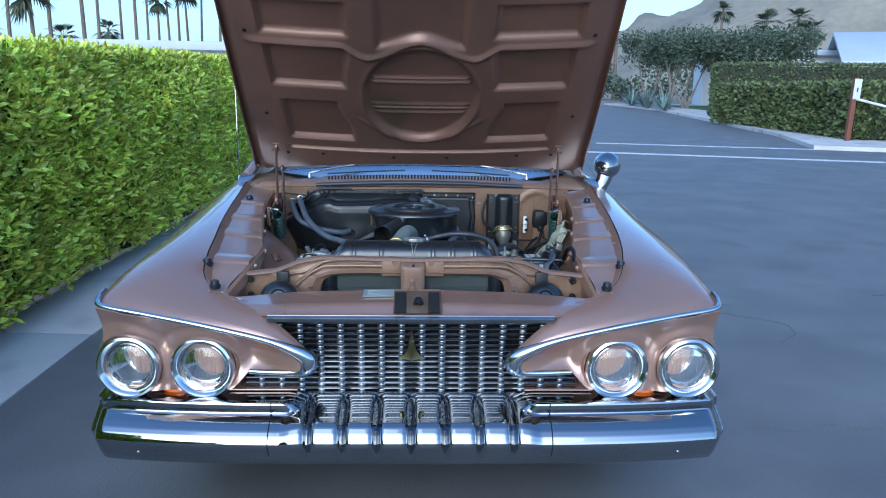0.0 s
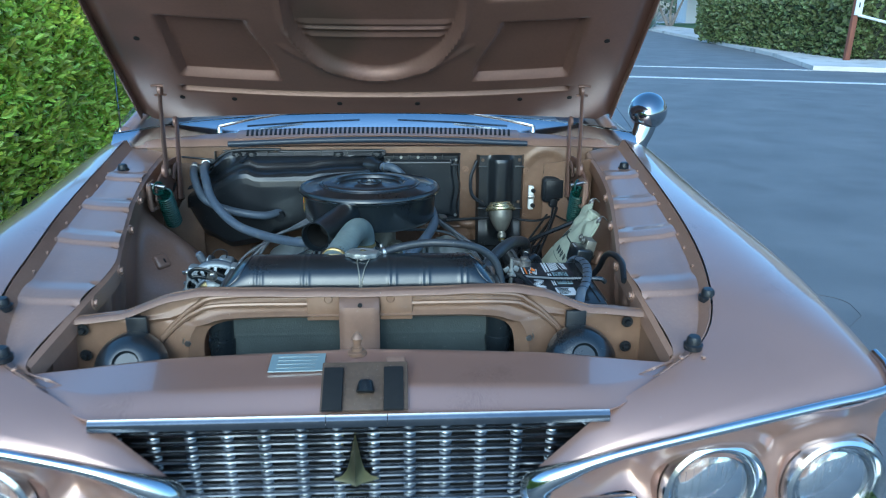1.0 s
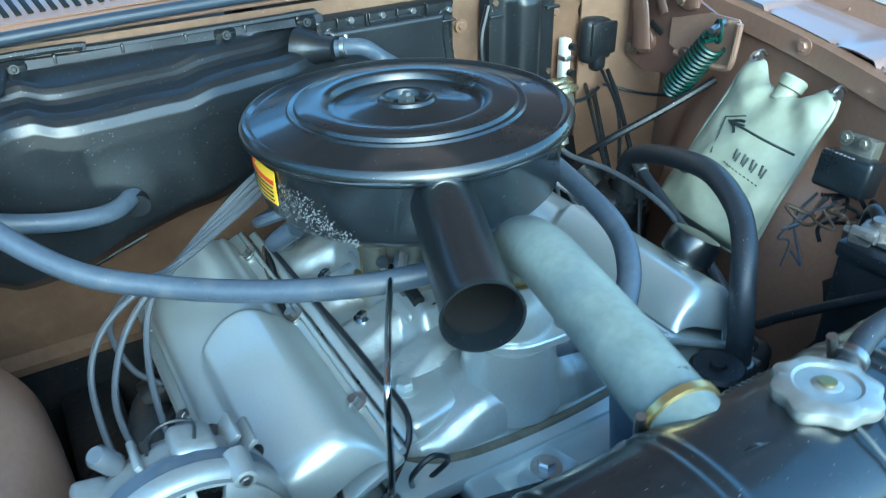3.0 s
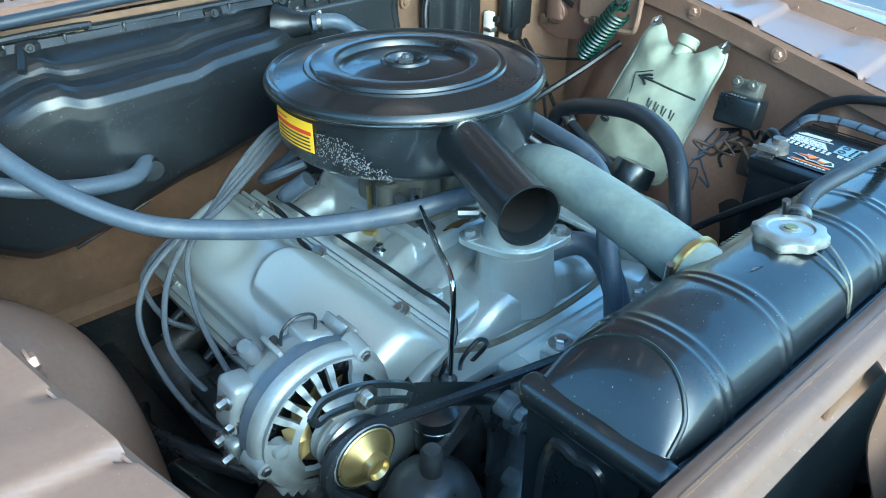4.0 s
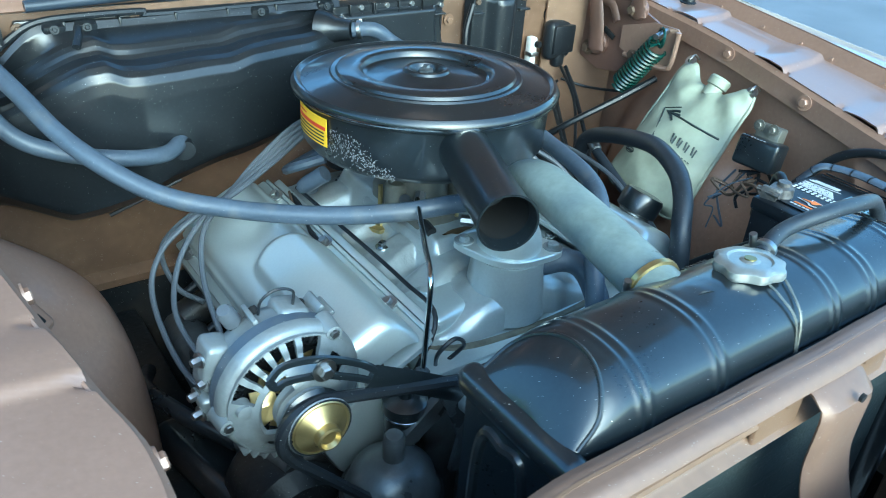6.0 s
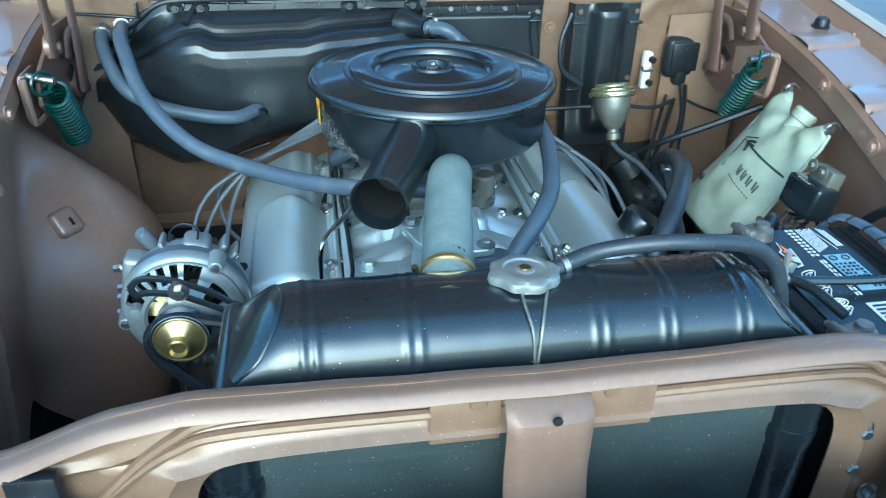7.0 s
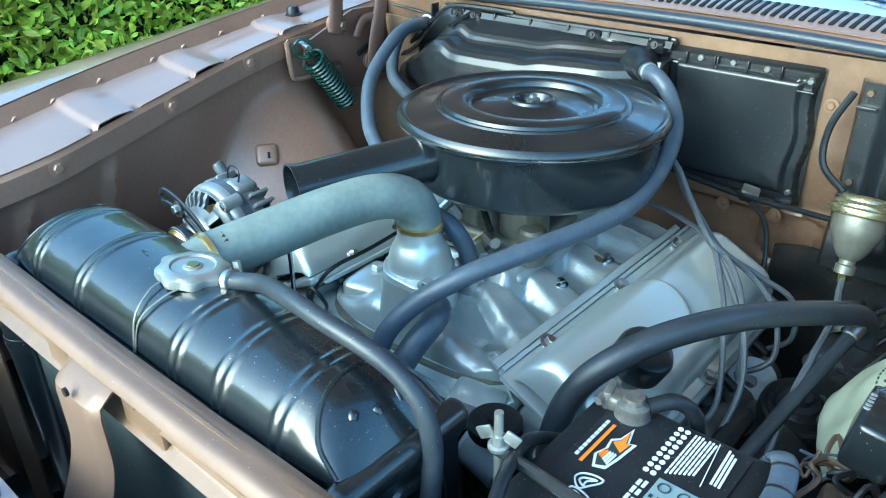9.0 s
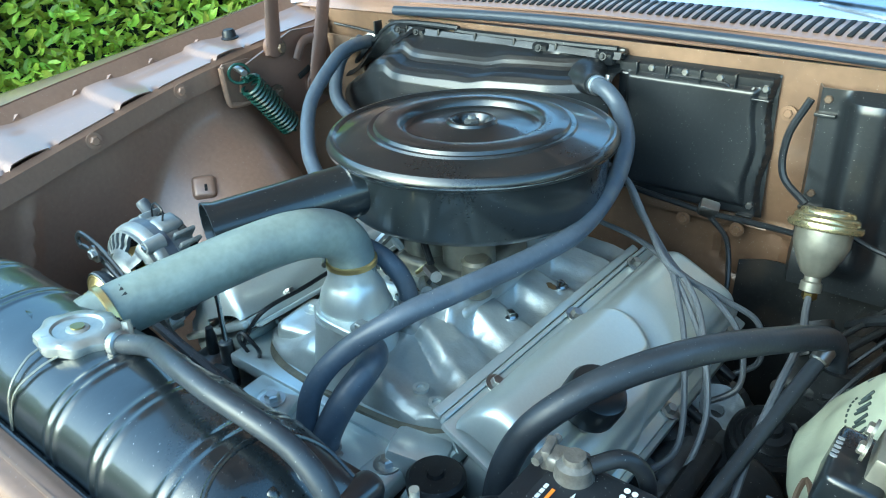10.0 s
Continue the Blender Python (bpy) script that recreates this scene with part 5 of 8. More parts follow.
# hood hinges with their green springs
for s in (-1, 1):
    hx = 0.050 if s < 0 else -0.026
    hin = part("hood_hinge", plate(B(), [(s * 0.662 + hx, 3.33, 0.965), (s * 0.662 + hx, 3.46, 1.01), (s * 0.662 + hx, 3.55, 1.005), (s * 0.662 + hx, 3.57, 0.86), (s * 0.662 + hx, 3.50, 0.84), (s * 0.662 + hx, 3.38, 0.86), (s * 0.662 + hx, 3.32, 0.92)], (s, 0, 0), 0.006), HOODP, car, "brown steel hood hinge with coil spring")
    bm = B()
    tube(bm, [(s * 0.655 + hx, 3.404, 0.975), (s * 0.655 + hx, 3.410, 1.02), (s * 0.658 + hx, 3.424, 1.12), (s * 0.66 + hx, 3.438, 1.228)], lambda t: 0.020 - 0.006 * t, 12, 6, flat=0.32, up=(1, 0, 0))
    part("link", bm, HOODP, hin)
    bm = B()
    tube(bm, [(s * 0.645 + hx, 3.498, 0.885), (s * 0.645 + hx, 3.506, 0.94), (s * 0.650 + hx, 3.536, 1.03), (s * 0.655 + hx, 3.566, 1.118)], lambda t: 0.023 - 0.008 * t, 12, 6, flat=0.32, up=(1, 0, 0))
    part("link", bm, HOODP, hin)
    bm = B()
    tube(bm, [(s * 0.68 + hx, 3.43, 1.235), (s * 0.66 + hx, 3.425, 1.238), (s * 0.645 + hx, 3.425, 1.236)], 0.004, 6, 4)
    part("hinge_bolt", bm, HOODP, hin)
    bm = B()
    tube(bm, [(s * 0.68 + hx, 3.46, 1.205), (s * 0.66 + hx, 3.452, 1.208), (s * 0.645 + hx, 3.452, 1.206)], 0.004, 6, 4)
    part("hinge_bolt", bm, HOODP, hin)
    for y, z, r in ((3.408, 0.990, 0.022), (3.504, 0.897, 0.026), (3.437, 1.222, 0.016), (3.567, 1.112, 0.017)):
        bm = B()
        rod(bm, (s * 0.652 + hx, y, z), (s * 0.664 + hx, y, z), r, seg=20, bev=0.002)
        part("pivot", bm, HOODP, hin)
    bm = B()
    tube(bm, [(s * 0.650 + hx, 3.455, 0.955), (s * 0.650 + hx, 3.475, 0.985), (s * 0.650 + hx, 3.505, 0.990)], 0.010, 8, 6, flat=0.4, up=(1, 0, 0))
    part("crank", bm, HOODP, hin)
    bm = B()
    box(bm, (s * 0.655 + hx, 3.475, 0.925), (0.004, 0.034, 0.012), (25, 0, 0), 0.0015)
    part("slot", bm, VOID, hin)
    for y, z in ((3.42, 0.985), (3.52, 0.95), (3.40, 0.90), (3.53, 0.88)):
        bm = B()
        bolt(bm, (s * 0.656 + hx, y, z), (-s, 0, 0), 0.010, 0.012)
        part("bolt", bm, RUSTY, hin)
    p0, p1 = Vector((s * 0.602 + (0.008 if s < 0 else 0.012), 3.320, 0.950)), Vector((s * 0.612 + 0.014, 3.422, 0.822))
    M, L = axis(p0, p1)
    bm = B()
    turns, R = 14, 0.0215
    pts = []
    for k in range(turns * 12 + 1):
        a = 2 * math.pi * k / 12
        pts.append(M @ Vector((R * math.cos(a), R * math.sin(a), 0.014 + (L - 0.028) * k / (turns * 12))))
    tube(bm, [p0 - (p1 - p0) * 0.03, p0 + (p1 - p0) * 0.05] + pts + [p1, p1 + (p1 - p0) * 0.04], 0.0036, 6, 1)
    part("spring", bm, GREEN, hin, "dark green enamelled coil spring")
    bm = B()
    plate(bm, [(s * 0.628, 3.292, 0.968), (s * 0.628, 3.296, 0.910), (s * 0.628, 3.306, 0.896), (s * 0.628, 3.40, 0.892), (s * 0.628, 3.44, 0.905), (s * 0.628, 3.44, 0.95), (s * 0.628, 3.36, 0.975), (s * 0.628, 3.30, 0.976)], (s, 0, 0), 0.004)
    tube(bm, [(s * 0.624, 3.292, 0.972), (s * 0.623, 3.296, 0.912), (s * 0.623, 3.308, 0.897), (s * 0.623, 3.36, 0.894), (s * 0.624, 3.42, 0.896)], 0.0055, 8, 6)
    sb = part("spring_bracket", bm, APRON, hin, "pressed bracket behind the spring")
    bm = B()
    tube(bm, [(s * 0.606 + 0.010 * math.cos(q * 0.5236), 3.318 + 0.016 * math.cos(q * 0.5236), 0.958 + 0.018 * math.sin(q * 0.5236)) for q in range(12)], 0.0028, 6, 3)
    part("ring", bm, GREEN, sb)
    bm = B()
    rod(bm, (s * 0.63, 3.325, 0.968), (s * 0.585, 3.315, 0.962), 0.006, seg=10)
    part("hook", bm, STEEL, hin)
    # folded corner between firewall and apron
    bm = B()
    plate(bm, [(s * 0.56, 3.600, 0.97), (s * 0.70, 3.52, 1.0), (s * 0.70, 3.52, 0.55), (s * 0.56, 3.600, 0.55)], (0, 1, 0), 0.004)
    part("corner_panel", bm, INNER, car)

# wing mirror and aerial
bm = B()
lathe(bm, [(0.0, -0.064), (0.020, -0.058), (0.042, -0.038), (0.057, -0.010), (0.063, 0.012), (0.061, 0.022), (0.054, 0.025), (0.0, 0.025)], pose(0.905, 3.645, 1.132, -82, 0, -18), 44)
mirror = part("wing_mirror", bm, CHROME, car, "round chrome fender mirror on a curved stalk")
bm = B()
tube(bm, [(0.872, 3.615, 1.015), (0.878, 3.62, 1.045), (0.893, 3.63, 1.08), (0.905, 3.64, 1.12)], lambda t: 0.017 + 0.008 * t, 14, 6, flat=1.6)
part("stalk", bm, CHROME, mirror)
bm = B()
lathe(bm, [(0.030, 0), (0.028, 0.008), (0.02, 0.012), (0, 0.013)], pose(0.872, 3.613, 1.008) @ Matrix.Diagonal((1, 1.6, 1, 1)), 24)
part("foot", bm, CHROME, mirror)
bm = B()
lathe(bm, [(0.020, 0), (0.018, 0.012), (0.012, 0.02), (0.011, 0.045), (0.005, 0.055), (0.0, 0.056)], pose(-0.858, 3.796, 1.0), 18)
aer = part("aerial", bm, CHROME, car, "thin chrome aerial mast")
bm = B()
rod(bm, (-0.858, 3.796, 1.05), (-0.875, 3.85, 1.62), 0.003, 0.002, 8)
part("mast", bm, CHROME, aer)


# ---- engine bay: engine ----
engine = thing("engine", "silver-painted V8 engine with dusty cast manifold", "engine", (0, 3.2, 0.35))
bm = B()
box(bm, (0, 3.20, 0.53), (0.34, 0.50, 0.36), bev=0.02)
part("block", bm, GREASE, engine, "dark greasy engine block")
for s in (-1, 1):
    bm = B()
    box(bm, (s * 0.245, 3.195, 0.655), (0.15, 0.47, 0.11), (0, 28 * s, 0), 0.012)
    part("cylinder_head", bm, ENGINE, engine)

    def cover_pt(a, b, s=s):
        """Across (a) and along (b) the valve cover."""
        u = math.sin(math.pi * (a - 0.5))
        cx = 0.080 * u
        h = 0.058 * max(0.0, 1 - abs(u) ** 7) ** 0.55
        y = -0.245 + 0.49 * b
        e = min(b, 1 - b) / 0.06
        k = math.sqrt(max(0.0, 1 - (1 - min(1, e)) ** 2.4))
        rear = sstep(0.018, 0.040, y + 9.0 * (cx + 0.028) ** 2)
        low = 1 - (1 - rear) * sstep(0.034, 0.014, cx)
        hh = h * (0.20 + 0.80 * k) - 0.016 * low * sstep(0.015, 0.045, h) + 0.0015
        cx *= (0.92 + 0.08 * k) * (1 - 0.06 * rear)
        cx *= 1 - 0.13 * h / 0.058
        m = pose(s * 0.252, 3.198, 0.724, 0, 27 * s, 0)
        return m @ Vector((s * cx, y, hh))
    bm = B()
    sheet(bm, cover_pt, 70, 90, 0.002)
    vc = part("valve_cover", bm, ENGINE, engine, "silver valve cover with a raised front half")
    bm = B()
    m = pose(s * 0.252, 3.198, 0.722, 0, 27 * s, 0)
    put(bm, box(B(), (0, 0, -0.004), (0.178, 0.505, 0.010), bev=0.004), m)
    part("flange", bm, ENGINE, vc)
    bm = B()
    put(bm, box(B(), (-s * 0.092, 0.0, -0.004), (0.006, 0.49, 0.014), bev=0.002), m)
    put(bm, box(B(), (-s * 0.104, 0.0, -0.010), (0.012, 0.48, 0.006), bev=0.002), m)
    part("gasket_rail", bm, ENGINE, vc)
    for x, y in ((0.083, -0.19), (0.083, 0.0), (0.078, 0.20), (-0.083, -0.16), (-0.083, 0.02), (-0.083, 0.19)):
        bm = B()
        p = m @ Vector((s * x, y, 0.003))
        bolt(bm, p, m.to_3x3() @ Vector((0, 0, 1)), 0.0075, 0.009)
        part("bolt", bm, STEEL, vc)
    # exhaust manifold
    bm = B()
    tube(bm, [(s * 0.33, 2.98, 0.60), (s * 0.355, 3.08, 0.585), (s * 0.36, 3.20, 0.575), (s * 0.355, 3.33, 0.57), (s * 0.34, 3.44, 0.52)], lambda t: 0.034, 12, 6)
    ex = part("exhaust_manifold", bm, GREASE, engine, "grey-black exhaust manifold")
    for y in (3.0, 3.12, 3.25, 3.38):
        bm = B()
        rod(bm, (s * 0.29, y, 0.61), (s * 0.35, y, 0.585), 0.028, seg=12)
        part("runner", bm, DARK, ex)
    bm = B()
    box(bm, (s * 0.365, 3.16, 0.60), (0.03, 0.14, 0.10), (0, 20 * s, 0), 0.012)
    part("heat_shield", bm, DARK, ex)

# intake manifold casting
def intake(a, b):
    """Valley cover with four runners a side rising to a central plenum."""
    x = -0.182 + 0.364 * a
    y = 2.955 + 0.50 * b
    ax = abs(x)
    z = 0.738 + 0.010 * sstep(0.16, 0.05, ax)
    top = 0.0
    for yy, sl in ((3.068, -0.30), (3.158, -0.10), (3.262, 0.12), (3.362, 0.32)):
        d = abs(y - yy - sl * (ax - 0.10))
        k = sstep(0.044, 0.016, d) * sstep(0.178, 0.150, ax)
        top = max(top, k * (0.010 + 0.018 * sstep(0.165, 0.05, ax)))
    top = max(top, 0.046 * sstep(0.085, 0.060, ax) * sstep(3.075, 3.105, y) * sstep(3.40, 3.37, y))
    r = math.hypot(x + 0.012, y - 3.004)
    top = max(top, 0.020 * sstep(0.115, 0.050, r))
    z += top + 0.0035 * noise.noise(Vector((x * 30, y * 30, 1.5))) + 0.0009 * noise.noise(Vector((x * 110, y * 110, 2.5)))
    z -= 0.012 * sstep(0.022, 0.0, min(a, 1 - a) * 0.364) + 0.012 * sstep(0.020, 0.0, y - 2.955)
    cut = math.hypot(max(0.0, ax - 0.105) / 0.077, max(0.0, 3.030 - y) / 0.075)
    z -= 0.035 * sstep(0.93, 1.03, cut)
    return Vector((x, y, z))


bm = B()
sheet(bm, intake, 110, 150, 0.004)
im = part("intake_manifold", bm, CAST, engine, "cast aluminium intake manifold with oil stains")
bm = B()
box(bm, (0, 3.19, 0.712), (0.37, 0.53, 0.02), bev=0.004)
part("manifold_flange", bm, ENGINE, im)
for x, y, z in ((-0.155, 3.00, 0.745), (-0.160, 3.094, 0.748), (-0.150, 3.20, 0.745), (-0.155, 3.32, 0.745), (-0.12, 3.39, 0.752), (-0.06, 3.39, 0.752), (0.155, 3.00, 0.745), (0.160, 3.10, 0.748), (0.150, 3.21, 0.748), (0.155, 3.33, 0.748), (0.12, 3.28, 0.756), (0.11, 3.17, 0.756), (-0.11, 3.17, 0.756), (-0.11, 3.28, 0.756)):
    bm = B()
    z = intake((x + 0.182) / 0.364, (y - 2.955) / 0.50).z
    box(bm, (x, y, z + 0.004), (0.013, 0.009, 0.012), (0, 0, 30 if x < 0 else -30), 0.002)
    lathe(bm, [(0.010, 0), (0.010, 0.003)], pose(x, y, z - 0.001), 12)
    part("bolt", bm, DULLCHROME, im)
for s in (-1, 1):
    bm = B()
    sheet(bm, lambda a, b: Vector((s * (0.178 + 0.010 * a), 2.955 + 0.47 * b, 0.742 - 0.020 * a + 0.0015 * math.sin(60 * b))), 3, 60, 0.004)
    part("gasket_edge", bm, ENGINE, im)
bm = B()
box(bm, (0.0, 3.205, 0.772), (0.15, 0.18, 0.022), bev=0.010, seg=3)
part("carburettor_pad", bm, CAST, im)
bm = B()
tube(bm, [(-0.180, 3.06, 0.724), (-0.168, 3.00, 0.722), (-0.125, 2.958, 0.722), (-0.05, 2.945, 0.722), (0.05, 2.945, 0.722), (0.125, 2.958, 0.722), (0.168, 3.00, 0.722), (0.180, 3.06, 0.724)], 0.0055, 8, 8, flat=0.8)
part("gasket", bm, GASKET, im, "olive-brown gasket along the manifold's front edge")
rng = random.Random(17)
for x, y, z, w, d in ((0.118, 3.290, 0.7655, 0.014, 0.010), (0.112, 3.268, 0.760, 0.010, 0.007), (-0.02, 3.108, 0.7885, 0.03, 0.008)):
    bm = B()
    n = 18
    ring = [Vector((x + w * (0.7 + 0.3 * rng.random()) * math.cos(2 * math.pi * k / n), y + d * (0.6 + 0.4 * rng.random()) * math.sin(2 * math.pi * k / n), 0)) for k in range(n)]
    ring = [Vector((p.x, p.y, intake((p.x + 0.182) / 0.364, (p.y - 2.955) / 0.50).z + 0.0012)) for p in ring]
    c = bm.verts.new(Vector((x, y, intake((x + 0.182) / 0.364, (y - 2.955) / 0.50).z + 0.0016)))
    vs = [bm.verts.new(p) for p in ring]
    for k in range(n):
        bm.faces.new((c, vs[k], vs[(k + 1) % n]))
    part("oil_stain", bm, OILED, im, "brown patch of spilt oil")
for s in (-1, 1):
    for y in (3.02, 3.115, 3.21, 3.31, 3.40):
        bm = B()
        box(bm, (s * 0.168, y, 0.7365), (0.030, 0.040, 0.012), (0, 6 * s, 0), 0.005)
        part("bolt_ear", bm, CAST, im)
for x, y in ((0.110, 2.985), (0.142, 2.975)):
    bm = B()
    lathe(bm, [(0.010, 0), (0.010, 0.004), (0.005, 0.004), (0.005, 0.001), (0, 0.001)], pose(x, y, 0.756), 14)
    part("threaded_hole", bm, CAST, im)
# water outlet: upright cast tower, flange and dome under the hose
bm = B()
lathe(bm, [(0.060, -0.085), (0.054, -0.050), (0.0505, -0.02), (0.0490, 0.0), (0.0, 0.0)], pose(-0.012, 3.004, 0.812), 40)
part("water_outlet", bm, CAST, engine, "silver cast thermostat tower")
bm = B()
rings = []
for z, g in ((0.812, 0.0), (0.813, 0.0015), (0.821, 0.0015), (0.8225, 0.0)):
    rings.append([bm.verts.new(pose(-0.012, 3.006, 0, 0, 0, -38) @ Vector(((0.050 + g + 0.022 * abs(math.cos(2 * math.pi * k / 48)) ** 6) * math.cos(2 * math.pi * k / 48), (0.047 + g) * math.sin(2 * math.pi * k / 48), z))) for k in range(48)])
for p, q in zip(rings[:-1], rings[1:]):
    for k in range(48):
        bm.faces.new((p[k], p[(k + 1) % 48], q[(k + 1) % 48], q[k]))
bm.faces.new(rings[0])
bm.faces.new(rings[-1])
part("outlet_flange", bm, ENGINE, engine)
for x, y in ((-0.060, 3.042), (0.036, 2.970)):
    bm = B()
    bolt(bm, (x, y, 0.8225), (0, 0, 1), 0.008, 0.008)
    part("bolt", bm, DIRTYSILVER, engine)
bm = B()
lathe(bm, [(0.044, 0.0), (0.043, 0.010), (0.040, 0.022), (0.034, 0.034), (0.0295, 0.042), (0.0285, 0.060), (0.0, 0.060)], pose(-0.010, 3.006, 0.822), 36)
part("outlet_dome", bm, ENGINE, engine, "silver outlet dome under the hose")
bm = B()
box(bm, (-0.105, 3.025, 0.742), (0.10, 0.085, 0.035), (0, 0, 10), 0.014, 3)
bolt(bm, (-0.124, 3.035, 0.7585), (0, 0, 1), 0.010, 0.010)
part("bracket_boss", bm, ENGINE, engine)
bm = B()
lathe(bm, [(0.020, 0), (0.020, 0.03), (0.017, 0.034), (0.017, 0.044), (0.0, 0.045)], pose(0.022, 3.071, 0.752), 20)
part("hose_nipple", bm, STEEL, engine)
# choke well and carburettor
bm = B()
lathe(bm, [(0.028, 0), (0.028, 0.006), (0.017, 0.008), (0.015, 0.022), (0.004, 0.024), (0.004, 0.07), (0, 0.07)], pose(-0.072, 3.241, 0.752), 6)
part("choke_well", bm, ZINC, engine, "yellowed choke spring cup")
carb = part("carburettor", put(B(), box(B(), (0.0, 3.21, 0.795), (0.13, 0.15, 0.05), bev=0.012, seg=3)), OLDZINC, engine, "dull golden-grey cast carburettor")
for x, y, r, z0, z1 in ((-0.035, 3.18, 0.036, 0.80, 0.885), (0.035, 3.18, 0.036, 0.80, 0.885), (0.0, 3.25, 0.040, 0.79, 0.885), (0.07, 3.15, 0.020, 0.79, 0.845), (-0.075, 3.19, 0.018, 0.79, 0.85)):
    bm = B()
    rod(bm, (x, y, z0), (x, y, z1), r, seg=20, bev=0.004)
    part("barrel", bm, OLDZINC, carb)
rng = random.Random(9)
for k in range(14):
    bm = B()
    x, y = rng.uniform(-0.09, 0.10), rng.uniform(3.10, 3.17)
    p = Vector((x, y, rng.uniform(0.79, 0.86)))
    q = p + Vector((rng.uniform(-0.03, 0.03), rng.uniform(-0.02, 0.03), rng.uniform(-0.03, 0.03)))
    rod(bm, p, q, rng.choice((0.003, 0.005, 0.008)), seg=8)
    part("linkage", bm, rng.choice((STEEL, DARK, ZINC)), carb)
# front of the engine: timing cover, water pump, fan drive
bm = B()
box(bm, (0.015, 2.895, 0.700), (0.27, 0.10, 0.030), (4, 0, 0), 0.008, 3)
box(bm, (-0.045, 2.888, 0.722), (0.055, 0.04, 0.016), (4, 0, 20), 0.005)
tc_ = part("timing_cover", bm, ENGINE, engine, "silver timing cover")
bm = B()
sheet(bm, lambda a, b: Vector((-0.09 + 0.20 * a, 2.865 + 0.06 * b, 0.7165 + 0.003 * (1 if 0.1 < a < 0.9 and 0.15 < b < 0.85 else 0))), 12, 8, 0.001)
part("cover_plate", bm, ENGINE, tc_)
for x, y, z in ((-0.047, 2.888, 0.731), (-0.10, 2.87, 0.716), (0.13, 2.90, 0.716)):
    bm = B()
    bolt(bm, (x, y, z), (0, 0, 1), 0.0095, 0.010)
    part("bolt", bm, STEEL, tc_)
bm = B()
box(bm, (0.0, 2.90, 0.55), (0.26, 0.09, 0.28), bev=0.03, seg=3)
lathe(bm, [(0.085, 0), (0.08, 0.03), (0.06, 0.045), (0.035, 0.06), (0.035, 0.09)], pose(0.0, 2.86, 0.62, 90, 0, 0), 32)
tube(bm, [(-0.04, 2.862, 0.60), (-0.10, 2.860, 0.65), (-0.125, 2.862, 0.70)], 0.032, 14, 6)
tube(bm, [(-0.06, 2.858, 0.56), (-0.12, 2.856, 0.55), (-0.16, 2.86, 0.50)], 0.030, 14, 6)
part("water_pump", bm, DIRTYSILVER, engine, "grimy grey water pump with bolts")
for x, z in ((-0.166, 0.719), (-0.147, 0.682), (-0.097, 0.613), (0.11, 0.66), (-0.13, 0.56), (-0.05, 0.50)):
    bm = B()
    lathe(bm, [(0.017, -0.035), (0.015, 0.0), (0.009, 0.002)], pose(x, 2.850, z, 90, 0, 0), 18)
    bolt(bm, (x, 2.848, z), (0, -1, 0), 0.009, 0.012)
    part("boss", bm, DIRTYSILVER, engine)
bm = B()
plate(bm, [(-0.205, 2.878, 0.735), (-0.185, 2.878, 0.745), (-0.150, 2.878, 0.700), (-0.150, 2.878, 0.640), (-0.165, 2.878, 0.600), (-0.185, 2.878, 0.610), (-0.175, 2.878, 0.660)], (0, -1, 0), 0.006)
part("pump_bracket", bm, GREASE, engine, "dark slotted bracket")
bm = B()
rod(bm, (-0.085, 2.85, 0.560), (-0.082, 2.846, 0.630), 0.020, seg=18, bev=0.004)
for k in range(9):
    lathe(bm, [(0.0215, 0), (0.0215, 0.003)], pose(-0.085 + 0.0003 * k, 2.85, 0.564 + 0.007 * k), 18)
part("ribbed_hose", bm, BLACKM, engine, "black ribbed hose end")
bm = B()
box(bm, (-0.096, 2.826, 0.596), (0.020, 0.003, 0.016), (10, 12, 8), 0.001)
part("tag", bm, CERAMIC, engine, "small white tag")
bm = B()
lathe(bm, [(0.062, 0), (0.064, 0.004), (0.056, 0.010), (0.056, 0.018), (0.064, 0.024), (0.062, 0.028), (0.02, 0.03), (0, 0.03)], pose(0.0, 2.880, 0.66, 90, 0, 0), 36)
part("fan_pulley", bm, GREASE, engine)
bm = B()
for k in range(4):
    a = math.pi / 4 + k * math.pi / 2
    d = Vector((math.cos(a), 0, math.sin(a)))
    w = Vector((-math.sin(a), 0.5, math.cos(a))).normalized()
    c = Vector((0, 2.805, 0.60))
    plate(bm, [c + d * 0.04 - w * 0.03, c + d * 0.20 - w * 0.055, c + d * 0.20 + w * 0.055, c + d * 0.04 + w * 0.03], (0, 1, 0), 0.003)
part("fan", bm, DARK, engine, "dark cooling fan")
bm = B()
lathe(bm, [(0.085, 0), (0.087, 0.004), (0.078, 0.012), (0.087, 0.022), (0.085, 0.026), (0, 0.026)], pose(0.0, 2.880, 0.44, 90, 0, 0), 36)
part("crank_pulley", bm, DARK, engine)
# belts: from the generator pulley to the fan and crank pulleys
bm = B()
tube(bm, [(x, 2.866, z) for x, z in ((0.062, 0.66), (0.04, 0.705), (-0.02, 0.722), (-0.20, 0.766), (-0.335, 0.803), (-0.365, 0.8105), (-0.388, 0.806), (-0.403, 0.792), (-0.408, 0.772), (-0.399, 0.749), (-0.37, 0.714), (-0.25, 0.571), (-0.13, 0.427), (-0.10, 0.39))], 0.0065, 8, 5, flat=1.2, up=(0, 1, 0))
part("belt", bm, BLACKM, engine, "black rubber drive belt")
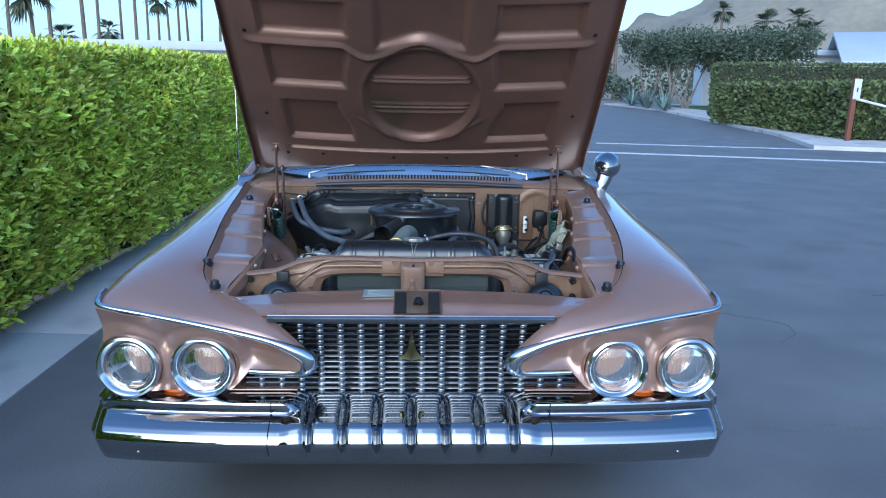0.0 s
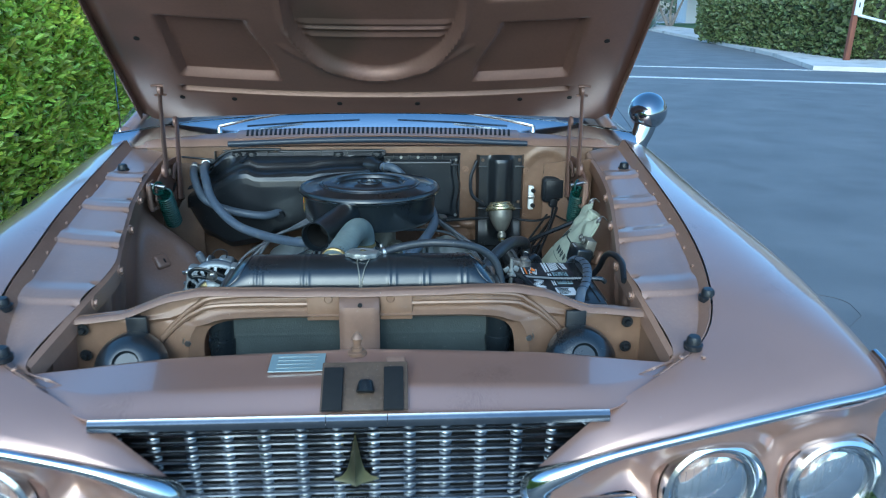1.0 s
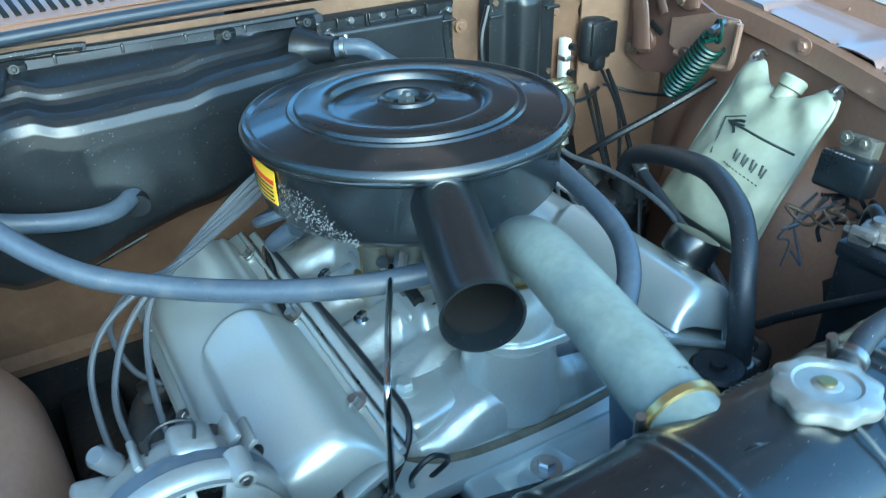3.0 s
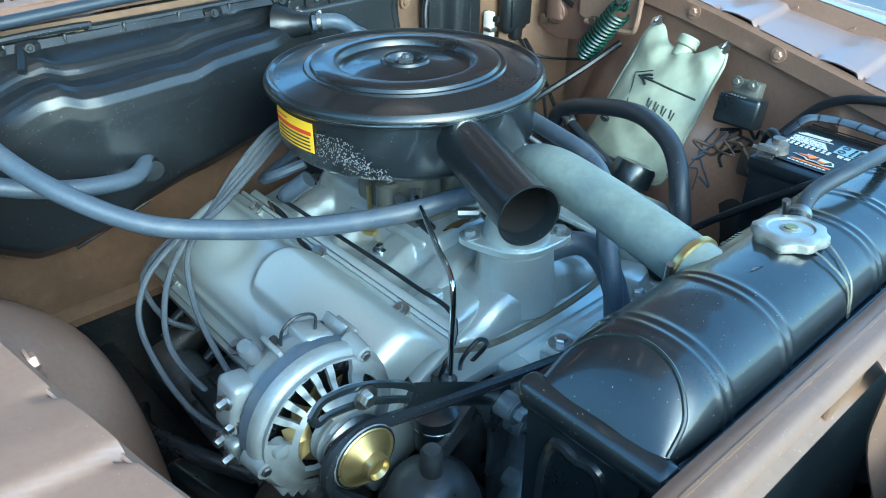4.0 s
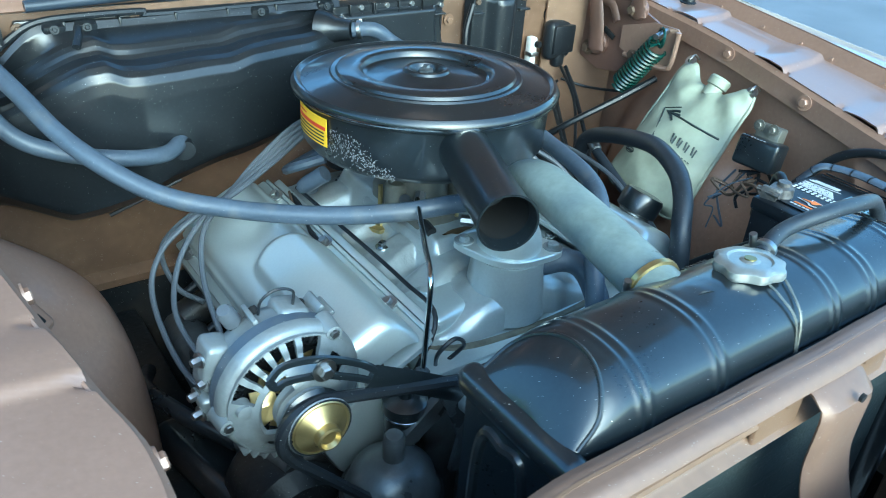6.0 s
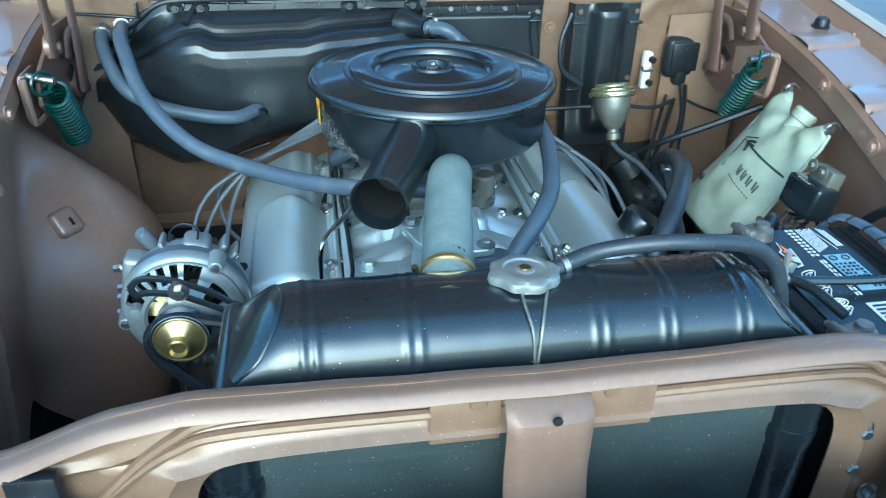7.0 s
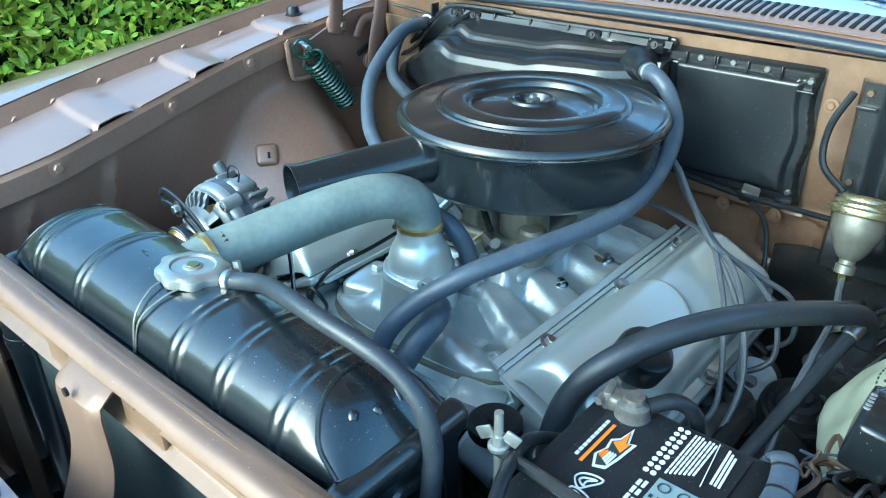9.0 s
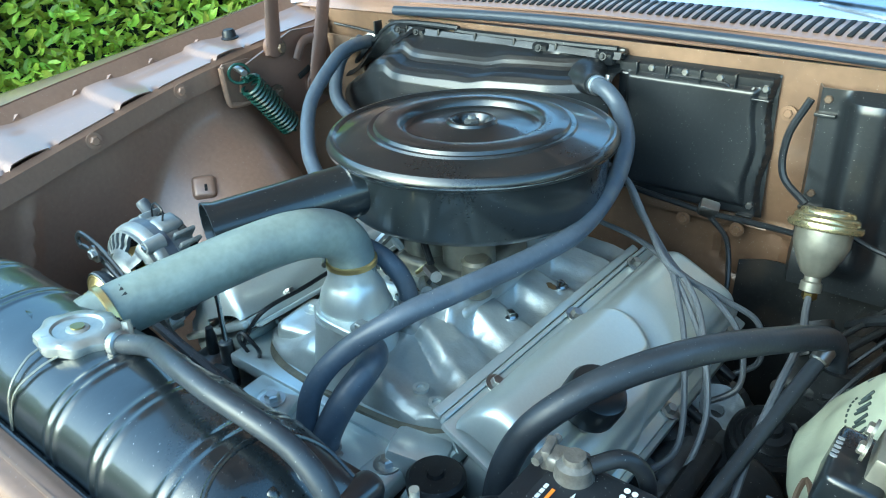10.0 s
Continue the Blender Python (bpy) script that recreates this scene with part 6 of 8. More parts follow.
# dipstick, fuel line, filter bowl, oil pan items at the front corner
bm = B()
tube(bm, [(-0.10, 3.10, 0.868), (-0.144, 3.02, 0.868), (-0.160, 2.99, 0.866), (-0.182, 2.947, 0.866), (-0.192, 2.930, 0.850), (-0.193, 2.930, 0.79), (-0.196, 2.930, 0.70)], 0.0036, 10, 8)
part("fuel_line", bm, BEZEL, engine, "bent steel fuel line")
bm = B()
lathe(bm, [(0.0, -0.055), (0.024, -0.05), (0.026, -0.01), (0.028, -0.01), (0.028, 0.004), (0.020, 0.008), (0.009, 0.010), (0.008, 0.030), (0.005, 0.05), (0.0, 0.05)], pose(-0.222, 2.925, 0.700), 24)
ff = part("fuel_filter", bm, BLACKP, engine, "black fuel filter can with a bright ring")
bm = B()
lathe(bm, [(0.0262, -0.016), (0.0275, -0.015), (0.0275, -0.012), (0.0262, -0.011)], pose(-0.222, 2.925, 0.700), 24, False)
part("ring", bm, DULLCHROME, ff, "bright ring")
bm = B()
rod(bm, (-0.196, 2.93, 0.66), (-0.196, 2.93, 0.735), 0.010, seg=14, bev=0.002)
part("line_nut", bm, GREASE, engine)
bm = B()
lathe(bm, [(0.058, 0), (0.059, 0.004), (0.056, 0.008), (0.050, 0.030), (0.034, 0.044), (0.026, 0.048), (0.013, 0.052), (0.013, 0.082), (0.010, 0.087), (0, 0.088)], pose(-0.262, 2.885, 0.612), 32)
part("fuel_pump", bm, GREASE, engine, "dark domed fuel pump with a post")
bm = B()
lathe(bm, [(0.060, 0.0), (0.064, 0.002), (0.064, 0.008), (0.060, 0.010)], pose(-0.262, 2.885, 0.604), 32)
part("pump_rim", bm, DARK, engine)
bm = B()
plate(bm, [(-0.25, 2.895, 0.665), (-0.19, 2.895, 0.715), (-0.16, 2.895, 0.72), (-0.155, 2.895, 0.70), (-0.20, 2.895, 0.675), (-0.24, 2.895, 0.645)], (0, 1, 0), 0.012)
part("pump_arm", bm, GREASE, engine)
bm = B()
tube(bm, [(-0.165, 2.945, 0.715), (-0.17, 2.935, 0.745), (-0.15, 2.93, 0.765), (-0.13, 2.935, 0.745), (-0.145, 2.945, 0.72)], 0.0028, 6, 6)
tube(bm, [(-0.20, 2.95, 0.70), (-0.155, 2.965, 0.775), (-0.15, 3.05, 0.782), (-0.155, 3.2, 0.787), (-0.16, 3.35, 0.790)], 0.0032, 6, 6)
part("ignition_wire", bm, BLACKM, engine)
bm = B()
lathe(bm, [(0.030, 0), (0.032, 0.004), (0.032, 0.016), (0.028, 0.020), (0.010, 0.020), (0.008, 0.024), (0, 0.024)], pose(0.201, 2.900, 0.722), 28)
part("oil_plug", bm, DARK, engine, "round dark cap at the front of the engine")
bm = B()
rod(bm, (0.16, 2.905, 0.69), (0.22, 2.905, 0.67), 0.032, seg=20, bev=0.006)
box(bm, (0.15, 2.93, 0.715), (0.07, 0.05, 0.04), (0, 10, 20), 0.01)
part("pump_body", bm, ENGINE, engine)
# oil filler with black cap on the cover
M, _ = axis((0.280, 3.050, 0.752), (0.312, 3.046, 0.815))
bm = B()
lathe(bm, [(0.022, 0), (0.022, 0.022), (0.026, 0.024), (0.026, 0.028)], M, 24)
of = part("oil_filler", bm, STEEL, engine, "plated oil filler neck")
bm = B()
lathe(bm, [(0.026, 0.026), (0.034, 0.030), (0.034, 0.056), (0.031, 0.062), (0.022, 0.064), (0.0, 0.063)], M, 32)
part("filler_cap", bm, BLACKP, of, "black push-on cap")
# ignition leads
def lead(name, pts, r=0.0042):
    bm = B()
    tube(bm, pts, r, 8, 8)
    return part(name, bm, LEADS, engine)


for k in range(4):
    o = 0.006 * k
    lead("ignition_lead", [(-0.05 + o, 3.44, 0.86), (-0.13 + o, 3.40, 0.875 - o), (-0.211 + o, 3.375 - o, 0.838), (-0.28, 3.335 - o, 0.808 + o * 0.5)] + [
        [(-0.318, 3.345, 0.785), (-0.381, 3.335, 0.744), (-0.411, 3.300, 0.690), (-0.405, 3.20, 0.625), (-0.365, 3.10, 0.610), (-0.325, 3.05, 0.64)],
        [(-0.318, 3.335, 0.780), (-0.365, 3.31, 0.735), (-0.392, 3.26, 0.68), (-0.375, 3.18, 0.64), (-0.33, 3.13, 0.65)],
        [(-0.322, 3.32, 0.770), (-0.345, 3.27, 0.72), (-0.35, 3.20, 0.67), (-0.345, 3.12, 0.62), (-0.34, 3.08, 0.60)],
        [(-0.33, 3.36, 0.775), (-0.37, 3.38, 0.72), (-0.36, 3.36, 0.66), (-0.33, 3.33, 0.64)]][k])
    lead("ignition_lead", [(0.05 + o, 3.45, 0.88), (0.130 + o, 3.42 - o, 0.887), (0.180 + o, 3.39 - o, 0.846), (0.240 + o, 3.352 - o * 1.5, 0.812)] + [
        [(0.298, 3.315, 0.785), (0.338, 3.262, 0.752), (0.368, 3.21, 0.68), (0.36, 3.14, 0.62), (0.33, 3.10, 0.63)],
        [(0.285, 3.30, 0.778), (0.318, 3.25, 0.742), (0.35, 3.18, 0.66), (0.33, 3.12, 0.64)],
        [(0.31, 3.355, 0.765), (0.352, 3.352, 0.722), (0.368, 3.33, 0.66), (0.33, 3.30, 0.63)],
        [(0.315, 3.37, 0.76), (0.36, 3.40, 0.72), (0.37, 3.40, 0.66), (0.34, 3.39, 0.63)]][k])
lead("ignition_lead", [(0.03, 3.46, 0.80), (0.096, 3.42, 0.800), (0.170, 3.385, 0.808), (0.236, 3.350, 0.806), (0.290, 3.31, 0.778), (0.335, 3.28, 0.72), (0.35, 3.25, 0.66)], 0.0040)
bm = B()
rod(bm, (0.338, 2.98, 0.585), (0.338, 3.40, 0.585), 0.034, seg=20, bev=0.008)
for y in (3.05, 3.16, 3.27, 3.37):
    tube(bm, [(0.27, y, 0.64), (0.30, y, 0.615), (0.335, y, 0.59)], 0.024, 12, 5)
em = part("exhaust_manifold", bm, GREASE, engine, "dark iron exhaust manifold")
bm = B()
lathe(bm, [(0.036, -0.006), (0.036, 0.006), (0.009, 0.006), (0.009, -0.006)], axis((0.350, 3.312, 0.622), (0.405, 3.18, 0.72))[0], 24)
part("manifold_ear", bm, GREASE, em)
for s in (-1, 1):
    for y in (3.03, 3.13, 3.27, 3.38):
        bm = B()
        rod(bm, (s * 0.300, y, 0.655), (s * 0.345, y, 0.630), 0.010, 0.007, 10)
        part("spark_plug_boot", bm, BLACKM, engine)
        bm = B()
        rod(bm, (s * 0.290, y + 0.01, 0.672), (s * 0.312, y + 0.01, 0.660), 0.011, seg=6)
        part("spark_plug", bm, STEEL, engine)
bm = B()
lathe(bm, [(0.045, 0), (0.045, 0.05), (0.04, 0.06), (0.042, 0.075), (0.03, 0.10), (0.0, 0.105)], pose(0.0, 3.47, 0.755), 28)
part("distributor", bm, BLACKM, engine, "black distributor cap")
bm = B()
tube(bm, [(-0.06, 3.45, 0.80), (-0.14, 3.42, 0.79), (-0.16, 3.36, 0.82), (-0.12, 3.33, 0.84)], 0.008, 8, 6)
tube(bm, [(-0.13, 3.36, 0.78), (-0.155, 3.33, 0.80), (-0.135, 3.30, 0.83)], 0.013, 10, 5)
part("vacuum_hose", bm, RUBBER, engine)

bay = thing("steering_gear", "dark greasy steering gear deep in the bay", "steering gear", (0.4, 3.1, 0.45))
bm = B()
box(bm, (0.40, 3.08, 0.54), (0.11, 0.18, 0.12), (0, 0, 8), 0.02, 3)
part("gear_case", bm, GREASE, bay)
bm = B()
rod(bm, (0.40, 3.16, 0.58), (0.44, 3.24, 0.60), 0.04, seg=20, bev=0.006)
part("cap", bm, DARK, bay)
for x, y, z in ((0.37, 3.02, 0.602), (0.42, 3.02, 0.602), (0.37, 3.12, 0.602), (0.43, 3.13, 0.602)):
    bm = B()
    bolt(bm, (x, y, z), (0, 0, 1), 0.010, 0.012)
    part("bolt", bm, DARK, bay)
pst = thing("power_steering_pump", "dark belt-driven pump low beside the engine", "pump", (-0.33, 2.95, 0.45))
bm = B()
lathe(bm, [(0.06, 0), (0.068, 0.01), (0.068, 0.09), (0.05, 0.11), (0.02, 0.115), (0, 0.115)], pose(-0.345, 3.06, 0.545, 90, 0, 0), 32)
part("body", bm, DARK, pst)
bm = B()
rod(bm, (-0.36, 3.03, 0.60), (-0.37, 3.03, 0.645), 0.016, seg=14, bev=0.003)
part("filler", bm, STEEL, pst)
bm = B()
box(bm, (-0.40, 3.12, 0.52), (0.08, 0.20, 0.05), (0, 10, 12), 0.015, 3)
part("bracket", bm, BLACKP, pst)
bm = B()
tube(bm, [(-0.38, 3.08, 0.58), (-0.43, 3.15, 0.60), (-0.45, 3.25, 0.58), (-0.42, 3.36, 0.52)], 0.012, 10, 8)
part("pressure_hose", bm, BLACKM, pst)

# wiring that lies along the valve cover, and grime on the casting
rng = random.Random(31)
for k in range(3):
    bm = B()
    pts = [(-0.150 - 0.010 * u - 0.004 * k + rng.uniform(-0.004, 0.004), 3.39 - 0.44 * u / 8, 0.762 - 0.034 * (u / 8) ** 2 + rng.uniform(-0.003, 0.004)) for u in range(9)]
    tube(bm, [(x - 0.04 * (0.5 - abs(0.5 - i / 8)) * 0.2, y, z) for i, (x, y, z) in enumerate(pts)], (0.0042, 0.003, 0.0022)[k], 7, 6)
    part("wire", bm, (BLACKM, DARK, RUSTY)[k], engine)
for s in (-1,):
    bm = B()
    sheet(bm, lambda a, b: Vector((s * (0.172 + 0.012 * a + 0.003 * math.sin(b * 41)), 2.95 + 0.46 * b, 0.7465 - 0.012 * a + 0.002 * math.sin(b * 70))), 3, 90, 0.002)
    part("oily_seam", bm, RUSTY, engine, "brown oily seam beside the manifold")

# ---- air cleaner ----
ac = thing("air_cleaner", "round black air cleaner with scuffed paint on the engine", "air cleaner", (0, 3.223, 0.885))
AC = pose(0.0, 3.223, 0.0, -1.0, 0, 0)
bm = B()
lathe(bm, [(0.06, 0.884), (0.150, 0.884), (0.172, 0.890), (0.180, 0.900), (0.183, 0.962), (0.185, 0.966), (0.12, 0.967)], AC, 72)
part("body", bm, BLACKP, ac)
bm = B()
lathe(bm, [(0.182, 0.9665), (0.190, 0.966), (0.1945, 0.970), (0.1955, 0.976), (0.193, 0.981), (0.1900, 0.9845), (0.1865, 0.9850), (0.1840, 0.9830), (0.1815, 0.9815), (0.1405, 0.9885), (0.1385, 0.9912), (0.1365, 0.9915), (0.1345, 0.9905), (0.1318, 0.9905), (0.1295, 0.9945), (0.1270, 0.9955), (0.1010, 0.9960), (0.0975, 0.9952), (0.0950, 0.9925), (0.0925, 0.9855), (0.0895, 0.9838), (0.0860, 0.9835), (0.040, 0.9900), (0.0345, 0.9915), (0.0325, 0.9950), (0.0295, 0.9962), (0.0260, 0.9950), (0.0235, 0.9910), (0.0215, 0.9840), (0.0, 0.9825)], AC, 96)
lid = part("lid", bm, BLACKP, ac, "glossy black pressed lid")
bm = B()
lathe(bm, [(0.011, 0.988), (0.011, 0.994), (0.006, 0.996), (0.005, 1.0), (0, 1.0)], AC, 6)
part("wing_nut", bm, GREASE, lid)
bm = B()
lathe(bm, [(0.1946, 0.9712), (0.1957, 0.9735), (0.1960, 0.9752)], AC, 96, False)
part("worn_rim", bm, DULLCHROME, lid, "paint worn to bare metal along the rim")
S0, S1 = Vector((-0.050, 3.075, 0.944)), Vector((-0.119, 2.893, 0.936))
M, L = axis(S0, S1)
bm = B()
lathe(bm, [(0.034, 0), (0.034, 0.03), (0.0335, L - 0.012), (0.036, L - 0.003), (0.0365, L), (0.034, L), (0.0315, L - 0.010), (0.031, 0.05), (0.031, 0.0)], M, 36, False)
part("snorkel", bm, BLACKP, ac, "open black intake snorkel")
# black lining paints the shade inside the snorkel
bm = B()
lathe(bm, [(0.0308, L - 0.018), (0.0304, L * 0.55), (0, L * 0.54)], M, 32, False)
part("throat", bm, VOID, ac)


def on_drum(deg, z, r=0.1838):
    a = radians(deg)
    return AC @ Vector((r * math.cos(a), r * math.sin(a), z))


def drum_patch(d0, d1, z0, z1, r):
    return sheet(B(), lambda a, b: on_drum(d0 + (d1 - d0) * a, z0 + (z1 - z0) * b, r), 10, 4, 0.0006)


dec = part("decal", drum_patch(163, 191, 0.917, 0.957, 0.1842), YELLOW, ac, "yellow service decal with red bands")
part("print", drum_patch(164, 190, 0.940, 0.945, 0.1850), RED, dec)
for z in (0.950, 0.935, 0.930, 0.925, 0.920):
    part("print", drum_patch(165, 189 if z < 0.94 else 174, z, z + 0.0018, 0.1850), RED if z > 0.94 else INK, dec)
# flakes of bare metal beside the decal
bm = B()
rng = random.Random(5)
for k in range(1500):
    u, w = rng.random(), rng.random()
    if rng.random() < 1.15 * abs(w - 0.95 + 0.85 * u) / (0.22 + 0.5 * (1 - u)) or rng.random() < 0.25:
        continue
    d, z = 192 + 32 * u, 0.890 + 0.056 * w
    a, h = rng.uniform(0.15, 0.55), rng.uniform(0.0004, 0.0016)
    bm.faces.new([bm.verts.new(on_drum(d + i * a, z + j * h, 0.1841 if z > 0.901 else 0.181)) for i, j in ((0, 0), (1, -0.4), (1.3, 1), (0.2, 1.3))])
part("bare_patch", bm, BARE, ac, "patch of scraped bare metal")

# ---- radiator ----
rad = thing("radiator", "black-painted radiator with a rounded ribbed top tank", "radiator", (0, 2.67, 0.45))
TP = [(2.605, 0.900), (2.606, 0.918), (2.614, 0.938), (2.632, 0.953), (2.655, 0.960), (2.682, 0.960), (2.708, 0.953), (2.728, 0.938), (2.737, 0.918), (2.738, 0.900)]


def tank(a, b):
    x = -0.281 + 0.562 * b
    p = curve_at([(0, y, z) for y, z in TP], a)
    e = min(1.0, (0.2815 - abs(x)) / 0.062)
    k = 1 - 0.86 * (1 - e) ** 1.9
    g = sum(math.exp(-((x - q) / 0.0035) ** 2) for q in (-0.212, -0.200, -0.118, -0.106, 0.060, 0.072, 0.128, 0.140, 0.206, 0.218))
    c = Vector((0, 2.672, 0.905))
    d = Vector((0, p.y, p.z)) - c
    d *= 1 + 0.020 * g
    d.z *= k
    d.y *= 0.90 + 0.10 * k
    d.z += 0.0003 * noise.noise(Vector((x * 40, p.y * 40, 0)))
    return Vector((x, c.y + d.y, c.z + d.z))


bm = B()
sheet(bm, tank, 36, 300, 0.002)
tk = part("top_tank", bm, BLACKP, rad, "glossy black top tank with soldered ribs")
for s in (-1, 1):
    # seam of the domed end, and the dents in it
    bm = B()
    tube(bm, [tank(0.13 + 0.062 * k, 0.5 + s * (0.487 - 0.080 * math.sin(math.pi * k / 12) ** 0.6)) for k in range(13)], 0.0022, 8, 5)
    part("end_seam", bm, BLACKP, tk)
    rng = random.Random(40 + s)
    for k in (0, 2, 5) if s > 0 else ():
        c = tank(0.40 + 0.045 * k, 0.5 + s * (0.452 + rng.uniform(-0.008, 0.010)))
        d = tank(0.40 + 0.045 * k + rng.uniform(-0.03, 0.03), 0.5 + s * (0.462 + rng.uniform(-0.01, 0.010)))
        bm = B()
        tube(bm, [c - Vector((0, 0, 0.0042)), c.lerp(d, 0.5) - Vector((0, 0, 0.0032)), d - Vector((0, 0, 0.0042))], 0.0050, 12, 4)
        part("solder_lump", bm, BLACKP, tk)
    bm = B()
    plate(bm, [(s * 0.284, 2.622, 0.893), (s * 0.284, 2.735, 0.893), (s * 0.284, 2.73, 0.45), (s * 0.284, 2.63, 0.45)], (s, 0, 0), 0.003)
    tube(bm, [(s * 0.287, 2.65, 0.60), (s * 0.287, 2.65, 0.84), (s * 0.287, 2.68, 0.865), (s * 0.287, 2.71, 0.84), (s * 0.287, 2.71, 0.60)], 0.006, 8, 6)
    part("side_strap", bm, BLACKP, rad)
    bm = B()
    box(bm, (s * 0.280, 2.672, 0.897), (0.028, 0.152, 0.032), (0, 14 * s, 0), 0.013, 4)
    part("tank_saddle", bm, BLACKP, rad)
bm = B()
box(bm, (0, 2.672, 0.897), (0.574, 0.150, 0.009), bev=0.003)
part("tank_flange", bm, BLACKP, rad)
bm = B()
tube(bm, [(-0.292, 2.601, 0.905), (-0.1, 2.601, 0.904), (0.1, 2.601, 0.904), (0.292, 2.601, 0.905)], 0.0042, 8, 6)
part("rolled_bead", bm, BLACKP, rad)
bm = B()
sheet(bm, lambda a, b: Vector((-0.275 + 0.55 * a, 2.598 + 0.0006 * (int(b * 150) % 2), 0.45 + 0.445 * b)), 2, 150, 0.002)
box(bm, (0, 2.653, 0.67), (0.55, 0.100, 0.44), bev=0.002)
part("core", bm, CORE, rad, "dark fine-finned radiator core")
M, _ = axis((-0.068, 2.685, 0.920), (-0.060, 2.738, 0.931))
bm = B()
lathe(bm, [(0.045, -0.01), (0.036, 0.008), (0.028, 0.016), (0.0262, 0.07)], M, 28)
part("inlet_neck", bm, BLACKP, rad)
bm = B()
lathe(bm, [(0.034, -0.014), (0.031, 0.004), (0.028, 0.012), (0.027, 0.018)], pose(0.004, 2.677, 0.950, -6, 0, 0), 28)
part("filler_neck", bm, BLACKP, rad)
CM = pose(0.004, 2.676, 0.966, -5, 3, 12)
bm = B()
rings = []
N = 64
for r, z, lob in ((0.030, -0.006, 0.0), (0.0325, -0.007, 0.10), (0.034, -0.003, 0.11), (0.0335, 0.002, 0.10), (0.030, 0.0045, 0.04), (0.022, 0.005, 0), (0.020, 0.0032, 0), (0.010, 0.0032, 0), (0.0085, 0.0045, 0), (0.0, 0.005, 0)):
    rings.append([bm.verts.new(CM @ Vector((math.cos(2 * math.pi * k / N) * r * (1 + lob * max(0, math.cos(4 * math.pi * k / N)) ** 3 + lob * 0.5 * math.cos(16 * math.pi * k / N)), math.sin(2 * math.pi * k / N) * r * (1 + lob * 0.5 * math.cos(16 * math.pi * k / N)), z))) for k in range(N)])
for a, b in zip(rings[:-1], rings[1:]):
    for k in range(N):
        bm.faces.new((a[k], a[(k + 1) % N], b[(k + 1) % N], b[k]))
bmesh.ops.remove_doubles(bm, verts=bm.verts, dist=1e-6)
cap = part("radiator_cap", bm, ZINCW, rad, "lobed bright metal pressure cap")
bm = B()
rod(bm, CM @ Vector((0, 0, 0.003)), CM @ Vector((0, 0, 0.006)), 0.006, seg=14)
part("rivet", bm, BRASS, cap)
bm = B()
tube(bm, [(-0.006, 2.645, 0.962), (-0.006, 2.632, 0.957), (-0.002, 2.612, 0.94), (0.000, 2.603, 0.905)], 0.0015, 8, 6, flat=0.6)
tube(bm, [(0.022, 2.655, 0.964), (0.014, 2.634, 0.957), (0.006, 2.612, 0.94), (0.002, 2.603, 0.905)], 0.0015, 8, 6, flat=0.6)
part("cap_tether", bm, OLDZINC, cap, "pale tether that hangs from the cap")
rng = random.Random(8)
for x0, y, n in ((-0.185, 2.712, 12), (-0.03, 2.722, 7), (-0.175, 2.695, 3)):
    for k in range(n):
        bm = B()
        box(bm, (x0 + 0.0055 * k, y, curve_at([(0, a, b) for a, b in TP], 0.74).z + (2.7065 - y) * 0.42 + 0.0035), (0.0032, rng.uniform(0.005, 0.008), 0.0016), (-22, 0, 0), 0.0004, 1)
        part("stamped_mark", bm, BLACKP, tk)

# ---- hoses ----
def hose(name, label, pts, r, material, clamps=(), n=10, seg=16):
    h = thing(name, label, "hose", pts[0])
    bm = B()
    tube(bm, pts, r, seg, n)
    part("tube", bm, material, h)
    Q = spline(pts, 10)
    for share in clamps:
        i = min(len(Q) - 2, max(1, int(share * (len(Q) - 1))))
        d = (Q[i + 1] - Q[i - 1]).normalized()
        bm = B()
        M, _ = axis(Q[i], Q[i] + d)
        lathe(bm, [(r + 0.0005, -0.004), (r + 0.003, -0.003), (r + 0.003, 0.003), (r + 0.0005, 0.004)], M, 22)
        cl = part("clamp", bm, ZINC if r > 0.02 else STEEL, h, "wire hose clamp")
        bm = B()
        rod(bm, M @ Vector((r + 0.002, -0.012, 0)), M @ Vector((r + 0.006, 0.014, 0)), 0.004, seg=8)
        part("screw", bm, STEEL, cl)
    return h


hose("radiator_hose", "thick faded grey-green radiator hose with wire clamps", [(-0.065, 2.712, 0.926), (-0.060, 2.745, 0.931), (-0.048, 2.81, 0.936), (-0.036, 2.88, 0.940), (-0.024, 2.94, 0.939), (-0.014, 2.983, 0.926), (-0.010, 3.005, 0.900), (-0.010, 3.008, 0.862)], 0.0285, HOSE, (0.10, 0.94), seg=24)
hose("heater_hose", "long bluish-black heater hose curving from the firewall", [(-0.537, 3.622, 0.969), (-0.524, 3.53, 0.972), (-0.508, 3.468, 0.958), (-0.467, 3.364, 0.912), (-0.393, 3.282, 0.864), (-0.31, 3.225, 0.846), (-0.215, 3.155, 0.846), (-0.13, 3.095, 0.858), (-0.06, 3.065, 0.868), (-0.005, 3.060, 0.862), (0.018, 3.068, 0.830), (0.022, 3.071, 0.790)], 0.0128, RUBBER, (0.02, 0.97))
hose("heater_hose", "bluish-black heater hose low on the heater box", [(-0.572, 3.61, 0.965), (-0.560, 3.54, 0.945), (-0.525, 3.48, 0.895), (-0.472, 3.455, 0.868), (-0.395, 3.440, 0.850), (-0.33, 3.450, 0.840), (-0.293, 3.485, 0.842), (-0.285, 3.52, 0.842)], 0.0125, RUBBER, (0.05, 0.95))
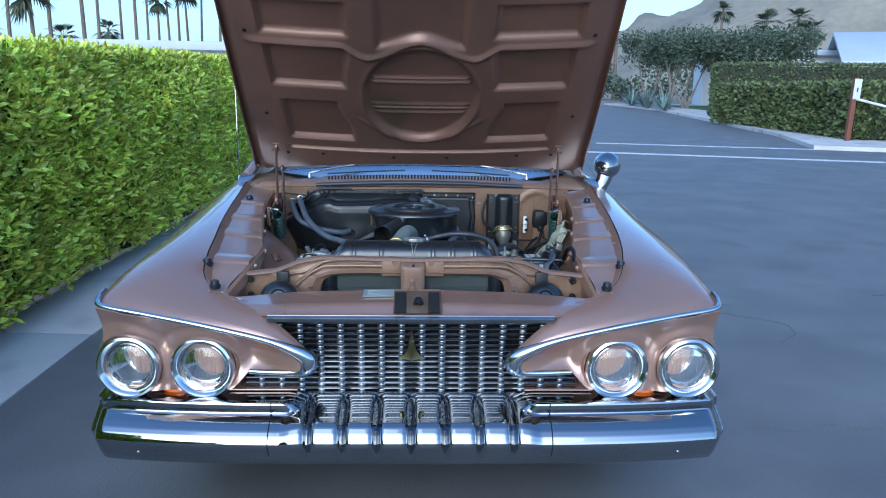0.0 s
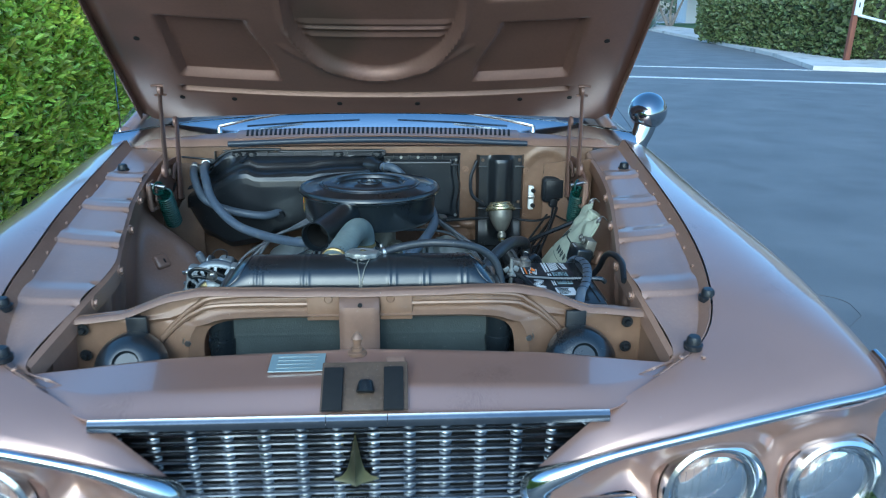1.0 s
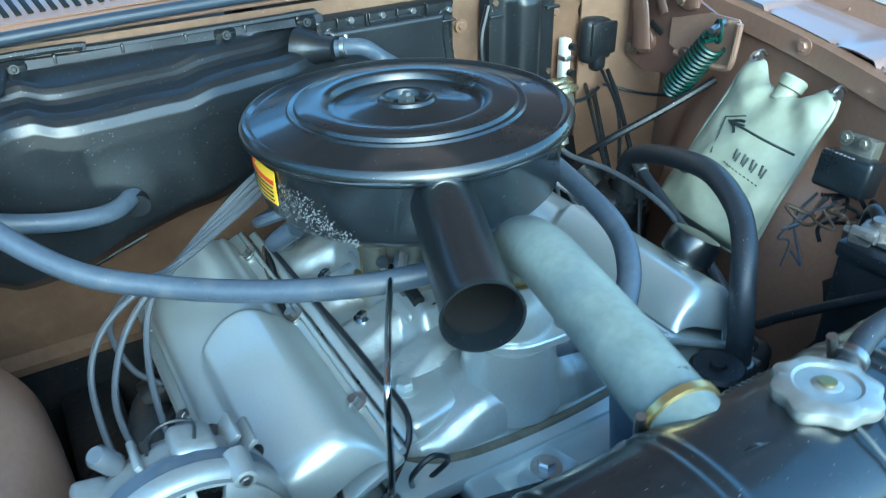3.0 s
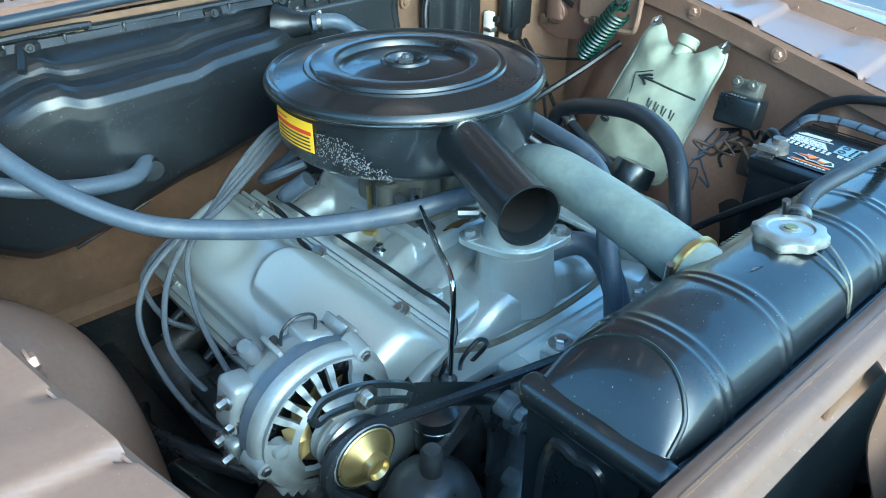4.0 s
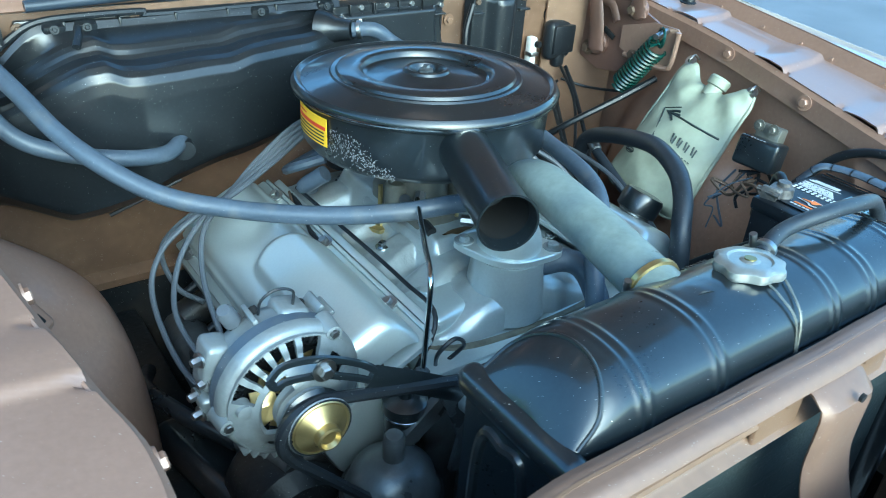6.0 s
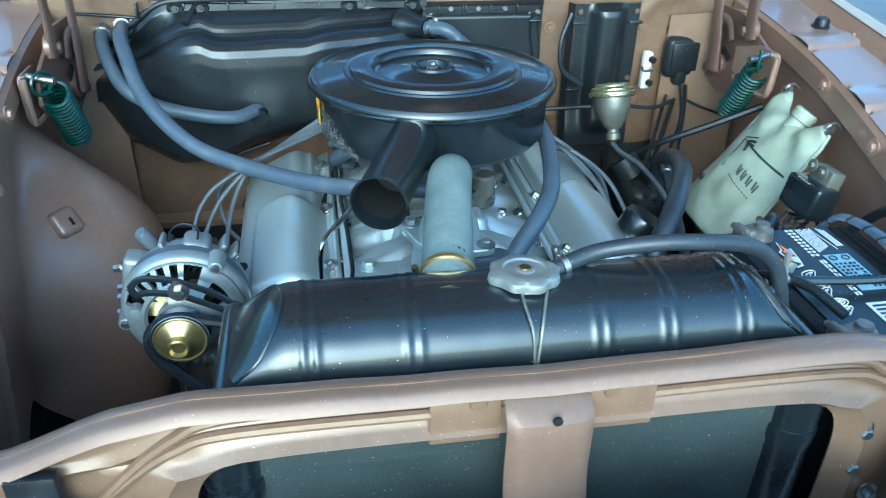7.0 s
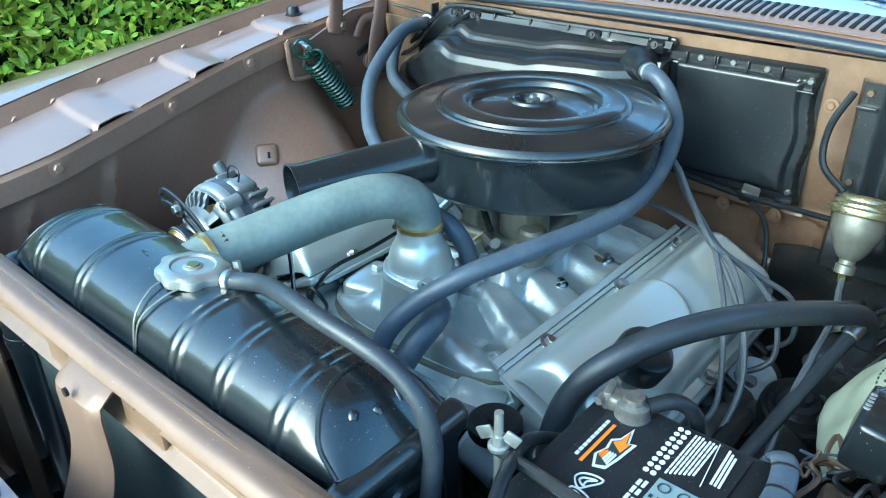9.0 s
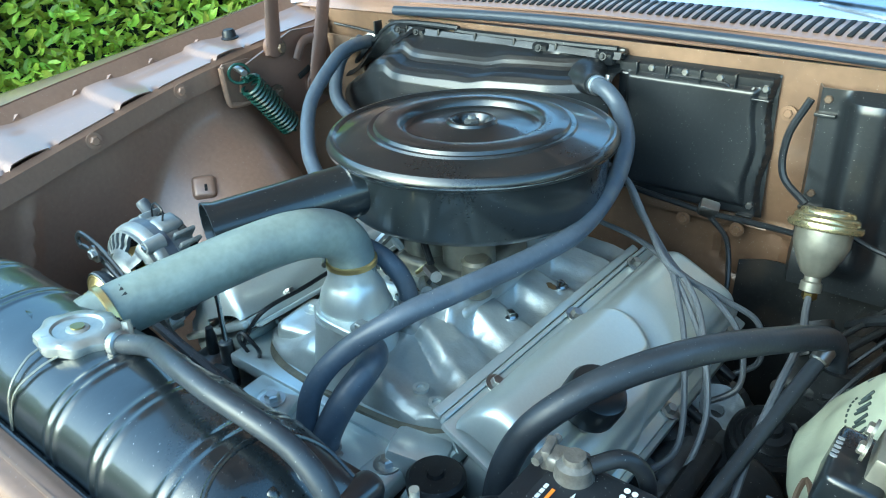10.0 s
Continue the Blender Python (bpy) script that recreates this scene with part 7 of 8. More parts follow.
hose("heater_hose", "bluish-black heater hose arching round the air cleaner", [(0.030, 3.515, 0.978), (0.062, 3.492, 0.980), (0.092, 3.482, 0.958), (0.132, 3.431, 0.930), (0.166, 3.335, 0.908), (0.180, 3.228, 0.889), (0.170, 3.14, 0.884), (0.141, 3.025, 0.882), (0.108, 2.962, 0.868), (0.062, 2.918, 0.830), (0.040, 2.885, 0.790), (0.034, 2.870, 0.735), (0.034, 2.866, 0.70)], 0.0128, RUBBER, (0.03,))
hose("bypass_hose", "short thick black bypass hose", [(0.020, 2.985, 0.790), (0.058, 2.966, 0.798), (0.070, 2.940, 0.795), (0.066, 2.905, 0.772), (0.058, 2.880, 0.735), (0.056, 2.874, 0.702)], 0.0165, RUBBER, (0.90,))
hose("brake_hose", "thick black hose arching over the valve cover", [(0.470, 3.352, 0.700), (0.469, 3.350, 0.742), (0.462, 3.322, 0.776), (0.438, 3.242, 0.812), (0.389, 3.116, 0.850), (0.341, 3.026, 0.853), (0.307, 2.977, 0.834), (0.278, 2.946, 0.798), (0.264, 2.925, 0.745), (0.262, 2.915, 0.66)], 0.0152, HOSEBLK, (0.03, 0.95))
hose("overflow_hose", "thin black overflow hose along the radiator", [(0.038, 2.686, 0.961), (0.085, 2.695, 0.972), (0.140, 2.684, 0.984), (0.190, 2.680, 0.984), (0.234, 2.684, 0.976), (0.264, 2.690, 0.961), (0.287, 2.692, 0.938), (0.299, 2.690, 0.905), (0.304, 2.680, 0.86), (0.304, 2.67, 0.75)], 0.0086, HOSEBLK, (0.03,))

# ---- generator ----
alt = thing("alternator", "cast alternator with a black band and a brassy pulley", "alternator", (-0.369, 2.9, 0.70))
AM = pose(-0.368, 2.998, 0.783, 90, 0, 0)
bm = B()
lathe(bm, [(0.030, 0.0), (0.060, 0.004), (0.072, 0.014), (0.077, 0.028), (0.077, 0.046)], AM, 56)
part("rear_housing", bm, ALTCAST, alt)
bm = B()
lathe(bm, [(0.077, 0.045), (0.0805, 0.046), (0.0805, 0.061), (0.077, 0.062)], AM, 56, False)
part("stator_band", bm, RUBBER, alt, "dark grey stator band")
bm = B()
lathe(bm, [(0.074, 0.060), (0.0815, 0.0615), (0.0815, 0.067), (0.0800, 0.073), (0.0770, 0.0765), (0.0735, 0.0775)], AM, 72, False)
fh = part("front_housing", bm, ALTCAST, alt)
# pierced front face: a dished ring with its openings left out
OPENINGS = ((66, 84, 0.0485, 0.0720), (90, 99, 0.0485, 0.0720), (104, 113, 0.0485, 0.0720), (118, 127, 0.0485, 0.0720), (132, 141, 0.0485, 0.0720), (146, 164, 0.0485, 0.0720), (112, 208, 0.034, 0.0455), (228, 262, 0.041, 0.063), (20, 50, 0.041, 0.060))
NA, NR = 180, 22
bm = B()
grid = []
for i in range(NA):
    a = 2 * math.pi * i / NA
    row = []
    for j in range(NR + 1):
        r = 0.024 + (0.0740 - 0.024) * j / NR
        z = 0.0775 + 0.006 * sstep(0.074, 0.060, r) + 0.021 * sstep(0.060, 0.030, r)
        row.append(bm.verts.new(AM @ Vector((r * math.cos(a), r * math.sin(a), z))))
    grid.append(row)
for i in range(NA):
    for j in range(NR):
        deg = 360 * (i + 0.5) / NA
        r = 0.024 + (0.0740 - 0.024) * (j + 0.5) / NR
        if not any(a0 < deg < a1 and r0 < r < r1 for a0, a1, r0, r1 in OPENINGS):
            bm.faces.new((grid[i][j], grid[(i + 1) % NA][j], grid[(i + 1) % NA][j + 1], grid[i][j + 1]))
bmesh.ops.delete(bm, geom=[v for v in bm.verts if not v.link_faces], context="VERTS")
bmesh.ops.recalc_face_normals(bm, faces=bm.faces)
bmesh.ops.solidify(bm, geom=bm.faces[:], thickness=0.0055)
part("front_face", bm, ALTCAST, fh, "pierced cast front face")
bm = B()
lathe(bm, [(0.073, 0.056), (0.058, 0.058), (0.050, 0.058), (0.046, 0.056), (0.0, 0.056)], AM, 48, False)
wd = part("winding", bm, DARK, fh, "dark wound coils behind the openings")
for k in range(46):
    a = 2 * math.pi * k / 46
    bm = B()
    put(bm, tube(B(), [(0.049, 0, 0.056), (0.057, 0.003, 0.068), (0.068, -0.001, 0.066), (0.072, 0.002, 0.056)], 0.0026, 6, 4), AM @ Matrix.Rotation(a, 4, "Z"))
    part("coil", bm, BLACKM, wd)
for k in range(10):
    a = 2 * math.pi * k / 10
    bm = B()
    put(bm, plate(B(), [(0.020, -0.010, 0.072), (0.047, -0.013, 0.070), (0.047, 0.004, 0.078), (0.020, 0.004, 0.082)], (0, 0.5, -1), 0.0015), AM @ Matrix.Rotation(a, 4, "Z"))
    part("fan_blade", bm, ZINC, fh, "brassy cooling fan blade")
bm = B()
lathe(bm, [(0.033, 0.096), (0.031, 0.108), (0.024, 0.116), (0.018, 0.120), (0.0, 0.120)], AM, 40, False)
part("hub", bm, ALTCAST, fh)
for k in range(11):
    bm = B()
    put(bm, box(B(), (0.0785, 0, 0.0685), (0.014, 0.0042, 0.024), (0, 0, -18), 0.0018), AM @ Matrix.Rotation(radians(226 + 9 * k), 4, "Z"))
    part("fin", bm, ALTCAST, fh)
for a, r in ((55, 0.078), (188, 0.076), (300, 0.079)):
    bm = B()
    put(bm, lathe(B(), [(0.012, 0.056), (0.0105, 0.074), (0.009, 0.084), (0.006, 0.085), (0.006, 0.081), (0, 0.081)], pose(r, 0, 0), 18), AM @ Matrix.Rotation(radians(a), 4, "Z"))
    bs = part("boss", bm, ALTCAST, fh)
    bm = B()
    bolt(bm, AM @ Matrix.Rotation(radians(a), 4, "Z") @ Vector((r, 0, 0.081)), (0, -1, 0), 0.0050, 0.006, False)
    part("bolt", bm, STEEL, bs)
bm = B()
put(bm, lathe(B(), [(0.010, 0.078), (0.008, 0.092), (0.005, 0.093), (0, 0.093)], pose(0.060, 0, 0), 16), AM @ Matrix.Rotation(radians(172), 4, "Z"))
part("boss", bm, ALTCAST, fh)
# terminal castings round the rear housing
bm = B()
put(bm, box(B(), (-0.066, 0.030, 0.024), (0.030, 0.056, 0.036), (0, 0, -12), 0.007, 3), AM)
put(bm, box(B(), (-0.076, -0.018, 0.028), (0.022, 0.032, 0.030), (0, 0, 8), 0.006, 3), AM)
tb = part("terminal_block", bm, ALTCAST, alt)
for x, y, z in ((-0.081, 0.042, 0.030), (-0.079, 0.016, 0.036), (-0.087, -0.024, 0.034), (-0.086, -0.008, 0.022)):
    bm = B()
    put(bm, bolt(B(), (x, y, z), (-1, 0, 0.25), 0.0052, 0.010), AM)
    part("screw", bm, STEEL, tb)
bm = B()
put(bm, box(B(), (0.018, 0.070, 0.030), (0.036, 0.022, 0.040), (0, 0, -14), 0.008, 3), AM)
put(bm, box(B(), (0.046, 0.060, 0.024), (0.006, 0.028, 0.034), (0, 0, -40), 0.002), AM)
put(bm, box(B(), (0.058, 0.050, 0.024), (0.006, 0.026, 0.034), (0, 0, -48), 0.002), AM)
put(bm, box(B(), (-0.022, 0.070, 0.028), (0.006, 0.024, 0.034), (0, 0, 18), 0.002), AM)
part("terminal_block", bm, ALTCAST, alt)
bm = B()
put(bm, lathe(B(), [(0.0095, 0), (0.0095, 0.022), (0.007, 0.026), (0, 0.026)], pose(-0.040, 0.068, 0.018, -75, 0, 25), 16), AM)
part("terminal", bm, LEADS, alt, "grey rubber terminal boot")
bm = B()
put(bm, tube(B(), [(0.020, 0.078, 0.036), (0.022, 0.096, 0.034), (0.004, 0.102, 0.032), (-0.012, 0.092, 0.030), (-0.016, 0.076, 0.030)], 0.0016, 6, 6), AM)
part("terminal_wire", bm, BLACKM, alt)
for k in range(9):
    a = radians(18 + 21 * k)
    bm = B()
    put(bm, box(B(), (0.0715, 0, 0.018), (0.014, 0.009, 0.016), (0, -32, 0), 0.003), AM @ Matrix.Rotation(a, 4, "Z"))
    part("rear_slot", bm, VOID, alt)
bm = B()
lathe(bm, [(0.012, 0.116), (0.0335, 0.118), (0.0350, 0.121), (0.0285, 0.127), (0.0285, 0.131), (0.0350, 0.138), (0.0340, 0.141), (0.028, 0.140)], AM, 48, False)
pul = part("pulley", bm, BLACKP, alt, "dark pulley with scuffed rims")
bm = B()
lathe(bm, [(0.0325, 0.1408), (0.0315, 0.1420), (0.0290, 0.1412), (0.0155, 0.1500), (0.0140, 0.1512), (0.0135, 0.1600), (0.0110, 0.1612), (0.0085, 0.1560), (0.0, 0.1560)], AM, 48, False)
part("pulley_face", bm, ZINC, pul, "brassy zinc-plated pulley face")
bm = B()
lathe(bm, [(0.0348, 0.1380), (0.0354, 0.1390), (0.0348, 0.1404)], AM, 48, False)
part("worn_rim", bm, BARE, pul)
bm = B()
loop = [(-0.416, 0.856), (-0.400, 0.868), (-0.362, 0.861), (-0.322, 0.840), (-0.301, 0.822), (-0.300, 0.808), (-0.324, 0.822), (-0.362, 0.841), (-0.396, 0.848), (-0.410, 0.846)]
tube(bm, [(x, 2.868, z) for x, z in loop] + [(-0.416, 2.868, 0.856)], 0.0045, 8, 5, flat=0.7, up=(0, 1, 0))
tube(bm, [(-0.306, 2.868, 0.816), (-0.27, 2.869, 0.795), (-0.22, 2.871, 0.764), (-0.16, 2.874, 0.722)], 0.0145, 8, 6, flat=0.26, up=(0, 1, 0))
arm = part("adjusting_arm", bm, BLACKP, alt, "black slotted adjusting arm")
bm = B()
bolt(bm, (-0.361, 2.863, 0.850), (0, -1, 0), 0.0075, 0.008)
part("bolt", bm, STEEL, arm)

# ---- battery ----
bat = thing("battery", "black battery with a white and orange label", "battery", (0.432, 2.75, 0.63))
X0, X1, Y0, Y1, ZT = 0.345, 0.518, 2.620, 2.885, 0.868
bm = B()
box(bm, ((X0 + X1) / 2, (Y0 + Y1) / 2, 0.745), (X1 - X0, Y1 - Y0, 0.21), bev=0.006)
part("case", bm, BLACKM, bat)
bm = B()
box(bm, ((X0 + X1) / 2, (Y0 + Y1) / 2, 0.857), (X1 - X0 + 0.006, Y1 - Y0 + 0.006, 0.020), bev=0.005)
part("lid", bm, BLACKM, bat)
LZ = ZT + 0.0012


def label(x0, x1, y0, y1, material, name="print", dz=0.0, parent=None, rot=0):
    bm = B()
    box(bm, ((x0 + x1) / 2, (y0 + y1) / 2, LZ + dz), (x1 - x0, y1 - y0, 0.0008), (0, 0, rot), 0)
    return part(name, bm, material, parent)


lb = label(0.362, 0.486, 2.636, 2.880, BLACKM, "label", 0, bat)
rng = random.Random(3)
D = 0.0012
for k in range(9):
    label(0.3685, 0.3715, 2.790 + 0.0062 * k, 2.7945 + 0.0062 * k, WHITE, "print", D, lb)
label(0.3755, 0.3785, 2.786, 2.842, ORANGE, "print", D, lb)


def printed(pts, material, name, parent, dz):
    bm = B()
    plate(bm, [(x, y, LZ + dz) for x, y in pts], (0, 0, 1), 0.0006)
    return part(name, bm, material, parent)


# flame shield badge: white rim, dark field, orange peak and bars
bd = printed([(0.3815, 2.800), (0.388, 2.786), (0.398, 2.790), (0.4015, 2.806), (0.4045, 2.831), (0.3985, 2.829), (0.393, 2.848), (0.3895, 2.830), (0.3835, 2.824), (0.3855, 2.812)], WHITE, "badge", lb, D)
printed([(0.3840, 2.801), (0.389, 2.789), (0.3965, 2.793), (0.3990, 2.806), (0.4015, 2.828), (0.3975, 2.826), (0.393, 2.842), (0.3910, 2.827), (0.3860, 2.822), (0.3880, 2.812)], INK, "print", bd, 1.6 * D)
printed([(0.3875, 2.821), (0.3920, 2.826), (0.3930, 2.841), (0.3972, 2.825), (0.4005, 2.826), (0.3985, 2.813)], ORANGE, "print", bd, 2.2 * D)
for k in range(5):
    printed([(0.3853 + 0.0025 * k, 2.801 - 0.0016 * k), (0.3872 + 0.0025 * k, 2.7995 - 0.0014 * k), (0.3880 + 0.0025 * k, 2.808), (0.3862 + 0.0025 * k, 2.810)], ORANGE if k < 2 else WHITE, "print", bd, 2.2 * D)
# large outlined lettering shapes, each a closed bent loop
for y0, w, dx, lean in ((2.760, 0.018, 0.000, 0.004), (2.742, 0.015, 0.003, -0.003), (2.722, 0.018, -0.002, 0.005), (2.704, 0.014, 0.002, -0.002), (2.688, 0.013, 0.000, 0.003)):
    for grow in (1.0, 0.45):
        bm = B()
        c = [(0.394 + dx + grow * 0.009 * math.cos(q) + 0.003 * math.sin(2 * q), y0 + w / 2 + grow * w * 0.52 * math.sin(q) + lean * math.cos(q)) for q in (2 * math.pi * i / 9 for i in range(10))]
        tube(bm, [(x, y, LZ + D) for x, y in c], 0.0009, 5, 3)
        part("print", bm, WHITE, lb)
# two rows of round dots
for k in range(9):
    for x in (0.4235, 0.4300):
        bm = B()
        lathe(bm, [(0.0026, 0), (0.0026, 0.0006), (0, 0.0006)], pose(x, 2.8115 + 0.0078 * k, LZ + D), 10)
        part("print", bm, WHITE, lb)
# close lines of small print, broken into words
for k in range(7):
    y = 2.818 + 0.002 * k
    while y < 2.874:
        w = rng.uniform(0.004, 0.012)
        label(0.4365 + 0.0031 * k, 0.4382 + 0.0031 * k, y, min(2.876, y + w), WHITE, "print", D, lb)
        y += w + 0.0016
label(0.4610, 0.4618, 2.822, 2.878, WHITE, "print", D, lb, 8)
for k in range(3):
    label(0.4680 + 0.0034 * k, 0.4700 + 0.0034 * k, 2.830, 2.876 - 0.003 * k, WHITE, "print", D, lb, 4)
for k in range(2):
    for j in range(8):
        label(0.4245 + 0.0048 * k, 0.4275 + 0.0048 * k, 2.722 + 0.010 * j, 2.7305 + 0.010 * j - 0.003 * rng.random(), WHITE, "print", D, lb)
# pale sticker panels with round signs and dark small print
panel = label(0.4365, 0.4710, 2.730, 2.810, PLATE, "print_panel", D, lb)
for k in range(8):
    for j in range(5):
        if rng.random() < 0.75:
            label(0.4390 + 0.0062 * j, 0.4430 + 0.0062 * j - 0.002 * rng.random(), 2.735 + 0.0072 * k, 2.7385 + 0.0072 * k, INK, "print", 2 * D, panel)
for x in (0.445, 0.462):
    bm = B()
    tube(bm, [(x + 0.0048 * math.cos(q * 0.5236), 2.801 + 0.0048 * math.sin(q * 0.5236), LZ + 2 * D) for q in range(13)], 0.0007, 5, 2)
    part("print", bm, INK, panel)
panel = label(0.424, 0.466, 2.660, 2.705, WHITE, "print_panel", D, lb)
for k in range(5):
    label(0.428, 0.456 - 0.010 * rng.random(), 2.666 + 0.0075 * k, 2.669 + 0.0075 * k, INK, "print", 2 * D, panel)
bm = B()
for x in (0.411, 0.506, 0.520):
    box(bm, (x, (Y0 + Y1) / 2, ZT), (0.002, Y1 - Y0 - 0.01, 0.0016), bev=0)
part("lid_groove", bm, VOID, bat)
for x, y in ((0.381, 2.866), (0.376, 2.645)):
    bm = B()
    lathe(bm, [(0.020, -0.02), (0.017, -0.006), (0.015, 0.008), (0.010, 0.011), (0.009, 0.016), (0, 0.016)], pose(x, y, ZT + 0.006), 24)
    box(bm, (x - 0.008, y + 0.004, ZT + 0.008), (0.034, 0.022, 0.016), (0, 0, 15), 0.005, 3)
    box(bm, (x - 0.026, y + 0.004, ZT + 0.008), (0.009, 0.024, 0.020), (0, 0, 15), 0.003)
    rod(bm, (x - 0.028, y - 0.014, ZT + 0.010), (x - 0.028, y + 0.022, ZT + 0.010), 0.0042, seg=8)
    part("terminal", bm, CLAMP, bat, "corroded lead terminal clamp")
bm = B()
rod(bm, (0.330, 2.735, 0.70), (0.330, 2.735, 0.929), 0.0038, seg=12)
hb = part("hold_down_bolt", bm, ZINCW, bat, "hold-down bolt with a wing nut")
bm = B()
lathe(bm, [(0.009, 0), (0.009, 0.003), (0.0065, 0.004), (0.0055, 0.013), (0, 0.013)], pose(0.330, 2.735, 0.893), 16)
for s in (-1, 1):
    box(bm, (0.330 + s * 0.011, 2.735 + s * 0.003, 0.905), (0.014, 0.0030, 0.012), (0, 28 * s, 18), 0.0014)
part("wing_nut", bm, ZINCW, hb)
bm = B()
tube(bm, [(0.325, 2.735, 0.890), (0.345, 2.735, 0.889), (0.43, 2.735, 0.882), (0.525, 2.732, 0.881), (0.545, 2.732, 0.872)], 0.0055, 8, 6)
part("hold_down_bar", bm, BLACKP, bat, "black hold-down bar")
bm = B()
tube(bm, [(0.30, 2.93, 0.74), (0.308, 2.898, 0.771), (0.320, 2.82, 0.838), (0.334, 2.765, 0.878), (0.352, 2.715, 0.893), (0.370, 2.668, 0.884)], 0.0060, 10, 8)
part("cable", bm, BLACKM, bat, "black battery cable")
bm = B()
tube(bm, [(0.392, 2.872, 0.880), (0.410, 2.892, 0.882), (0.425, 2.905, 0.860), (0.430, 2.910, 0.80)], 0.0075, 10, 8)
part("cable", bm, BLACKM, bat, "short black earth cable")
bm = B()
tube(bm, [(0.545, 2.965, 0.775), (0.580, 2.936, 0.831), (0.585, 2.893, 0.881), (0.585, 2.832, 0.906), (0.585, 2.753, 0.911), (0.575, 2.69, 0.890)], 0.0075, 10, 8)
part("cable", bm, BLACKM, bat)
bm = B()
box(bm, (0.44, 2.75, 0.625), (0.21, 0.29, 0.03), bev=0.004)
part("tray", bm, DARK, bat)
strap = thing("cable_guard", "bluish-grey segmented cable guard beside the battery", "cable guard", (0.53, 2.7, 0.8))
SP = [(0.492, 2.905, 0.850), (0.503, 2.888, 0.878), (0.513, 2.868, 0.884), (0.519, 2.830, 0.886), (0.515, 2.786, 0.886), (0.503, 2.736, 0.886), (0.489, 2.692, 0.884), (0.470, 2.650, 0.880), (0.458, 2.615, 0.850)]
bm = B()
tube(bm, SP, 0.0105, 12, 10, flat=0.42, up=(0, 0, 1))
part("sleeve", bm, RUBBER, strap)
for k in range(9):
    bm = B()
    p, q = curve_at(SP, 0.08 + 0.09 * k), curve_at(SP, 0.09 + 0.09 * k)
    M, _ = axis(p, q)
    tube(bm, [curve_at(SP, 0.078 + 0.09 * k), curve_at(SP, 0.084 + 0.09 * k)], 0.0110, 12, 2, flat=0.5, up=(0, 0, 1))
    part("segment_joint", bm, DARK, strap)

# ---- washer bag on the apron ----
bag = thing("washer_bag", "milky green vinyl washer bag hanging from the apron", "washer bag", (0.52, 3.2, 0.68))
TL, TR, BL, BR = Vector((0.642, 3.268, 0.926)), Vector((0.622, 3.095, 0.914)), Vector((0.500, 3.298, 0.688)), Vector((0.500, 3.118, 0.672))
BN = (TR - TL).cross(BL - TL).normalized()
if BN.x > 0:
    BN = -BN


def bag_pt(u, v, side=1.0):
    """u across from the rear tab, v down."""
    top = 0.105 * sstep(0.10, 0.34, u) * sstep(0.90, 0.66, u) * (1 - v) ** 3
    vv = v + top * (1 - v)
    w = 1.05 + 0.03 * sstep(0.5, 1, v) - 0.10 * sstep(0.07, 0.0, v) + 0.008 * math.sin(v * 17)
    cu = 0.5 + (u - 0.5) * w
    if v > 0.9:
        cu = 0.5 + (cu - 0.5) * (1 - 0.16 * ((v - 0.9) / 0.1) ** 2)
    p = TL.lerp(TR, cu).lerp(BL.lerp(BR, cu), vv)
    e = min(1, min(u, 1 - u) / 0.12) * min(1, v / 0.10) * min(1, (1 - v) / 0.05)
    e = math.sqrt(max(0, e))
    bulge = 0.018 + 0.016 * sstep(0.2, 0.8, v) + 0.010 * math.cos(2 * math.pi * (u - 0.5)) * sstep(0.1, 0.4, v)
    wr = 0.005 * noise.noise(Vector((u * 5, v * 7, side))) + 0.004 * math.sin(9 * (u - 0.5) / (0.25 + v)) * sstep(0.45, 0.05, v)
    return p + BN * side * (bulge + wr) * e


bm = B()
sheet(bm, lambda u, v: bag_pt(u, v, 1.0), 30, 44)
sheet(bm, lambda u, v: bag_pt(u, v, -0.5), 30, 44)
bmesh.ops.remove_doubles(bm, verts=bm.verts, dist=1e-5)
sk = part("skin", bm, BAG, bag)
rim = [(0.0, 0.03 + 0.94 * k / 12) for k in range(13)] + [(0.06 + 0.88 * k / 8, 1.0) for k in range(9)] + [(1.0, 0.97 - 0.94 * k / 12) for k in range(13)]
bm = B()
tube(bm, [bag_pt(u, v) for u, v in rim], 0.0035, 8, 3)
part("welded_rim", bm, BAG, sk)
for u in (0.03, 0.97):
    p = bag_pt(u, 0.012)
    bm = B()
    lathe(bm, [(0.011, -0.003), (0.011, 0.003), (0.005, 0.004), (0.005, -0.004)], axis(p, p + BN)[0], 20)
    part("eyelet", bm, STEEL, bag, "metal hanging eyelet")
    bm = B()
    tube(bm, [p + BN * 0.006, p + Vector((0.002, 0, 0.009)), p + Vector((0.012, 0, 0.010)), p + Vector((0.025, 0, 0.0))], 0.0022, 6, 5)
    part("hook", bm, STEEL, bag)
bm = B()
pn = TL.lerp(TR, 0.52).lerp(BL.lerp(BR, 0.52), 0.09)
up = (TL - BL).normalized()
lathe(bm, [(0.018, -0.02), (0.016, 0.0), (0.020, 0.002), (0.021, 0.016), (0.018, 0.020), (0, 0.021)], axis(pn, pn + up)[0], 24)
part("filler_neck", bm, BAG, bag, "moulded filler neck")


def ink(pts, r=0.0016, name="printed_mark"):
    bm = B()
    tube(bm, [bag_pt(u, v) + BN * 0.0006 for u, v in pts], r, 5, 4)
    return part(name, bm, INK, sk)


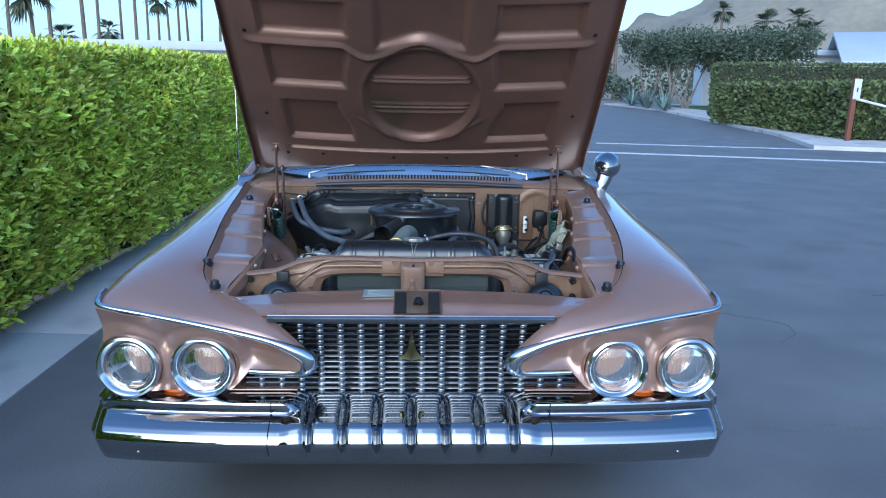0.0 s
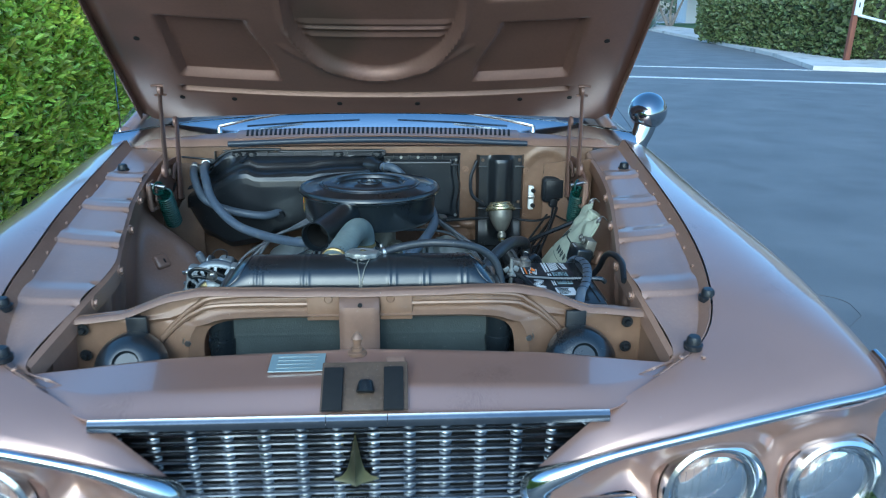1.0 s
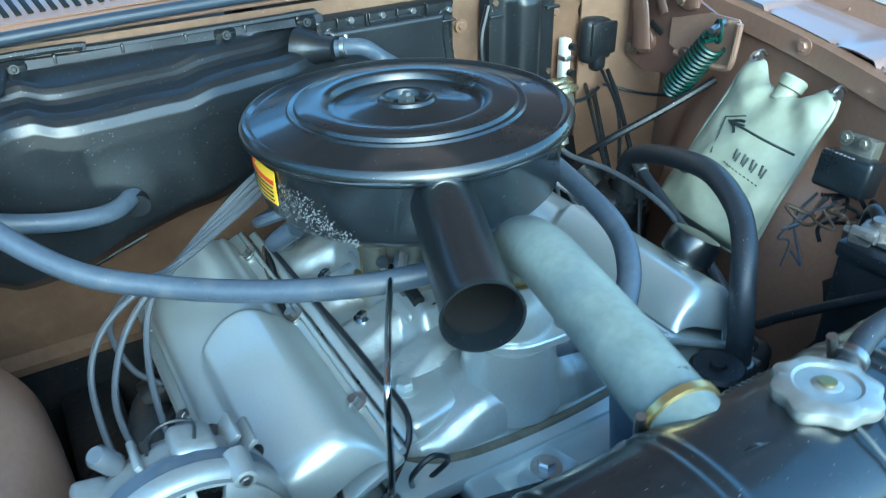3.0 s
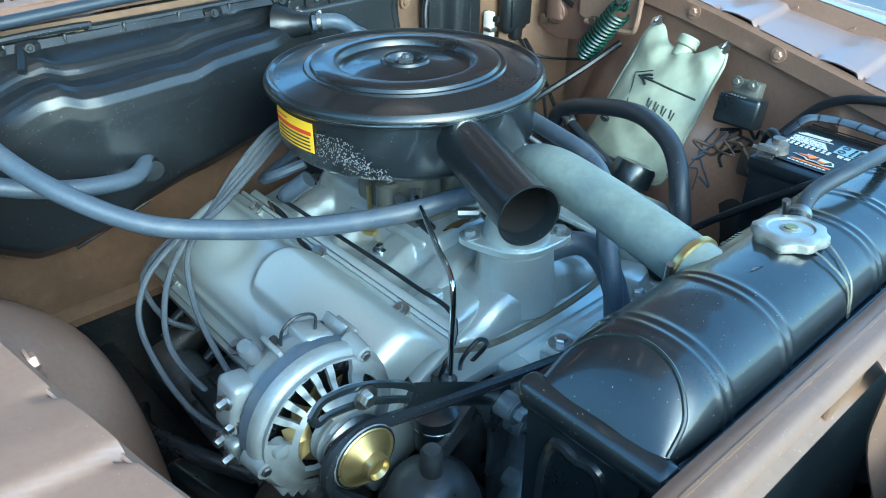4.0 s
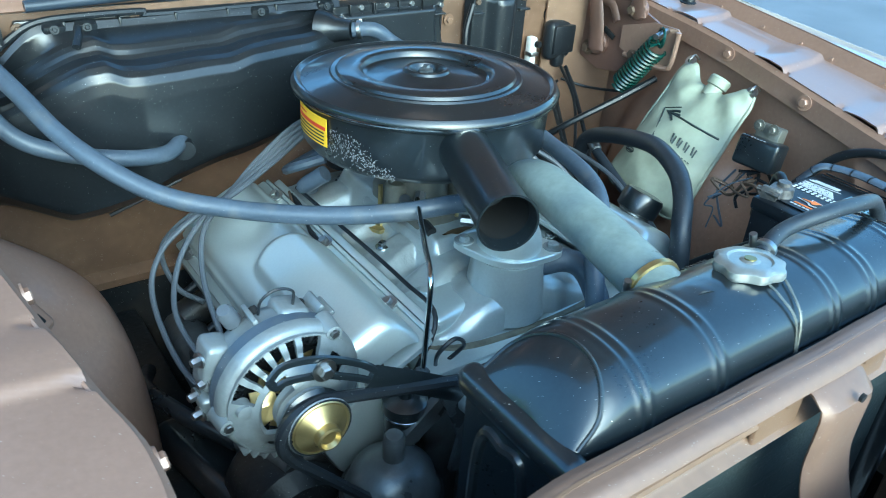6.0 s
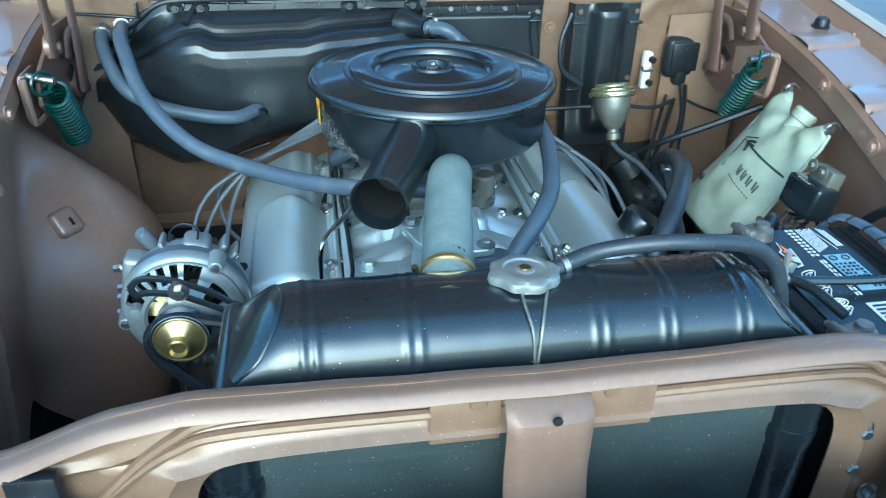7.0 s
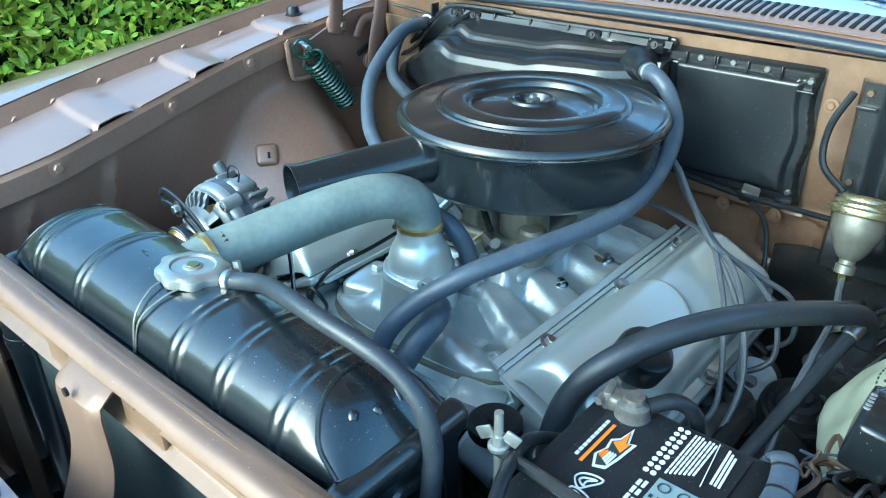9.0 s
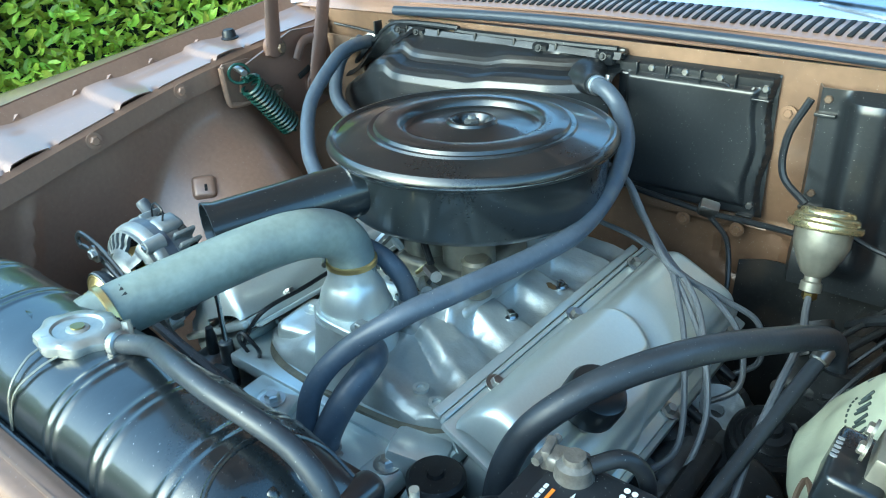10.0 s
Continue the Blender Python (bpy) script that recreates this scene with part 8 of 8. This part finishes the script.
ink([(0.26, 0.37), (0.48, 0.366), (0.70, 0.368), (0.93, 0.375)], 0.0020)
ink([(0.28, 0.37), (0.37, 0.335), (0.43, 0.325)], 0.0024)
ink([(0.28, 0.37), (0.36, 0.385), (0.42, 0.415)], 0.0024)
ink([(0.28, 0.37), (0.40, 0.355), (0.46, 0.350)], 0.0016)
ink([(0.20, 0.365), (0.28, 0.46), (0.36, 0.58)], 0.0014)
ink([(0.20, 0.365), (0.30, 0.325), (0.40, 0.290)], 0.0010)
for k in range(4):
    u = 0.56 + 0.080 * k
    ink([(u, 0.485 + 0.005 * k), (u + 0.02, 0.545 + 0.005 * k)], 0.0020)
    ink([(u + 0.035, 0.495 + 0.005 * k), (u + 0.04, 0.555 + 0.005 * k)], 0.0016)
for k in range(10):
    ink([(0.52 + 0.035 * k, 0.585 + 0.003 * k), (0.537 + 0.035 * k, 0.587 + 0.003 * k)], 0.0010)
ink([(0.20 + 0.07 * math.cos(a * 0.5236), 0.74 + 0.018 * math.sin(a * 0.5236)) for a in range(13)], 0.0010)
ink([(0.15, 0.74), (0.25, 0.742)], 0.0022)

# ---- regulator and wiring on the apron ----
reg = thing("voltage_regulator", "black voltage regulator box on the apron", "regulator", (0.575, 3.02, 0.80))
bm = B()
box(bm, (0.552, 3.016, 0.842), (0.044, 0.074, 0.052), (0, 12, 4), 0.006, 3)
part("cover", bm, BLACKP, reg)
bm = B()
box(bm, (0.574, 3.020, 0.866), (0.026, 0.045, 0.042), (0, 12, 4), 0.003)
bolt(bm, (0.558, 3.035, 0.886), (-1, 0, 0.2), 0.006, 0.006)
bolt(bm, (0.558, 3.008, 0.886), (-1, 0, 0.2), 0.006, 0.006)
part("bracket", bm, OLDZINC, reg)
for k in range(5):
    bm = B()
    box(bm, (0.538, 3.006 + 0.006 * k, 0.8705), (0.007, 0.003, 0.0012), (0, 12, 4), 0)
    part("printed_mark", bm, BARE, reg)
har = thing("wiring_harness", "tangle of black and tan wires by the battery", "wiring", (0.53, 2.97, 0.74))
rng = random.Random(21)
for k in range(9):
    bm = B()
    a = Vector((0.545, 3.00 + 0.01 * k * 0.6, 0.80))
    pts = [a]
    for q in range(4):
        a = a + Vector((rng.uniform(-0.035, 0.02), rng.uniform(-0.04, 0.03), rng.uniform(-0.045, 0.02)))
        pts.append(a)
    tube(bm, pts, rng.choice((0.0015, 0.002, 0.003)), 6, 6)
    part("wire", bm, RUSTY if k % 3 == 0 else (BLACKM if k % 3 == 1 else RUBBER), har)
bm = B()
box(bm, (0.545, 2.965, 0.765), (0.04, 0.05, 0.05), (0, 8, 10), 0.006)
rod(bm, (0.53, 2.955, 0.765), (0.51, 2.95, 0.77), 0.014, seg=12)
part("relay", bm, RUSTY, har, "greasy starter relay")
for pts, r in (([(0.60, 3.56, 0.83), (0.575, 3.50, 0.80), (0.535, 3.42, 0.755), (0.485, 3.33, 0.70), (0.45, 3.28, 0.62)], 0.0045), ([(0.59, 3.565, 0.83), (0.56, 3.48, 0.785), (0.50, 3.40, 0.73), (0.44, 3.33, 0.66)], 0.0035), ([(0.60, 3.57, 0.80), (0.64, 3.52, 0.79), (0.66, 3.45, 0.80)], 0.003), ([(0.655, 3.35, 0.86), (0.58, 3.38, 0.815), (0.50, 3.42, 0.765), (0.46, 3.46, 0.72)], 0.007), ([(0.40, 3.53, 0.83), (0.46, 3.54, 0.80), (0.53, 3.545, 0.79), (0.58, 3.56, 0.80)], 0.004), ([(0.09, 3.56, 0.800), (0.16, 3.555, 0.795), (0.221, 3.548, 0.793), (0.30, 3.53, 0.802), (0.37, 3.50, 0.815)], 0.0048), ([(0.221, 3.548, 0.79), (0.26, 3.53, 0.765), (0.28, 3.50, 0.72), (0.285, 3.48, 0.68)], 0.004), ([(0.335, 3.575, 0.985), (0.315, 3.565, 0.93), (0.32, 3.555, 0.875), (0.36, 3.54, 0.845)], 0.0055), ([(-0.40, 3.56, 0.70), (-0.34, 3.55, 0.725), (-0.28, 3.55, 0.745)], 0.0035), ([(-0.62, 3.585, 1.0), (-0.55, 3.60, 0.99), (-0.50, 3.60, 0.985)], 0.003)):
    bm = B()
    tube(bm, pts, r, 8, 8)
    part("wire", bm, BLACKM, har)
bm = B()
box(bm, (0.221, 3.548, 0.800), (0.03, 0.022, 0.022), (20, 15, 20), 0.004)
part("clip", bm, STEEL, har, "steel cable clip on the firewall")

# ---- fittings on the firewall ----
hb = thing("heater_box", "black moulded heater box on the firewall", "heater box", (-0.25, 3.55, 0.75))


def ridge_y(x):
    return lerp([(-0.60, 3.575), (-0.52, 3.525), (-0.40, 3.478), (-0.34, 3.470), (-0.20, 3.480), (-0.06, 3.505), (0.04, 3.55)], x)


def ridge_z(x):
    return lerp([(-0.60, 0.885), (-0.52, 0.920), (-0.41, 0.980), (-0.385, 0.984), (-0.36, 0.974), (-0.34, 0.973), (-0.20, 0.974), (-0.16, 0.982), (-0.03, 0.984), (0.04, 0.990)], x)


def heater(a, b):
    x = -0.595 + 0.635 * b
    ry, rz = ridge_y(x), ridge_z(x)
    bot = lerp([(-0.60, 0.80), (-0.55, 0.74), (-0.46, 0.705), (-0.38, 0.725), (-0.30, 0.755), (-0.2, 0.775), (-0.1, 0.785), (0.04, 0.795)], x)
    tz = 1.012 - 0.11 * sstep(-0.44, -0.60, x)
    prof = [(3.606, tz), (3.584, tz), (3.578, tz - 0.010), (ry + 0.074, rz + 0.016), (ry + 0.066, rz + 0.012), (ry + 0.060, rz + 0.006), (ry + 0.056, rz), (ry + 0.050, rz - 0.005), (ry + 0.038, rz - 0.006), (ry + 0.022, rz - 0.007), (ry + 0.011, rz - 0.011), (ry + 0.003, rz - 0.018), (ry - 0.002, rz - 0.030), (ry - 0.004, rz - 0.050), (ry + 0.004, (rz + bot) / 2), (ry + 0.018, bot + 0.03), (ry + 0.045, bot + 0.006), (3.612, bot - 0.01)]
    t = a * (len(prof) - 1)
    i = min(int(t), len(prof) - 2)
    k = t - i
    y = prof[i][0] + (prof[i + 1][0] - prof[i][0]) * k
    z = prof[i][1] + (prof[i + 1][1] - prof[i][1]) * k
    return Vector((x, min(y, 3.612), z + 0.002 * noise.noise(Vector((x * 14, a * 6, 0)))))


bm = B()
sheet(bm, heater, 119, 110, 0.002)
hbx = part("housing", bm, BOXBLACK, hb)
bm = B()
box(bm, (-0.22, 3.602, 1.004), (0.52, 0.012, 0.026), bev=0.004)
part("flange", bm, BOXBLACK, hb)
for x in (-0.50, -0.415, -0.335, -0.25, -0.165, -0.08, 0.0):
    bm = B()
    box(bm, (x, 3.590, 1.002), (0.004, 0.022, 0.026), bev=0.001)
    part("web", bm, BOXBLACK, hbx)
    if x in (-0.335, -0.08, -0.50):
        bm = B()
        bolt(bm, (x + 0.025, 3.594, 1.006), (0, -1, 0), 0.0055, 0.006)
        part("bolt", bm, RUSTY, hbx)
# pressed rib down the slope and raised rim with pockets
bm = B()
tube(bm, [(-0.395, 3.588, 1.010), (-0.402, 3.560, 1.000), (-0.412, 3.535, 0.990)], 0.006, 8, 5, flat=0.7)
part("rib", bm, BOXBLACK, hbx)
bm = B()
tube(bm, [(-0.585, 3.596, 0.915), (-0.545, 3.594, 0.950), (-0.495, 3.592, 0.990), (-0.455, 3.591, 1.013), (-0.40, 3.590, 1.019), (-0.30, 3.590, 1.019), (-0.285, 3.590, 1.013), (-0.10, 3.590, 1.014), (0.03, 3.590, 1.016)], 0.0055, 8, 6)
part("rim", bm, BLACKM, hbx, "raised moulded rim")
for x in (-0.43, -0.385, -0.11, 0.012):
    bm = B()
    box(bm, (x, 3.586, 1.003), (0.032, 0.020, 0.022), (18, 0, 0), 0.005)
    pk = part("pocket", bm, BOXBLACK, hbx)
    bm = B()
    bolt(bm, (x, 3.5745, 1.006), (0, -1, 0.3), 0.0038, 0.004)
    part("bolt", bm, DARK, pk)
M, _ = axis((0.0, 3.555, 0.972), (0.034, 3.512, 0.978))
bm = B()
lathe(bm, [(0.034, -0.01), (0.028, 0.01), (0.020, 0.022), (0.017, 0.05)], M, 24)
part("spigot", bm, BOXBLACK, hb)
bm = B()
rod(bm, (-0.292, 3.47, 0.83), (-0.285, 3.56, 0.845), 0.017, seg=18)
part("spigot", bm, BLACKM, hb)
bm = B()
lathe(bm, [(0.035, 0), (0.034, 0.004), (0.0, 0.006)], pose(-0.235, 3.585, 0.815, 90, 0, 0), 24)
part("grommet_cover", bm, BLACKM, hb)
bp = thing("blower_cover", "square black cover plate with cast bosses on the firewall", "cover plate", (0.16, 3.6, 0.78))


def cover(a, b):
    x, z = 0.030 + 0.253 * b, 1.003 - 0.225 * a
    e = min(x - 0.03, 0.283 + 0.004 * math.sin(z * 50 + 1.0) - 0.004 - x, z - 0.778, 1.003 - z)
    y = 3.608 - 0.014 * sstep(0.0, 0.006, e) - 0.008 * sstep(0.018, 0.026, e)
    return Vector((x, y, z))


bm = B()
sheet(bm, cover, 100, 100, 0.002)
pt = part("plate", bm, BOXBLACK, bp)
for x, z in ((0.268, 0.985), (0.268, 0.800), (0.20, 0.993), (0.145, 0.994), (0.09, 0.994), (0.045, 0.80)):
    bm = B()
    bolt(bm, (x, 3.592, z), (0, -1, 0), 0.0055, 0.005, False)
    part("bolt", bm, STEEL, bp)
    if x > 0.25:
        bm = B()
        box(bm, (x - 0.004, 3.590, z - 0.016), (0.026, 0.014, 0.004), bev=0.0015)
        part("web", bm, BOXBLACK, bp)
bm = B()
tube(bm, [(0.034, 3.592, 0.980), (0.115, 3.590, 0.979), (0.120, 3.590, 0.986), (0.205, 3.590, 0.985), (0.215, 3.590, 0.974), (0.240, 3.590, 0.974), (0.252, 3.592, 0.985)], 0.0035, 8, 5)
part("rim", bm, BOXBLACK, pt, "raised moulded rim")
for x in (0.066, 0.115, 0.120, 0.170, 0.224):
    bm = B()
    box(bm, (x, 3.591, 0.991), (0.003, 0.012, 0.020), bev=0.001)
    part("web", bm, BOXBLACK, pt)
for k in range(9):
    if k in (6,):
        continue
    bm = B()
    box(bm, (0.135 + 0.0085 * k, 3.5855, 0.888 - 0.0006 * k), (0.005, 0.0022, 0.009), bev=0.0006, seg=1)
    part("cast_mark", bm, BOXBLACK, bp)
wm = thing("wiper_motor_cover", "black cover with a raised rib on the firewall", "motor cover", (0.41, 3.59, 0.70))
bm = B()


def wcover(a, b):
    x, z = 0.338 + 0.152 * b, 1.000 - 0.30 * a
    e = min(x - 0.338, 0.490 - x)
    y = 3.605 - 0.018 * sstep(0, 0.008, e) - 0.028 * math.exp(-((x - 0.414) / 0.030) ** 4) * sstep(0.72, 0.76, z) * sstep(1.0, 0.985, z)
    return Vector((x, y - 0.014 * sstep(0.80, 0.72, z), z))


sheet(bm, wcover, 50, 40, 0.002)
part("cover", bm, BOXBLACK, wm)
for x, z in ((0.355, 0.985), (0.475, 0.985), (0.355, 0.845), (0.475, 0.845)):
    bm = B()
    bolt(bm, (x, 3.586, z), (0, -1, 0), 0.006, 0.006, False)
    part("bolt", bm, RUSTY, wm)
    bm = B()
    box(bm, (x, 3.582, z - 0.022), (0.028, 0.012, 0.005), bev=0.001)
    part("web", bm, BOXBLACK, wm)
br = thing("brake_switch", "brake fluid canister with a gilt lid and cast body", "canister", (0.404, 3.47, 0.76))
VM, _ = axis((0.406, 3.452, 0.772), (0.403, 3.487, 0.866))
bm = B()
lathe(bm, [(0.008, -0.012), (0.014, -0.010), (0.014, 0.002), (0.011, 0.004), (0.011, 0.010), (0.017, 0.014), (0.024, 0.026), (0.032, 0.044), (0.036, 0.056), (0.0365, 0.078)], VM, 30)
part("body", bm, OLDZINC, br)
bm = B()
lathe(bm, [(0.042, 0.074), (0.0465, 0.076), (0.0475, 0.080), (0.0465, 0.084), (0.042, 0.086), (0.041, 0.088), (0.0415, 0.091), (0.039, 0.094), (0.035, 0.095), (0.0345, 0.099), (0.0325, 0.1015), (0.028, 0.1015), (0.027, 0.100), (0.010, 0.1005), (0.008, 0.103), (0, 0.103)], VM, 40)
part("lid", bm, GILT, br, "gilt ribbed lid")
bm = B()
rod(bm, (0.406, 3.452, 0.750), (0.406, 3.454, 0.778), 0.010, seg=6)
part("union_nut", bm, BRASS, br)
bm = B()
tube(bm, [(0.406, 3.452, 0.755), (0.412, 3.420, 0.748), (0.428, 3.345, 0.748), (0.434, 3.242, 0.736), (0.436, 3.160, 0.700), (0.445, 3.05, 0.62)], 0.0048, 8, 8)
part("pipe", bm, LEADS, br, "grey brake pipe")
bl = thing("ballast_resistor", "white ceramic ballast resistor on the firewall", "resistor", (0.518, 3.6, 0.82))
bm = B()
box(bm, (0.518, 3.592, 0.858), (0.018, 0.020, 0.080), bev=0.004)
part("body", bm, CERAMIC, bl)
bm = B()
box(bm, (0.518, 3.588, 0.862), (0.022, 0.024, 0.009), bev=0.002)
part("clip", bm, STEEL, bl)
for z in (0.884, 0.834):
    bm = B()
    rod(bm, (0.522, 3.580, z), (0.524, 3.570, z), 0.007, seg=10)
    part("terminal", bm, DARK, bl)
fb = thing("junction_block", "black rubber wiring plug on the firewall", "wiring plug", (0.592, 3.6, 0.82))
bm = B()
box(bm, (0.592, 3.588, 0.886), (0.080, 0.036, 0.088), (0, 0, 0), 0.020, 4)
box(bm, (0.592, 3.570, 0.890), (0.060, 0.010, 0.062), (0, 0, 0), 0.004, 2)
box(bm, (0.592, 3.585, 0.845), (0.030, 0.030, 0.04), (0, 0, 0), 0.010, 3)
part("plug", bm, BLACKM, fb)
mc = thing("master_cylinder", "dark greasy brake master cylinder", "master cylinder", (0.45, 3.40, 0.6))
bm = B()
lathe(bm, [(0.052, -0.05), (0.052, 0.0), (0.049, 0.006), (0.050, 0.010), (0.046, 0.014), (0.041, 0.010), (0.039, 0.012), (0.036, 0.020), (0.031, 0.015), (0.028, 0.018), (0.024, 0.026), (0.014, 0.028), (0.012, 0.036), (0.0, 0.037)], pose(0.424, 3.295, 0.618, 14, 8, 0), 36)
part("bellows", bm, BLACKM, mc, "ringed black rubber boot")
bm = B()
tube(bm, [(0.464, 3.318, 0.764), (0.459, 3.297, 0.752), (0.448, 3.24, 0.732), (0.434, 3.165, 0.705), (0.421, 3.09, 0.675), (0.41, 3.03, 0.63)], 0.0095, 12, 8)
hz = part("hose", bm, HOSEBLK, mc, "black brake hose")
bm = B()
rod(bm, (0.4645, 3.320, 0.765), (0.460, 3.301, 0.754), 0.0115, seg=16, bev=0.002)
part("ferrule", bm, STEEL, hz, "crimped steel ferrule")
bm = B()
box(bm, (0.46, 3.40, 0.66), (0.10, 0.16, 0.09), bev=0.02, seg=3)
rod(bm, (0.46, 3.34, 0.665), (0.47, 3.352, 0.72), 0.024, seg=18)
rod(bm, (0.44, 3.40, 0.70), (0.42, 3.42, 0.73), 0.03, seg=18)
for k in range(5):
    bolt(bm, (0.42 + 0.018 * k, 3.33, 0.68 + 0.008 * (k % 2)), (0, -0.6, 1), 0.008, 0.012)
part("body", bm, DARK, mc)
bm = B()
rod(bm, (0.44, 3.36, 0.725), (0.58, 3.60, 0.80), 0.004, seg=8)
rod(bm, (0.45, 3.36, 0.71), (0.60, 3.60, 0.79), 0.005, seg=8)
part("rod", bm, DARK, mc)
bm = B()
rod(bm, (0.47, 3.60, 0.66), (0.34, 2.95, 0.42), 0.022, seg=14)
part("steering_shaft", bm, DARK, mc)
